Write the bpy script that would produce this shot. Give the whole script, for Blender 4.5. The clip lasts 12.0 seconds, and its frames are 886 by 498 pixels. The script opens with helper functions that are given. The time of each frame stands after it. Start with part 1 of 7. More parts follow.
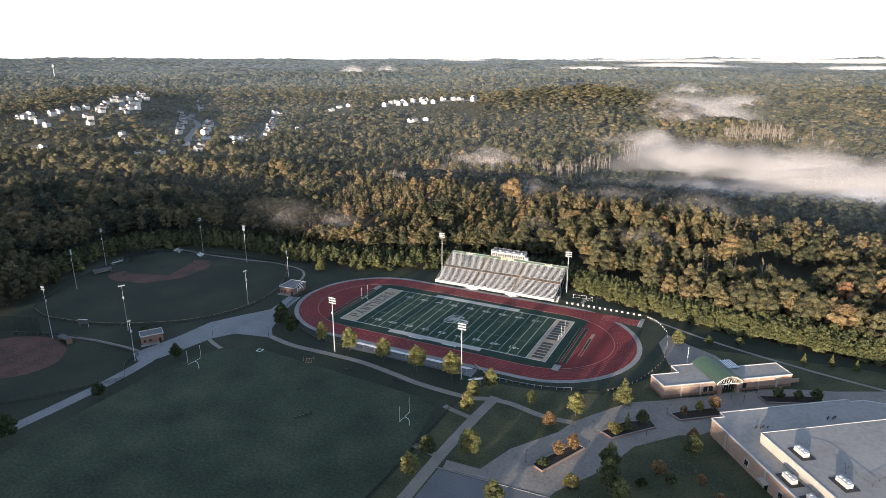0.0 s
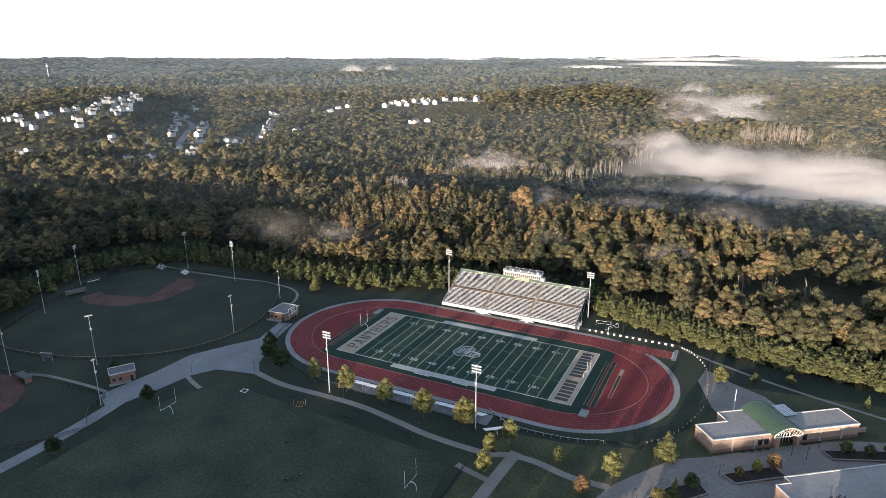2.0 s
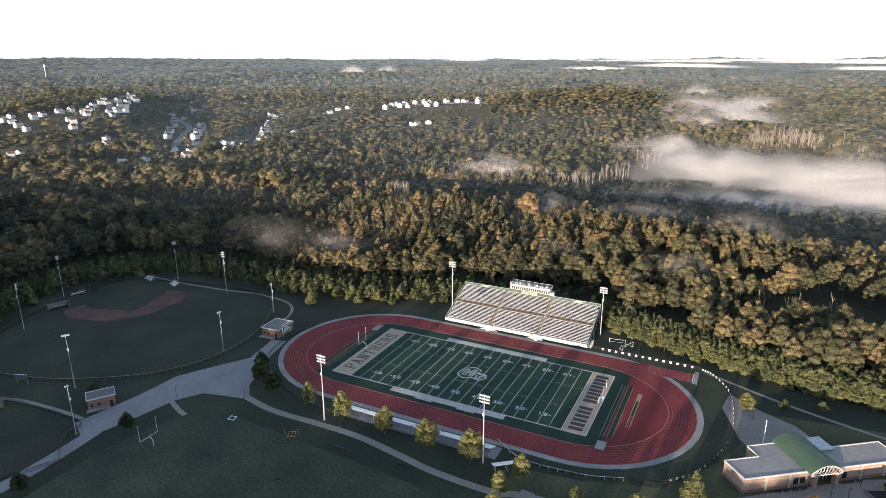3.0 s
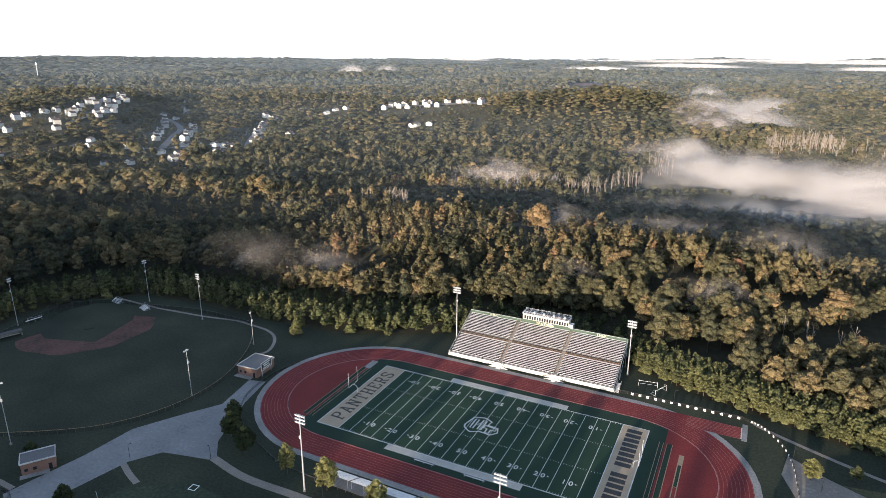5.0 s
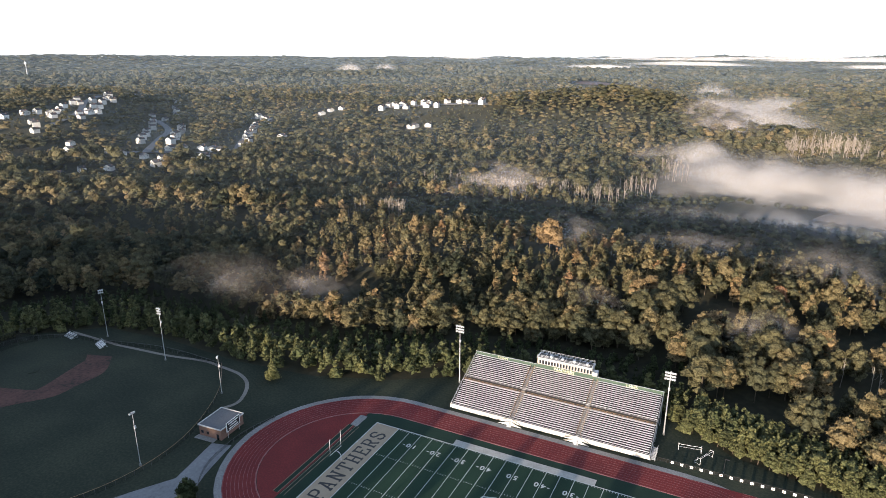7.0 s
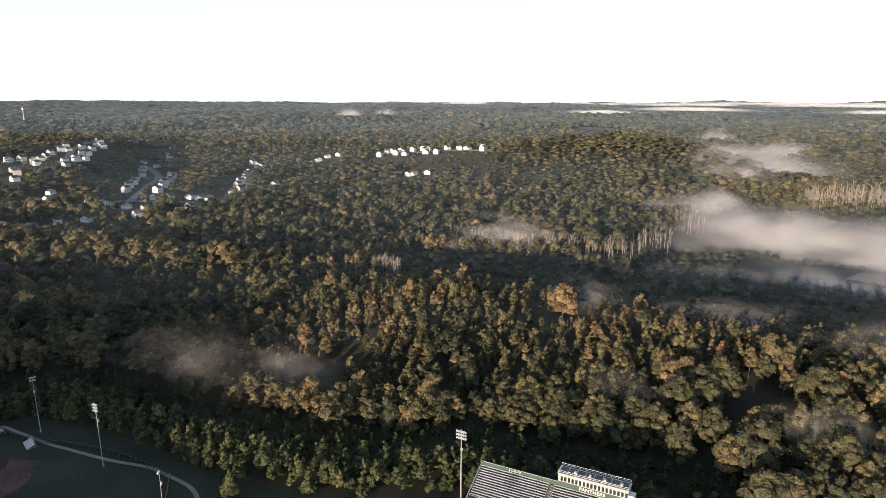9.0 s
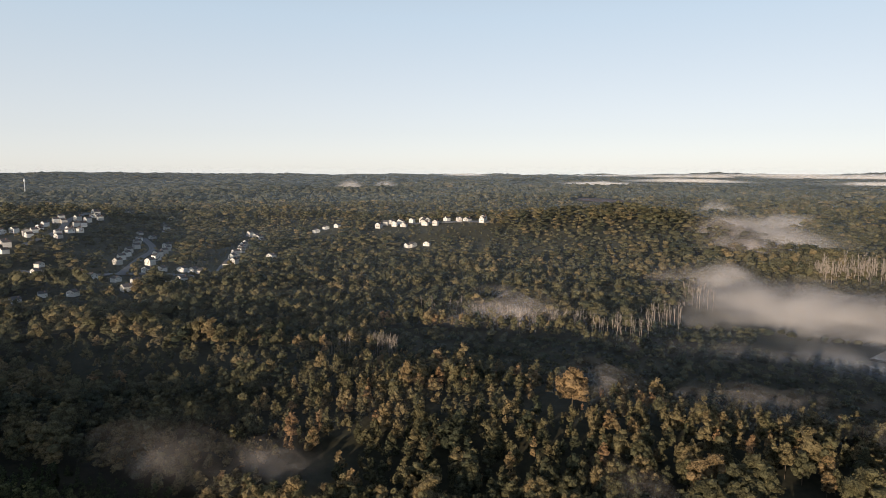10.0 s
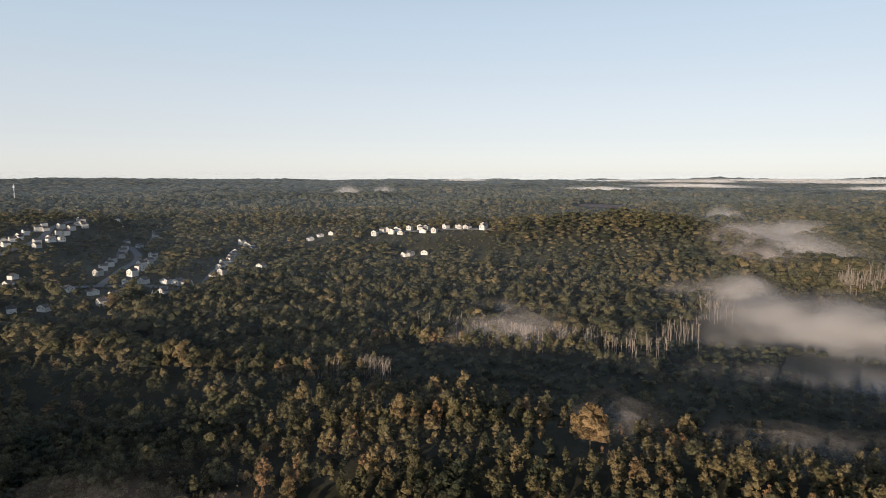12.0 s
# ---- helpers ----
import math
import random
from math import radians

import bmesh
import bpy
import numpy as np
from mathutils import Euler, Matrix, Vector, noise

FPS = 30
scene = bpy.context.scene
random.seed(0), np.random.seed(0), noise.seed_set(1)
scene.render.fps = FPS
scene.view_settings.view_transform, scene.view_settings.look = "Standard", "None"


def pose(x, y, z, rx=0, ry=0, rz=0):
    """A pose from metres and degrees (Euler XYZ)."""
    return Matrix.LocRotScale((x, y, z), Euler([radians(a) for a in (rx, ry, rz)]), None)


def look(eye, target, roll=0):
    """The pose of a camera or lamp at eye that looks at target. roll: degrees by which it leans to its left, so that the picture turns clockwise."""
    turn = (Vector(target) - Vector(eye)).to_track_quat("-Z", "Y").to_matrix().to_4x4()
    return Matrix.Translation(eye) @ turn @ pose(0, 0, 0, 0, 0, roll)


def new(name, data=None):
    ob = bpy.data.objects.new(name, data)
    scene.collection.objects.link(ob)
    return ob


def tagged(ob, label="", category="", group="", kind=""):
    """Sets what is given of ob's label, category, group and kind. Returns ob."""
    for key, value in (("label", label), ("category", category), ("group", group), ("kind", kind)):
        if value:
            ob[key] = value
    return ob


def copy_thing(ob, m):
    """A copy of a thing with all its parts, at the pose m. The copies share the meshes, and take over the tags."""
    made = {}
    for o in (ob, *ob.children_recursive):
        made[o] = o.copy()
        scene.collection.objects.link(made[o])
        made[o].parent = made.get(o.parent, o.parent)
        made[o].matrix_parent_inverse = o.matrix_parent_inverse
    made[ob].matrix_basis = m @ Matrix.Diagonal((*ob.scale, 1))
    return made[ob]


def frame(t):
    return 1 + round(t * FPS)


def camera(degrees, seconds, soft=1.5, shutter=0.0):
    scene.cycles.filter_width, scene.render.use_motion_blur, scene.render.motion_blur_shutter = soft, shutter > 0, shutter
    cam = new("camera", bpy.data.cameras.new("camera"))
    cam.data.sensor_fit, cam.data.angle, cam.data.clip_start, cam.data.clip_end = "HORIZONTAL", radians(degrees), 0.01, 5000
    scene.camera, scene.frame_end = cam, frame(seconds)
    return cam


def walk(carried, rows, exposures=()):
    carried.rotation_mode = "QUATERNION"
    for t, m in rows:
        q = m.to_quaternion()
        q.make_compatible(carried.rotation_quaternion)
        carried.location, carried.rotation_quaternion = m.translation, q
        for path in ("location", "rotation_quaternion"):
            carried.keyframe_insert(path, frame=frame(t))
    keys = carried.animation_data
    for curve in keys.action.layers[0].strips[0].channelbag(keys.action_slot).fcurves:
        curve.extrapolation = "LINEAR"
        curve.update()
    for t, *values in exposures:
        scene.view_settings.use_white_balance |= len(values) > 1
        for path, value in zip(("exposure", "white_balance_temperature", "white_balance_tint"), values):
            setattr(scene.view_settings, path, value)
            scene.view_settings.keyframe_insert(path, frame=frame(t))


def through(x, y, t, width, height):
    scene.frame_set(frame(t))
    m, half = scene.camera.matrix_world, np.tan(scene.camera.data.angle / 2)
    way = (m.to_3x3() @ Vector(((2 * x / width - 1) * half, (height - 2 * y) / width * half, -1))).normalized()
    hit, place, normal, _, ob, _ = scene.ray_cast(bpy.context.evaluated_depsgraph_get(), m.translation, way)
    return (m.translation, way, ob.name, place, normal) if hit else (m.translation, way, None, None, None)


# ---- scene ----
cam = camera(69.7, 12.0, soft=0.6)
PATH = [
    (0, (127.633, -272.601, 130.952), (126.783, -270.89, 130.363), -0.0),
    (0.5, (122.65, -264.715, 130.912), (121.798, -263.004, 130.323), -0.0),
    (1, (117.606, -256.779, 130.865), (116.755, -255.068, 130.276), -0.0),
    (1.5, (112.588, -248.843, 130.819), (111.737, -247.132, 130.228), -0.1),
    (2, (107.477, -240.656, 130.75), (106.626, -238.945, 130.158), -0.1),
    (2.5, (102.296, -232.119, 130.65), (101.444, -230.408, 130.061), -0.0),
    (3, (97.171, -223.363, 130.514), (96.319, -221.652, 129.925), -0.0),
    (5, (76.819, -186.605, 129.313), (75.969, -184.894, 128.723), 0.2),
    (5.5, (71.779, -177.092, 129.22), (70.93, -175.38, 128.628), 0.2),
    (6, (66.607, -167.175, 129.213), (65.758, -165.464, 128.62), 0.4),
    (6.5, (61.415, -156.845, 129.253), (60.568, -155.134, 128.66), 0.2),
    (8.5, (41.469, -114.232, 129.53), (40.619, -112.523, 128.93), 0.0),
    (9, (36.45, -103.792, 129.574), (35.584, -102.05, 129.107), 0.1),
    (9.5, (31.468, -93.648, 129.595), (30.59, -91.88, 129.272), 0.0),
    (10, (26.63, -83.798, 129.575), (25.748, -82.021, 129.323), 0.1),
    (10.5, (21.995, -74.197, 129.568), (21.113, -72.417, 129.333), 0.0),
    (11, (17.506, -64.744, 129.605), (16.625, -62.964, 129.369), 0.0),
    (11.5, (13.149, -55.407, 129.634), (12.268, -53.627, 129.396), -0.0),
    (12, (8.869, -46.114, 129.645), (7.988, -44.335, 129.409), 0.0),
]
EXPOSURES = [(0, 1.30, 6150, 13), (8.5, 1.25, 6180, 13), (9.0, 0.88, 6300, 13), (9.5, 0.42, 6600, 13), (10.4, 0.27, 6450, 13), (12, 0.24, 6450, 13)]
walk(cam, [(t, look(eye, target, roll)) for t, eye, target, roll in PATH], EXPOSURES)

# ---------------------------------------------------------------- light
SUN_ELEV, SUN_AZ = 6.2, 5.2          # degrees above the horizon; degrees the shadows lean from +y towards +x
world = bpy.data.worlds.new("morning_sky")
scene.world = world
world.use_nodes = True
wn = world.node_tree.nodes
sky = wn.new("ShaderNodeTexSky")
sky.sky_type = "NISHITA"
sky.sun_disc = False
sky.sun_elevation = radians(9)
sky.sun_rotation = radians(180 + SUN_AZ)
sky.altitude = 100
sky.air_density, sky.dust_density, sky.ozone_density = 0.6, 0.3, 0.7
wn["Background"].inputs["Strength"].default_value = 0.104
pale = wn.new("ShaderNodeHueSaturation")      # thin high haze pales the blue
pale.inputs["Saturation"].default_value = 0.5
world.node_tree.links.new(sky.outputs[0], pale.inputs["Color"])
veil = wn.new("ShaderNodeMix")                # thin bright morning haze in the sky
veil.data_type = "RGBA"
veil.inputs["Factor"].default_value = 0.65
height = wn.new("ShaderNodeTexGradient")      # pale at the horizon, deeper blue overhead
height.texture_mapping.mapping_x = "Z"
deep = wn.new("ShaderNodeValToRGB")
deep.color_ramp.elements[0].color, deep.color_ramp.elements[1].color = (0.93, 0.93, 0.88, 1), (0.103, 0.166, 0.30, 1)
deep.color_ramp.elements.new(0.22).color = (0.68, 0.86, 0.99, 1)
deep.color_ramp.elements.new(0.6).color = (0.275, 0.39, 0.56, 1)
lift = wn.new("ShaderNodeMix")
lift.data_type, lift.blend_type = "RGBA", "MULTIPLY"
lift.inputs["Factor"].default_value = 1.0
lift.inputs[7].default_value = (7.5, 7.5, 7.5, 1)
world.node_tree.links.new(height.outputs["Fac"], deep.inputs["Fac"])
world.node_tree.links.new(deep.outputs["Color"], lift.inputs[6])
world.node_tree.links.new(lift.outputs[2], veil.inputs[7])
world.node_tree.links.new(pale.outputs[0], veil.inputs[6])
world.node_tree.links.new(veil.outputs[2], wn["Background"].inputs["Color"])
sun = new("sun", bpy.data.lights.new("sun", "SUN"))
sun.data.energy, sun.data.angle, sun.data.color = 5.0, radians(0.6), (1.0, 0.82, 0.60)
_sd = Vector((math.sin(radians(SUN_AZ)) * math.cos(radians(SUN_ELEV)), math.cos(radians(SUN_AZ)) * math.cos(radians(SUN_ELEV)), -math.sin(radians(SUN_ELEV))))
sun.rotation_mode = "QUATERNION"
sun.rotation_quaternion = _sd.to_track_quat("-Z", "Y")
sun.location = (0, -300, 200)
scene.cycles.transparent_max_bounces = 128
rng = np.random.default_rng(7)


# ---------------------------------------------------------------- materials
def material(name, stops, rough=0.8, big=0.05, fine=2.0, bump=0.0, metal=0.0, island=0.0, spec=0.3, per_object=0.0):
    """stops: colours from dark to light, mixed by two scales of noise in metres."""
    m = bpy.data.materials.new(name)
    m.use_nodes = True
    n, l = m.node_tree.nodes, m.node_tree.links
    bsdf = n["Principled BSDF"]
    bsdf.inputs["Roughness"].default_value = rough
    bsdf.inputs["Metallic"].default_value = metal
    bsdf.inputs["Specular IOR Level"].default_value = spec
    geo = n.new("ShaderNodeNewGeometry")
    a, b = n.new("ShaderNodeTexNoise"), n.new("ShaderNodeTexNoise")
    a.inputs["Scale"].default_value, b.inputs["Scale"].default_value = big, fine
    a.inputs["Detail"].default_value, b.inputs["Detail"].default_value = 4, 3
    mix = n.new("ShaderNodeMath")
    mix.operation = "ADD"
    half = n.new("ShaderNodeMath")
    half.operation = "MULTIPLY"
    half.inputs[1].default_value = 0.5
    for t in (a, b):
        l.new(geo.outputs["Position"], t.inputs["Vector"])
    l.new(a.outputs["Fac"], mix.inputs[0])
    l.new(b.outputs["Fac"], mix.inputs[1])
    l.new(mix.outputs[0], half.inputs[0])
    fac = half.outputs[0]
    if island or per_object:
        src = geo.outputs["Random Per Island"] if island else n.new("ShaderNodeObjectInfo").outputs["Random"]
        k = n.new("ShaderNodeMath")
        k.operation = "MULTIPLY_ADD"
        l.new(src, k.inputs[0])
        k.inputs[1].default_value = island or per_object
        l.new(fac, k.inputs[2])
        k2 = n.new("ShaderNodeMath")
        k2.operation = "SUBTRACT"
        l.new(k.outputs[0], k2.inputs[0])
        k2.inputs[1].default_value = 0.5 * (island or per_object)
        fac = k2.outputs[0]
    ramp = n.new("ShaderNodeValToRGB")
    ramp.color_ramp.elements[0].position, ramp.color_ramp.elements[1].position = 0.35, 0.65
    ramp.color_ramp.elements[0].color = (*stops[0], 1)
    ramp.color_ramp.elements[1].color = (*stops[-1], 1)
    for i, c in enumerate(stops[1:-1]):
        ramp.color_ramp.elements.new(0.35 + 0.30 * (i + 1) / (len(stops) - 1)).color = (*c, 1)
    l.new(fac, ramp.inputs["Fac"])
    l.new(ramp.outputs["Color"], bsdf.inputs["Base Color"])
    if bump:
        bm_ = n.new("ShaderNodeBump")
        bm_.inputs["Strength"].default_value = bump
        bm_.inputs["Distance"].default_value = 0.15
        l.new(b.outputs["Fac"], bm_.inputs["Height"])
        l.new(bm_.outputs["Normal"], bsdf.inputs["Normal"])
    return m


def leaf_material(name, stops, shine=0.15, through=0.25, detail=0.0):
    """Foliage: the face attribute 'tint' (one value a tree) picks the colour, each leaf clump varies a little round it."""
    m = bpy.data.materials.new(name)
    m.use_nodes = True
    n, l = m.node_tree.nodes, m.node_tree.links
    bsdf, out = n["Principled BSDF"], n["Material Output"]
    bsdf.inputs["Roughness"].default_value = 0.75
    bsdf.inputs["Specular IOR Level"].default_value = shine
    att, geo = n.new("ShaderNodeAttribute"), n.new("ShaderNodeNewGeometry")
    att.attribute_name = "tint"
    ramp = n.new("ShaderNodeValToRGB")
    e = ramp.color_ramp.elements
    e[0].position, e[0].color = 0.0, (*stops[0][1], 1)
    e[1].position, e[1].color = 1.0, (*stops[-1][1], 1)
    for p, c in stops[1:-1]:
        e.new(p).color = (*c, 1)
    l.new(att.outputs["Fac"], ramp.inputs["Fac"])
    hsv = n.new("ShaderNodeHueSaturation")
    mr = n.new("ShaderNodeMapRange")
    mr.inputs["To Min"].default_value, mr.inputs["To Max"].default_value = 0.42, 1.58
    src = geo.outputs["Random Per Island"]
    if detail:
        tex = n.new("ShaderNodeTexNoise")
        tex.inputs["Scale"].default_value, tex.inputs["Detail"].default_value = detail, 5
        l.new(geo.outputs["Position"], tex.inputs["Vector"])
        st = n.new("ShaderNodeMapRange")
        st.inputs["From Min"].default_value, st.inputs["From Max"].default_value = 0.33, 0.67
        l.new(tex.outputs["Fac"], st.inputs["Value"])
        src = st.outputs["Result"]
        if detail > 0.5:
            both = n.new("ShaderNodeMix")
            both.inputs["Factor"].default_value = 0.62
            l.new(geo.outputs["Random Per Island"], both.inputs["A"])
            l.new(st.outputs["Result"], both.inputs["B"])
            src = both.outputs["Result"]
        bp = n.new("ShaderNodeBump")
        bp.inputs["Strength"].default_value, bp.inputs["Distance"].default_value = 1.0, (1.3 if detail > 0.5 else 1.6)
        l.new(tex.outputs["Fac"], bp.inputs["Height"])
        l.new(bp.outputs["Normal"], bsdf.inputs["Normal"])
    if detail > 0.5:
        mr.inputs["From Min"].default_value, mr.inputs["From Max"].default_value = 0.2, 0.8
    l.new(src, mr.inputs["Value"])
    l.new(mr.outputs["Result"], hsv.inputs["Value"])
    l.new(ramp.outputs["Color"], hsv.inputs["Color"])
    l.new(hsv.outputs["Color"], bsdf.inputs["Base Color"])
    if through:
        tr, mx = n.new("ShaderNodeBsdfTranslucent"), n.new("ShaderNodeMixShader")
        mx.inputs["Fac"].default_value = through
        l.new(hsv.outputs["Color"], tr.inputs["Color"])
        l.new(bsdf.outputs[0], mx.inputs[1])
        l.new(tr.outputs[0], mx.inputs[2])
        l.new(mx.outputs[0], out.inputs["Surface"])
    return m


def mist_material(name, alpha, scale, low=0.35, high=0.7, color=(0.68, 0.65, 0.635)):
    """Thin drops of water in the air: mostly see-through, thicker where the noise is high."""
    m = bpy.data.materials.new(name)
    m.use_nodes = True
    n, l = m.node_tree.nodes, m.node_tree.links
    n.remove(n["Principled BSDF"])
    geo, tex, mr = n.new("ShaderNodeNewGeometry"), n.new("ShaderNodeTexNoise"), n.new("ShaderNodeMapRange")
    tex.inputs["Scale"].default_value, tex.inputs["Detail"].default_value = scale, 5
    mr.inputs["From Min"].default_value, mr.inputs["From Max"].default_value = low, high
    mr.inputs["To Min"].default_value, mr.inputs["To Max"].default_value = 0.0, alpha
    mr.interpolation_type = "SMOOTHSTEP"
    l.new(geo.outputs["Position"], tex.inputs["Vector"])
    l.new(tex.outputs["Fac"], mr.inputs["Value"])
    fac = mr.outputs["Result"]
    att = n.new("ShaderNodeAttribute")
    att.attribute_name = "thick"
    mul = n.new("ShaderNodeMath")
    mul.operation = "MULTIPLY"
    l.new(fac, mul.inputs[0])
    l.new(att.outputs["Fac"], mul.inputs[1])
    d, t, x, mx = n.new("ShaderNodeBsdfDiffuse"), n.new("ShaderNodeBsdfTranslucent"), n.new("ShaderNodeBsdfTransparent"), n.new("ShaderNodeMixShader")
    d.inputs["Color"].default_value = t.inputs["Color"].default_value = (*color, 1)
    even = n.new("ShaderNodeCombineXYZ")      # drops scatter alike whatever way a shell leans
    even.inputs[1].default_value, even.inputs[2].default_value = -0.75, 0.66
    l.new(even.outputs[0], d.inputs["Normal"])
    l.new(even.outputs[0], t.inputs["Normal"])
    body = n.new("ShaderNodeMixShader")
    body.inputs["Fac"].default_value = 0.25
    l.new(d.outputs[0], body.inputs[1])
    l.new(t.outputs[0], body.inputs[2])
    l.new(mul.outputs[0], mx.inputs["Fac"])
    l.new(x.outputs[0], mx.inputs[1])
    l.new(body.outputs[0], mx.inputs[2])
    l.new(mx.outputs[0], n["Material Output"].inputs["Surface"])
    return m


GRASS = material("mown_grass", [(0.011, 0.016, 0.010), (0.022, 0.029, 0.017), (0.042, 0.046, 0.026)], 0.95, 0.035, 1.2, 0.5)
PRACTICE = material("practice_grass", [(0.014, 0.022, 0.013), (0.032, 0.044, 0.025), (0.060, 0.068, 0.039)], 0.95, 0.05, 1.0, 0.5)
LAWN = material("dry_lawn", [(0.022, 0.030, 0.014), (0.050, 0.055, 0.026), (0.092, 0.080, 0.042)], 0.95, 0.07, 1.2, 0.5)
LEAFLITTER = material("forest_floor", [(0.02, 0.022, 0.012), (0.035, 0.032, 0.018), (0.05, 0.045, 0.022)], 1.0, 0.02, 0.3, 0.5)
TURF = material("green_turf", [(0.0075, 0.027, 0.0145), (0.0135, 0.039, 0.0195)], 0.9, 0.08, 3.0, 0.2)
TURF_DARK = material("dark_turf_border", [(0.007, 0.022, 0.013), (0.011, 0.032, 0.019)], 0.9, 0.1, 3.0, 0.2)
TAN = material("tan_end_zone_turf", [(0.29, 0.225, 0.155), (0.38, 0.30, 0.21)], 0.9, 0.15, 3.0)
WHITE = material("white_paint", [(0.68, 0.68, 0.66), (0.82, 0.82, 0.80)], 0.6, 0.4, 4.0)
WHITE_TURF = material("white_turf_paint", [(0.42, 0.43, 0.41), (0.58, 0.59, 0.56)], 0.9, 0.3, 3.0)
RED = material("red_track_rubber", [(0.090, 0.0108, 0.0118), (0.136, 0.0158, 0.0158), (0.195, 0.027, 0.0235)], 0.85, 0.05, 2.0, 0.15)
LANE = material("faded_lane_paint", [(0.24, 0.09, 0.085), (0.34, 0.17, 0.16)], 0.85, 0.2, 3.0)
CONCRETE = material("concrete", [(0.15, 0.145, 0.14), (0.21, 0.205, 0.195), (0.29, 0.28, 0.27)], 0.9, 0.08, 1.5, 0.15)
PATHSTONE = material("old_path_concrete", [(0.17, 0.15, 0.13), (0.25, 0.225, 0.195)], 0.9, 0.12, 1.5, 0.15)
APRON = material("bluish_stained_concrete", [(0.13, 0.131, 0.134), (0.175, 0.176, 0.180), (0.195, 0.196, 0.20), (0.23, 0.23, 0.232)], 0.9, 0.10, 0.9, 0.15)
PLAZA = material("stained_plaza_concrete", [(0.145, 0.128, 0.112), (0.195, 0.173, 0.151), (0.215, 0.191, 0.167), (0.275, 0.245, 0.214)], 0.9, 0.10, 0.9, 0.15)
PANEL = material("weathered_white_panel", [(0.26, 0.22, 0.18), (0.48, 0.46, 0.43), (0.62, 0.61, 0.59), (0.70, 0.69, 0.67)], 0.6, 0.35, 1.6)
CAP = material("pale_metal_cap", [(0.38, 0.37, 0.355), (0.54, 0.53, 0.51)], 0.55, 0.2, 2.0)
TEAM = material("whitish_turf_strip", [(0.30, 0.285, 0.255), (0.44, 0.42, 0.38)], 0.9, 0.3, 2.0)
ASPHALT = material("grey_asphalt", [(0.10, 0.10, 0.105), (0.15, 0.15, 0.155)], 0.9, 0.06, 2.0, 0.2)
CLAY = material("red_clay", [(0.026, 0.027, 0.018), (0.070, 0.037, 0.029), (0.10, 0.049, 0.039), (0.12, 0.06, 0.048)], 0.95, 0.09, 0.8, 0.2)
BRICK = material("tan_brick", [(0.29, 0.185, 0.135), (0.38, 0.26, 0.195)], 0.85, 0.3, 3.0, 0.2)
BRICK_DARK = material("red_brown_brick", [(0.17, 0.098, 0.074), (0.25, 0.145, 0.108)], 0.85, 0.3, 3.0, 0.2)
ROOFING = material("grey_roof_membrane", [(0.205, 0.19, 0.176), (0.25, 0.234, 0.218), (0.29, 0.272, 0.253)], 0.8, 0.07, 0.6, 0.1)
GREEN_METAL = material("green_metal_roof", [(0.045, 0.078, 0.050), (0.066, 0.102, 0.068)], 0.45, 0.3, 2.0, 0.0, 0.2)
GREEN_PANEL = material("green_painted_panel", [(0.040, 0.070, 0.050), (0.07, 0.105, 0.078)], 0.6, 0.3, 2.0)
ALUMINIUM = material("weathered_aluminium", [(0.58, 0.57, 0.55), (0.82, 0.81, 0.79)], 0.5, 0.3, 3.0)
STEEL = material("galvanised_steel", [(0.42, 0.43, 0.44), (0.56, 0.57, 0.58)], 0.5, 0.3, 3.0, 0.0, 0.5)
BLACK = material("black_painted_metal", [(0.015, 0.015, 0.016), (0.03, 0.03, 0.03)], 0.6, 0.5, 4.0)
DARK = material("dark_glass", [(0.012, 0.014, 0.018), (0.03, 0.033, 0.04)], 0.12, 0.5, 3.0, 0.0, 0.0, 0.0, 0.6)
GLASSROOF = material("clear_canopy_glass", [(0.20, 0.24, 0.26), (0.34, 0.38, 0.40)], 0.15, 0.5, 2.0, 0.0, 0.0, 0.0, 0.6)
LAMPGLASS = material("floodlight_face", [(0.38, 0.38, 0.38), (0.55, 0.55, 0.55)], 0.3, 0.5, 3.0)
YELLOW = material("yellow_rail", [(0.27, 0.17, 0.085), (0.38, 0.25, 0.13)], 0.6, 0.3, 3.0)
CREAM = material("cream_painted_wall", [(0.31, 0.28, 0.24), (0.42, 0.385, 0.335)], 0.7, 0.2, 2.0)
SIDING = material("pale_house_siding", [(0.42, 0.40, 0.37), (0.64, 0.62, 0.58)], 0.75, 0.03, 1.5, 0.0, 0.0, 0.0, 0.3, 0.5)
SHINGLE = material("grey_roof_shingle", [(0.055, 0.052, 0.052), (0.11, 0.10, 0.10)], 0.9, 0.05, 1.5, 0.1, 0.0, 0.0, 0.2, 0.5)
BARK = material("bark", [(0.06, 0.045, 0.032), (0.12, 0.095, 0.07)], 0.95, 0.5, 4.0, 0.3)
PALEBARK = material("pale_bare_bark", [(0.17, 0.14, 0.112), (0.33, 0.285, 0.24)], 0.9, 0.5, 4.0, 0.2)
MULCH = material("dark_mulch", [(0.02, 0.016, 0.013), (0.045, 0.035, 0.028)], 1.0, 0.4, 3.0, 0.4)
WATER = material("pond_water", [(0.03, 0.035, 0.04), (0.05, 0.055, 0.06)], 0.06, 0.02, 0.3, 0.02, 0.0, 0.0, 0.6)
STONE = material("weathered_boulder", [(0.05, 0.043, 0.038), (0.11, 0.095, 0.082)], 0.9, 0.5, 3.0, 0.4)
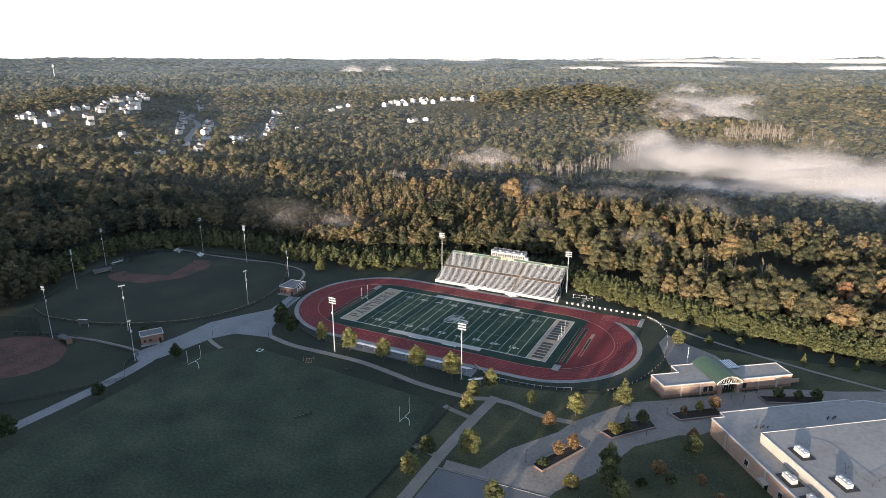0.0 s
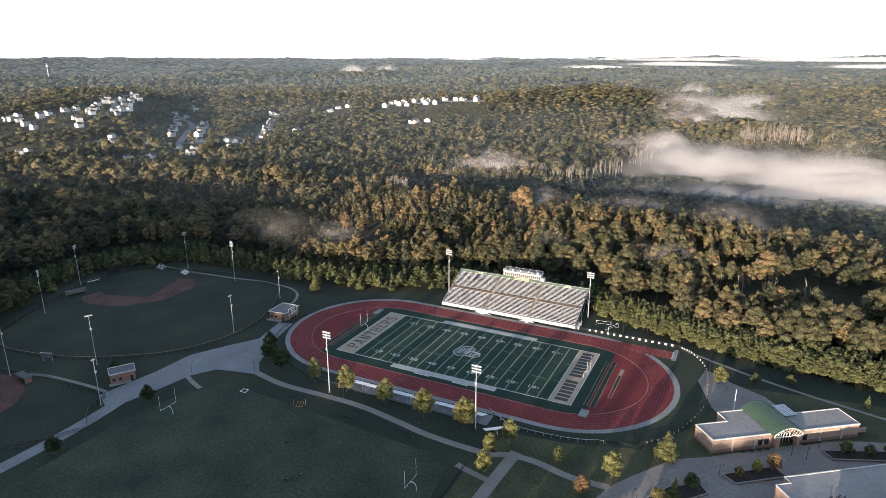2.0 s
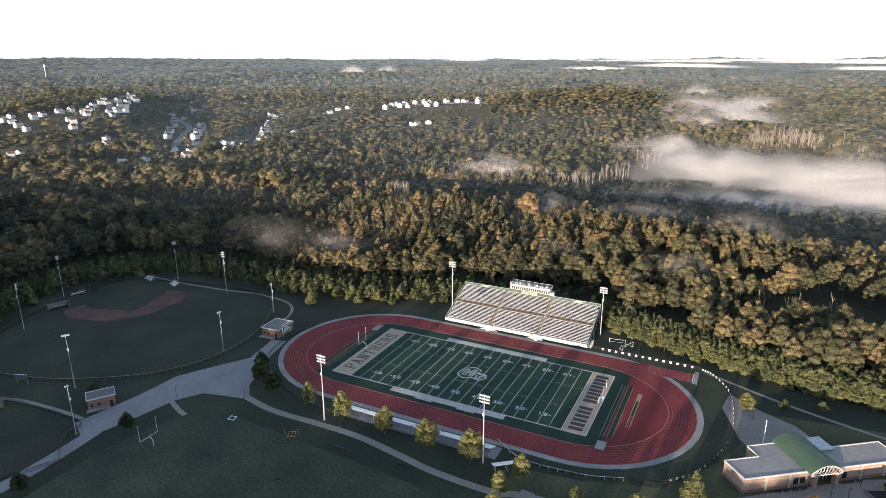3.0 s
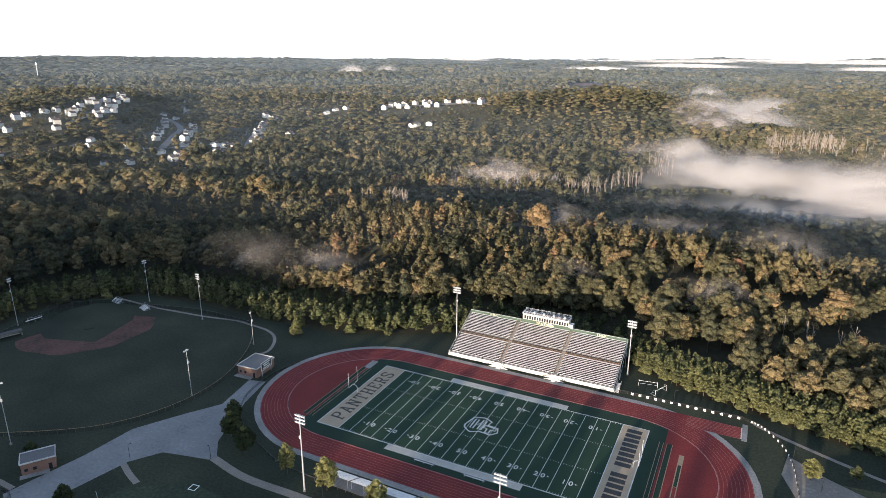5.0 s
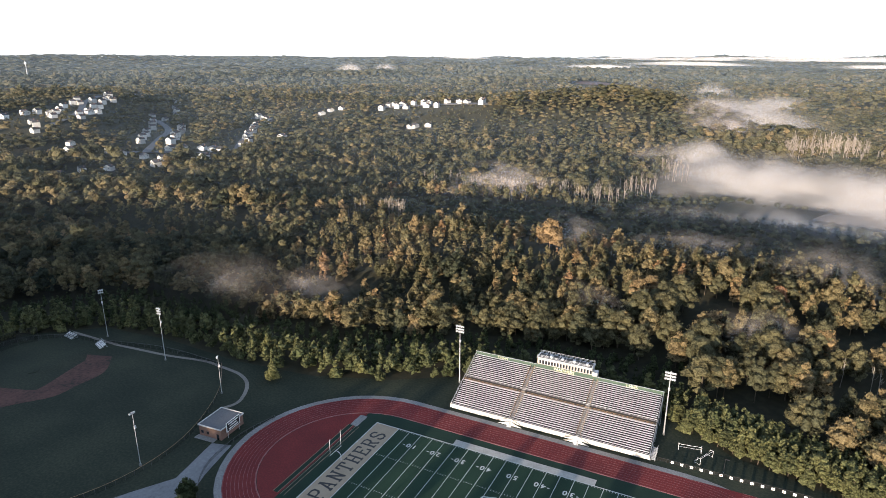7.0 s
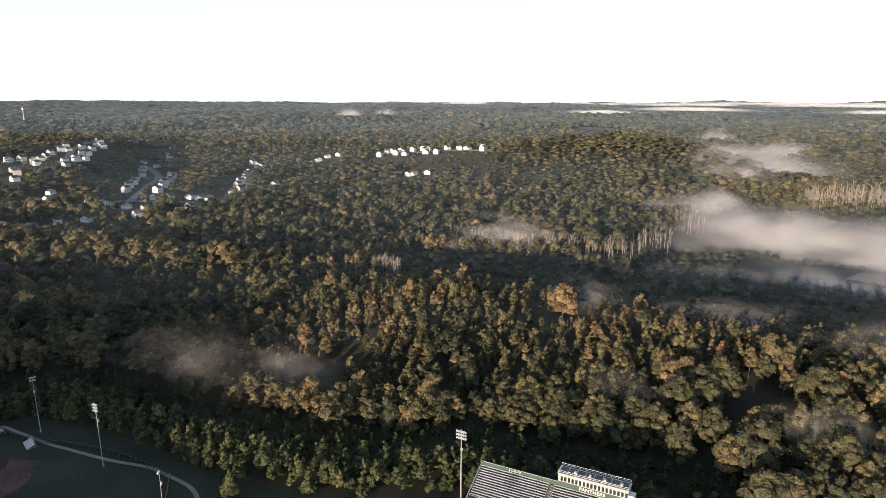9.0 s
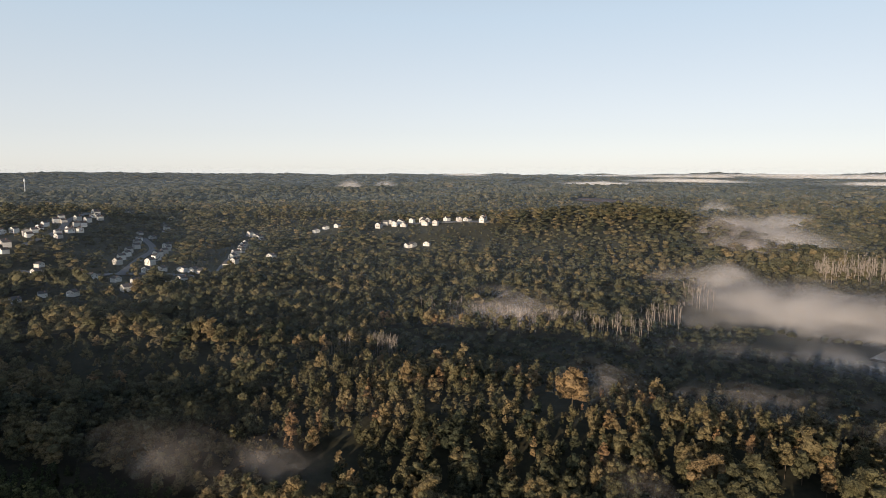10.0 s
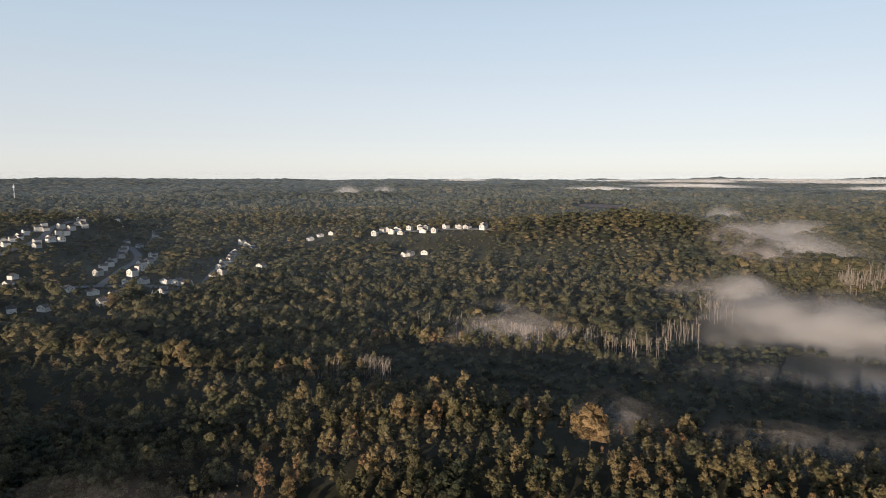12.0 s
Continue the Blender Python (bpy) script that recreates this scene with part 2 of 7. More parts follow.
LEAF = leaf_material("woodland_leaves", [(0.0, (0.041, 0.048, 0.031)), (0.30, (0.112, 0.101, 0.053)), (0.55, (0.198, 0.150, 0.077)), (0.75, (0.266, 0.168, 0.086)), (0.9, (0.290, 0.148, 0.080)), (1.0, (0.285, 0.112, 0.072))], 0.1, 0.22, 1.5)
LEAF_FAR = leaf_material("far_canopy", [(0.0, (0.034, 0.040, 0.030)), (0.30, (0.058, 0.059, 0.040)), (0.55, (0.088, 0.080, 0.050)), (0.80, (0.118, 0.094, 0.058)), (1.0, (0.12, 0.082, 0.052))], 0.1, 0.0, 0.30)
PARK_LEAF = leaf_material("ornamental_leaves", [(0.0, (0.038, 0.052, 0.022)), (0.4, (0.110, 0.116, 0.052)), (0.7, (0.21, 0.20, 0.075)), (0.85, (0.31, 0.25, 0.095)), (1.0, (0.22, 0.125, 0.068))], 0.15, 0.25, 1.6)


# ---------------------------------------------------------------- mesh helpers
def part(name, bm, mat, parent=None, label="", smooth=False):
    """Link a bmesh as one mesh object under a thing or part."""
    me = bpy.data.meshes.new(name)
    bm.normal_update()
    bm.to_mesh(me)
    bm.free()
    me.materials.append(mat)
    if smooth:
        me.shade_smooth()
    ob = new(name, me)
    ob.parent = parent
    if label:
        ob["label"] = label
    return ob


def share(name, ob, m, parent, label=""):
    """Another part on the same mesh."""
    o = new(name, ob.data)
    o.parent = parent
    o.matrix_basis = m
    if label:
        o["label"] = label
    return o


def thing(name, m, label, category, group="", kind=""):
    e = new(name)
    e.empty_display_size = 0.5
    e.matrix_basis = m
    return tagged(e, label, category, group, kind)


def box(x0, x1, y0, y1, z0, z1, bm=None, m=None, bevel=0.0):
    own = bmesh.new()
    bmesh.ops.create_cube(own, size=1, matrix=Matrix.Translation(((x0 + x1) / 2, (y0 + y1) / 2, (z0 + z1) / 2)) @ Matrix.Diagonal((x1 - x0, y1 - y0, z1 - z0, 1)))
    if bevel:
        bmesh.ops.bevel(own, geom=own.edges[:], offset=bevel, segments=1, affect="EDGES")
    return join(bm, own, m)


def join(bm, own, m=None):
    if m is not None:
        own.transform(m)
    if bm is None:
        return own
    tmp = bpy.data.meshes.new("tmp")
    own.to_mesh(tmp)
    own.free()
    bm.from_mesh(tmp)
    bpy.data.meshes.remove(tmp)
    return bm


def prism(pts, z0, z1, bm=None):
    """A polygon of the plan, extruded from z0 to z1."""
    own = bmesh.new()
    lo = [own.verts.new((x, y, z0)) for x, y in pts]
    hi = [own.verts.new((x, y, z1)) for x, y in pts]
    own.faces.new(hi)
    own.faces.new(lo[::-1])
    for i in range(len(pts)):
        j = (i + 1) % len(pts)
        own.faces.new((lo[i], lo[j], hi[j], hi[i]))
    bmesh.ops.recalc_face_normals(own, faces=own.faces[:])
    return join(bm, own)


def tube(path, r0, r1=None, sides=6, bm=None):
    """A round bar along a path of points, tapering from r0 to r1."""
    own = bmesh.new()
    r1 = r0 if r1 is None else r1
    path = [Vector(p) for p in path]
    rings = []
    for i, p in enumerate(path):
        d = (path[min(i + 1, len(path) - 1)] - path[max(i - 1, 0)]).normalized()
        q = d.to_track_quat("Z", "Y")
        r = r0 + (r1 - r0) * i / max(len(path) - 1, 1)
        rings.append([own.verts.new(p + q @ Vector((r * math.cos(2 * math.pi * k / sides), r * math.sin(2 * math.pi * k / sides), 0))) for k in range(sides)])
    for a, b in zip(rings, rings[1:]):
        for k in range(sides):
            own.faces.new((a[k], a[(k + 1) % sides], b[(k + 1) % sides], b[k]))
    own.faces.new(rings[0][::-1])
    own.faces.new(rings[-1])
    return join(bm, own)


def smooth_line(pts, n=6):
    """Catmull-Rom through the points of the plan."""
    p = [np.array(a, float) for a in pts]
    p = [2 * p[0] - p[1], *p, 2 * p[-1] - p[-2]]
    out = []
    for i in range(1, len(p) - 2):
        for k in range(n):
            t = k / n
            out.append(0.5 * (2 * p[i] + (p[i + 1] - p[i - 1]) * t + (2 * p[i - 1] - 5 * p[i] + 4 * p[i + 1] - p[i + 2]) * t * t + (3 * p[i] - p[i - 1] - 3 * p[i + 1] + p[i + 2]) * t ** 3))
    return out + [p[-2]]


def ribbon(pts, width, z0, z1, bm=None, n=6, closed=False):
    """A flat strip along a smooth line."""
    line = smooth_line(pts, n) if n > 1 else [np.array(a, float) for a in pts]
    own = bmesh.new()
    rows = []
    for i, p in enumerate(line):
        a, b = line[max(i - 1, 0)], line[min(i + 1, len(line) - 1)]
        if closed:
            a, b = line[i - 1], line[(i + 1) % len(line)]
        d = b - a
        s = np.array((-d[1], d[0])) / np.hypot(*d) * width / 2
        rows.append([own.verts.new((*(p + s), z)) for z in (z0, z1)] + [own.verts.new((*(p - s), z)) for z in (z1, z0)])
    pairs = list(zip(rows, rows[1:])) + ([(rows[-1], rows[0])] if closed else [])
    for a, b in pairs:
        for k in range(3):
            own.faces.new((a[k], b[k], b[k + 1], a[k + 1]))
    bmesh.ops.recalc_face_normals(own, faces=own.faces[:])
    return join(bm, own)


def lettering(name, text, size, m, mat, parent, depth=0.02, label="", bold=0.02):
    cu = bpy.data.curves.new(name, "FONT")
    cu.body, cu.size, cu.extrude, cu.offset = text, size, depth, size * bold
    cu.align_x, cu.align_y = "CENTER", "CENTER"
    ob = new(name, cu)
    dg = bpy.context.evaluated_depsgraph_get()
    me = bpy.data.meshes.new_from_object(ob.evaluated_get(dg))
    bpy.data.objects.remove(ob)
    bpy.data.curves.remove(cu)
    me.materials.clear()
    me.materials.append(mat)
    o = new(name, me)
    o.parent = parent
    o.matrix_basis = m
    if label:
        o["label"] = label
    return o


def raw_mesh(name, verts, faces, mat, tint=None, smooth=False, attr="tint"):
    """One mesh from numpy arrays; faces all have the same number of corners."""
    me = bpy.data.meshes.new(name)
    k = faces.shape[1]
    me.vertices.add(len(verts))
    me.vertices.foreach_set("co", np.ascontiguousarray(verts, np.float32).ravel())
    me.loops.add(faces.size)
    me.loops.foreach_set("vertex_index", np.ascontiguousarray(faces, np.int32).ravel())
    me.polygons.add(len(faces))
    me.polygons.foreach_set("loop_start", np.arange(0, faces.size, k, dtype=np.int32))
    me.polygons.foreach_set("loop_total", np.full(len(faces), k, np.int32))
    if tint is not None:
        at = me.attributes.new(attr, "FLOAT", "FACE")
        at.data.foreach_set("value", np.ascontiguousarray(tint, np.float32))
    me.update(calc_edges=True)
    me.polygons.foreach_set("use_smooth", np.full(len(faces), smooth))
    me.materials.append(mat)
    return me


# ---------------------------------------------------------------- the lie of the land
def bump2(x, y, cx, cy, sx, sy, h):
    return h * np.exp(-((x - cx) / sx) ** 2 - ((y - cy) / sy) ** 2)


def waves(x, y, k, seed):
    r = np.random.default_rng(seed)
    s = 0
    for i in range(5):
        a, p, f = r.uniform(0, 6.28), r.uniform(0, 6.28), k * r.uniform(0.6, 1.7)
        s = s + np.sin((x * np.cos(a) + y * np.sin(a)) * f + p)
    return s / 5


def land(x, y):
    """Height of the ground in metres."""
    x, y = np.asarray(x, float), np.asarray(y, float)
    r = np.hypot(x, y)
    s = np.clip((r - 700) / 3900, 0, 1)
    z = 83 * s ** 1.1 + waves(x, y, 1 / 170, 3) * 18 * np.clip((r - 800) / 1500, 0, 1) * (1 - 0.7 * s) + waves(x, y, 1 / 420, 5) * 12 * s
    north = np.clip((y - 85) / 60, 0, 1)
    z = z + north * bump2(x, y, 0, 200, 230, 62, 14)
    # last term: unseen hills near y -430, added to shade the western wood
    z = z + bump2(x, y, -620, 430, 230, 170, 10) + bump2(x, y, -110, 930, 190, 150, 52) + bump2(x, y, -390, 850, 230, 110, 38) + bump2(x, y, -780, 900, 170, 100, 26) + bump2(x, y, -1150, 690, 220, 220, 12) + bump2(x, y, 480, 1250, 330, 300, 42) - bump2(x, y, 40, 1180, 110, 260, 30) + bump2(x, y, 110, 690, 150, 60, 7) + (32 * np.exp(-((x + 362) / 165) ** 6) + 10 * np.exp(-((x + 720) / 200) ** 6)) * np.exp(-((y + 430) / 75) ** 2)
    u, v = (y - x) * 0.7071, (-x - y) * 0.7071      # along and across the streets in the west
    z = z + 33 / (1 + np.exp(-np.clip((v - 224) / 12, -40, 40))) / (1 + np.exp(np.clip((v - 480) / 40, -40, 40))) * np.exp(-((u - 1030) / 280) ** 6)
    # low east-west swells under the wood behind the ball field
    west = np.clip((-x - 190) / 120, 0, 1) * np.clip((y - 30) / 60, 0, 1) * np.clip((330 - y) / 90, 0, 1)
    z = z + west * 7.5 * np.sin((y - 0.16 * x - 92) / 22 + 0.9 * waves(x, y, 1 / 60, 15))
    z = z + bump2(x, y, 105, 745, 110, 75, 13)
    # long ridges towards the horizon
    z = z + np.clip((r - 1350) / 700, 0, 1) * 15 * np.sin((r + 0.22 * x) / 92 + 2.2 * waves(x, y, 1 / 330, 17)) * (1 - 0.92 * s)
    z = z + 15 * np.clip((r - 4000) / 500, 0, 1) * np.clip((x + 900) / 700, 0, 1)
    z = z + 6.5 * waves(x, y, 1 / 80, 13) * np.clip((r - 420) / 250, 0, 1) * np.clip((y - 60) / 100, 0, 1)
    return z + 1.5 * waves(x, y, 1 / 40, 9) * north


def ground():
    """One sheet from the school to the horizon, rings round the stadium."""
    rings = np.concatenate([[0.0], np.linspace(30, 300, 10), np.geomspace(330, 4640, 62)])
    az = np.linspace(0, 2 * np.pi, 241)[:-1]
    R, A = np.meshgrid(rings[1:], az, indexing="ij")
    X, Y = R * np.sin(A), R * np.cos(A)
    v = np.concatenate([[[0, 0, 0]], np.stack([X, Y, land(X, Y)], -1).reshape(-1, 3)])
    n, k = len(rings) - 1, len(az)
    i, j = np.meshgrid(np.arange(n - 1), np.arange(k), indexing="ij")
    q = np.stack([1 + i * k + j, 1 + i * k + (j + 1) % k, 1 + (i + 1) * k + (j + 1) % k, 1 + (i + 1) * k + j], -1).reshape(-1, 4)[:, ::-1]
    c = np.stack([np.zeros(k, int), 1 + (np.arange(k) + 1) % k, 1 + np.arange(k), 1 + np.arange(k)], -1)
    me = bpy.data.meshes.new("ground")
    bm = bmesh.new()
    bv = [bm.verts.new(p) for p in v]
    for f in q:
        bm.faces.new([bv[a] for a in f])
    for f in c:
        bm.faces.new([bv[a] for a in f[:3]])
    bmesh.ops.recalc_face_normals(bm, faces=bm.faces[:])
    ob = part("ground", bm, LEAFLITTER)
    return tagged(ob, "leaf-littered woodland ground rolling to the horizon", "ground", kind="structure")


CLEARING = [(-260, -240), (-216, -100), (-230, -74), (-250, -16), (-244, 14), (-217, 36), (-179, 40), (-135, 38), (-98, 42), (-66, 54), (-44, 68), (44, 74), (62, 60), (92, 52), (128, 42), (152, 40), (174, 37), (200, 33), (330, 20), (360, -240)]


def inside(px, py, poly):
    px, py = np.asarray(px), np.asarray(py)
    r = np.zeros(px.shape, bool)
    for (x0, y0), (x1, y1) in zip(poly, poly[1:] + poly[:1]):
        hit = ((y0 > py) != (y1 > py)) & (px < (x1 - x0) * (py - y0) / (y1 - y0 + 1e-9) + x0)
        r ^= hit
    return r


ground()
tagged(part("grass", prism(CLEARING, -0.4, 0.02), GRASS), "dark green mown grass round the sports fields", "grass", kind="structure")


# ---------------------------------------------------------------- football field and track
def oval(r, half=48.4, n=24):
    a = [(half + r * math.sin(t), -r * math.cos(t)) for t in np.linspace(0, math.pi, n)]
    return a + [(-half - r * math.sin(t), r * math.cos(t)) for t in np.linspace(0, math.pi, n)]


def oval_band(r0, r1, z, name, mat, parent, label=""):
    bm = bmesh.new()
    a, b = oval(r0), oval(r1)
    va, vb = [bm.verts.new((*p, z)) for p in a], [bm.verts.new((*p, z)) for p in b]
    la, lb = [bm.verts.new((*p, 0.0)) for p in a], [bm.verts.new((*p, 0.0)) for p in b]
    for i in range(len(a)):
        j = (i + 1) % len(a)
        bm.faces.new((va[i], vb[i], vb[j], va[j]))
        bm.faces.new((vb[i], lb[i], lb[j], vb[j]))
        bm.faces.new((va[j], la[j], la[i], va[i]))
    bmesh.ops.recalc_face_normals(bm, faces=bm.faces[:])
    return part(name, bm, mat, parent, label)


SAND = material("tan_line_rubber", [(0.20, 0.15, 0.10), (0.30, 0.23, 0.16)], 0.9, 0.3, 2.0)


def running_track():
    t = thing("running_track", pose(0, 0, 0), "red rubber running track with pale lane lines round the football field", "running track", kind="structure")
    oval_band(31.2, 41.3, 0.06, "lane_surface", RED, t)
    for k in range(9):
        oval_band(31.3 + k * 1.22, 31.375 + k * 1.22, 0.068, "lane_line", LANE, t, "faded pale lane line")
    oval_band(30.95, 31.2, 0.10, "inner_kerb", LANE, t, "faded inner kerb")
    oval_band(41.3, 43.6, 0.05, "outer_walk", CONCRETE, t, "grey concrete walk round the track")
    for s in (-1, 1):
        d = [(s * (48.4 + 30.8 * math.sin(a)), -30.8 * math.cos(a)) for a in np.linspace(0.42, math.pi - 0.42, 20)]
        part("end_zone_apron", prism(d, 0.0, 0.055), RED, t, "red rubber apron inside the bend")
        for x, w in ((57.6, 2.6), (62.6, 1.5)):
            part("runway", box(s * x - w / 2, s * x + w / 2, -22, 19, 0.0, 0.062), TURF_DARK, t, "dark turf strip beside the jumping runway")
        for x in (59.2, 60.5, 61.7, 63.5):
            part("runway_line", box(s * x - 0.09, s * x + 0.09, -22, 19, 0.05, 0.072), SAND, t, "thin tan runway line")
    part("take_off_strip", box(66.3, 67.9, -12, 14, 0.05, 0.064), SAND, t, "tan edged strip inside the bend")
    part("take_off_turf", box(66.6, 67.6, -4, 8, 0.05, 0.068), TURF_DARK, t, "dark turf inlay")
    part("take_off_surface", box(66.6, 67.6, -11.7, -4.2, 0.05, 0.069), RED, t)
    # sprint chute at the far corner
    part("sprint_chute", prism([(50, 33.5), (84.5, 33.5), (84.5, 41.2), (50, 41.2)], 0.0, 0.058), RED, t)
    for k in range(9):
        part("chute_line", box(66, 84.4, 33.55 + k * 0.94, 33.66 + k * 0.94, 0.05, 0.07), LANE, t)
    part("chute_end", box(84.3, 84.6, 33.5, 41.2, 0.05, 0.075), WHITE_TURF, t)
    part("chute_walk", box(84.6, 86.4, 32.5, 44.0, 0.0, 0.052), CONCRETE, t, "grey concrete walk")
    part("landing_mat", box(59.4, 62.6, -30.5, -25.5, 0.05, 0.6, bevel=0.1), CONCRETE, t, "grey covered landing mat")
    part("sand_pit", box(-63, -60, 19, 26, 0.0, 0.09), CONCRETE, t, "pale sand pit")
    return t


SLAB = {       # strokes of a slab-serif capital in a unit box
    "P": [[(0.15, 0), (0.15, 1)], [(0.15, 1), (0.7, 1), (0.92, 0.88), (0.92, 0.62), (0.7, 0.48), (0.15, 0.48)], [(0, 0), (0.42, 0)]],
    "A": [[(0.14, 0), (0.5, 1), (0.86, 0)], [(0.26, 0.34), (0.74, 0.34)], [(0, 0), (0.32, 0)], [(0.68, 0), (1, 0)], [(0.3, 1), (0.5, 1)]],
    "N": [[(0.15, 0), (0.15, 1), (0.85, 0), (0.85, 1)], [(0, 0), (0.34, 0)], [(0.66, 1), (1, 1)], [(0, 1), (0.15, 1)]],
    "T": [[(0.5, 0), (0.5, 1)], [(0.03, 0.74), (0.03, 1), (0.97, 1), (0.97, 0.74)], [(0.3, 0), (0.7, 0)]],
    "H": [[(0.17, 0), (0.17, 1)], [(0.83, 0), (0.83, 1)], [(0.17, 0.5), (0.83, 0.5)], [(0, 0), (0.36, 0)], [(0, 1), (0.36, 1)], [(0.64, 0), (1, 0)], [(0.64, 1), (1, 1)]],
    "E": [[(0.17, 0), (0.17, 1)], [(0, 0), (0.95, 0), (0.95, 0.26)], [(0, 1), (0.92, 1), (0.92, 0.76)], [(0.17, 0.51), (0.62, 0.51)]],
    "R": [[(0.15, 0), (0.15, 1)], [(0, 1), (0.68, 1), (0.88, 0.88), (0.88, 0.64), (0.68, 0.5), (0.15, 0.5)], [(0.5, 0.5), (0.86, 0), (1, 0)], [(0, 0), (0.38, 0)]],
    "S": [[(0.92, 0.74), (0.84, 0.92), (0.62, 1), (0.32, 1), (0.1, 0.88), (0.1, 0.66), (0.3, 0.55), (0.7, 0.45), (0.92, 0.33), (0.92, 0.13), (0.7, 0), (0.34, 0), (0.14, 0.09), (0.07, 0.28)]],
}


def slab_letter(glyph, w, h, m, parent):
    """One turf letter: flat strokes with squared ends."""
    bm, lift_ = bmesh.new(), 0.0
    for line in SLAB[glyph]:
        for (x0, y0), (x1, y1) in zip(line, line[1:]):
            a, b = Vector(((x0 - 0.5) * w, (y0 - 0.5) * h)), Vector(((x1 - 0.5) * w, (y1 - 0.5) * h))
            d = (b - a).normalized()
            k = 0.36 if abs(d.y) > 0.3 else 0.27
            n = Vector((-d.y, d.x)) * k
            a, b = a - d * 0.2, b + d * 0.2
            prism([tuple(a + n), tuple(a - n), tuple(b - n), tuple(b + n)], 0.0, 0.012 + lift_, bm)
            lift_ += 0.0015
    o = part("letter", bm, BLACK, parent, "black slab-serif letter on the end zone")
    o.matrix_basis = m
    return o


def football_field():
    f = thing("football_field", pose(0, 0, 0), "green football turf with white yard lines and tan end zones", "football field", kind="structure")
    Y = 24.38
    ring = [(48.4 + 30.8 * math.sin(a), -30.8 * math.cos(a)) for a in np.linspace(0, 0.42, 6)] + [(48.4 + 30.8 * math.sin(a), -30.8 * math.cos(a)) for a in np.linspace(math.pi - 0.42, math.pi, 6)]
    ring = ring + [(-x, -y) for x, y in ring]
    part("turf_border", prism(ring, 0.0, 0.05), TURF_DARK, f, "dark green turf border")
    part("turf", box(-45.72, 45.72, -Y, Y, 0.0, 0.058), TURF, f)
    for s in (-1, 1):
        part("end_zone", box(min(s * 45.72, s * 54.86), max(s * 45.72, s * 54.86), -Y, Y, 0.0, 0.060), TAN, f, "tan end zone")
        part("goal_line", box(s * 45.72 - 0.12, s * 45.72 + 0.12, -Y, Y, 0.05, 0.068), WHITE_TURF, f)
        part("end_line", box(s * 54.86 - 0.15, s * 54.86 + 0.15, -Y, Y, 0.05, 0.068), WHITE_TURF, f)
        part("sideline", box(-54.9, 54.9, s * Y - 0.15, s * Y + 0.15, 0.05, 0.070), WHITE_TURF, f)
        y0 = s * (Y + 0.2)
        part("team_area", box(-24.5, 24.5, min(y0, y0 + s * 3.0), max(y0, y0 + s * 3.0), 0.04, 0.066), TEAM, f, "whitish team area along the sideline")
    first = None
    for k in range(1, 20):
        x = -45.72 + k * 4.572
        m = Matrix.Translation((x, 0, 0))
        first = share("yard_line", first, m, f) if first else part("yard_line", box(-0.085, 0.085, -Y, Y, 0.05, 0.066), WHITE_TURF, f)
        if first.parent and k == 1:
            first.matrix_basis = m
            base = first
        first = base
    # hash marks, too many to be picked apart
    bm = bmesh.new()
    for k in range(1, 100):
        x = -45.72 + k * 0.9144
        for y in (-8.13, 8.13, -Y + 0.5, Y - 0.5):
            box(x - 0.06, x + 0.06, y - 0.3, y + 0.3, 0.05, 0.067, bm)
    tagged(part("hash_marks", bm, WHITE_TURF, f, "short white hash marks"), kind="stuff")
    for k, num in ((2, "10"), (4, "20"), (6, "30"), (8, "40"), (10, "50"), (12, "40"), (14, "30"), (16, "20"), (18, "10")):
        x = -45.72 + k * 4.572
        lettering("yard_number", num[0] + " " + num[1], 2.9, pose(x, -Y + 7.2, 0.06), WHITE_TURF, f)
        lettering("yard_number", num[0] + " " + num[1], 2.9, pose(x, Y - 7.2, 0.06, 0, 0, 180), WHITE_TURF, f)
        if k != 10:
            side = -1 if k < 10 else 1
            for y in (-Y + 7.4, Y - 7.4):
                part("yard_arrow", prism([(x + side * 2.5, y - 0.32), (x + side * 2.5, y + 0.32), (x + side * 3.3, y)][::side], 0.05, 0.07), WHITE_TURF, f, "small white arrow")
    for i, glyph in enumerate("PANTHERS"):
        slab_letter(glyph, 3.5, 5.0, pose(-50.3, (i - 3.5) * 4.95, 0.06, 0, 0, 90), f)
    # the other end zone carries a name: plain bars of its size
    for i in range(15):
        if i != 8:
            y = 21.2 - i * 3.03
            part("name_bar", box(47.7, 52.9, y - 1.12, y + 1.12, 0.05, 0.072), BLACK, f, "plain black bar on the end zone")
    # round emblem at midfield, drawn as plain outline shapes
    for pts in ([(-4.6, 0.2), (-3.9, 3.6), (-0.6, 4.6), (2.0, 3.4), (1.6, 1.3), (4.9, 0.9), (5.6, -1.4), (4.0, -3.3), (0.4, -2.9), (-2.2, -4.3), (-4.4, -2.8), (-5.0, -1.2)],
                [(-3.0, 2.9), (-2.0, 2.9), (-2.0, -2.2), (-3.0, -2.2)], [(-0.6, 3.2), (0.5, 3.2), (0.5, -2.0), (-0.6, -2.0)], [(-2.0, 1.1), (-0.6, 1.1), (-0.6, 0.1), (-2.0, 0.1)],
                [(0.9, 0.9), (4.6, 0.4), (4.6, -0.8), (3.2, -0.7), (3.2, -2.7), (2.0, -2.7), (2.0, -0.6), (0.9, -0.5)]):
        part("emblem_line", ribbon([(x * 1.2, y * 1.2) for x, y in pts], 0.55, 0.05, 0.074, n=1, closed=True), WHITE_TURF, f, "white outline of the midfield emblem")
    return f


running_track()
football_field()


# ---------------------------------------------------------------- paths, roads, dirt
def slab(name, pts, z, mat, label, category):
    return tagged(part(name, prism(pts, 0.0, z), mat), label, category, kind="structure")


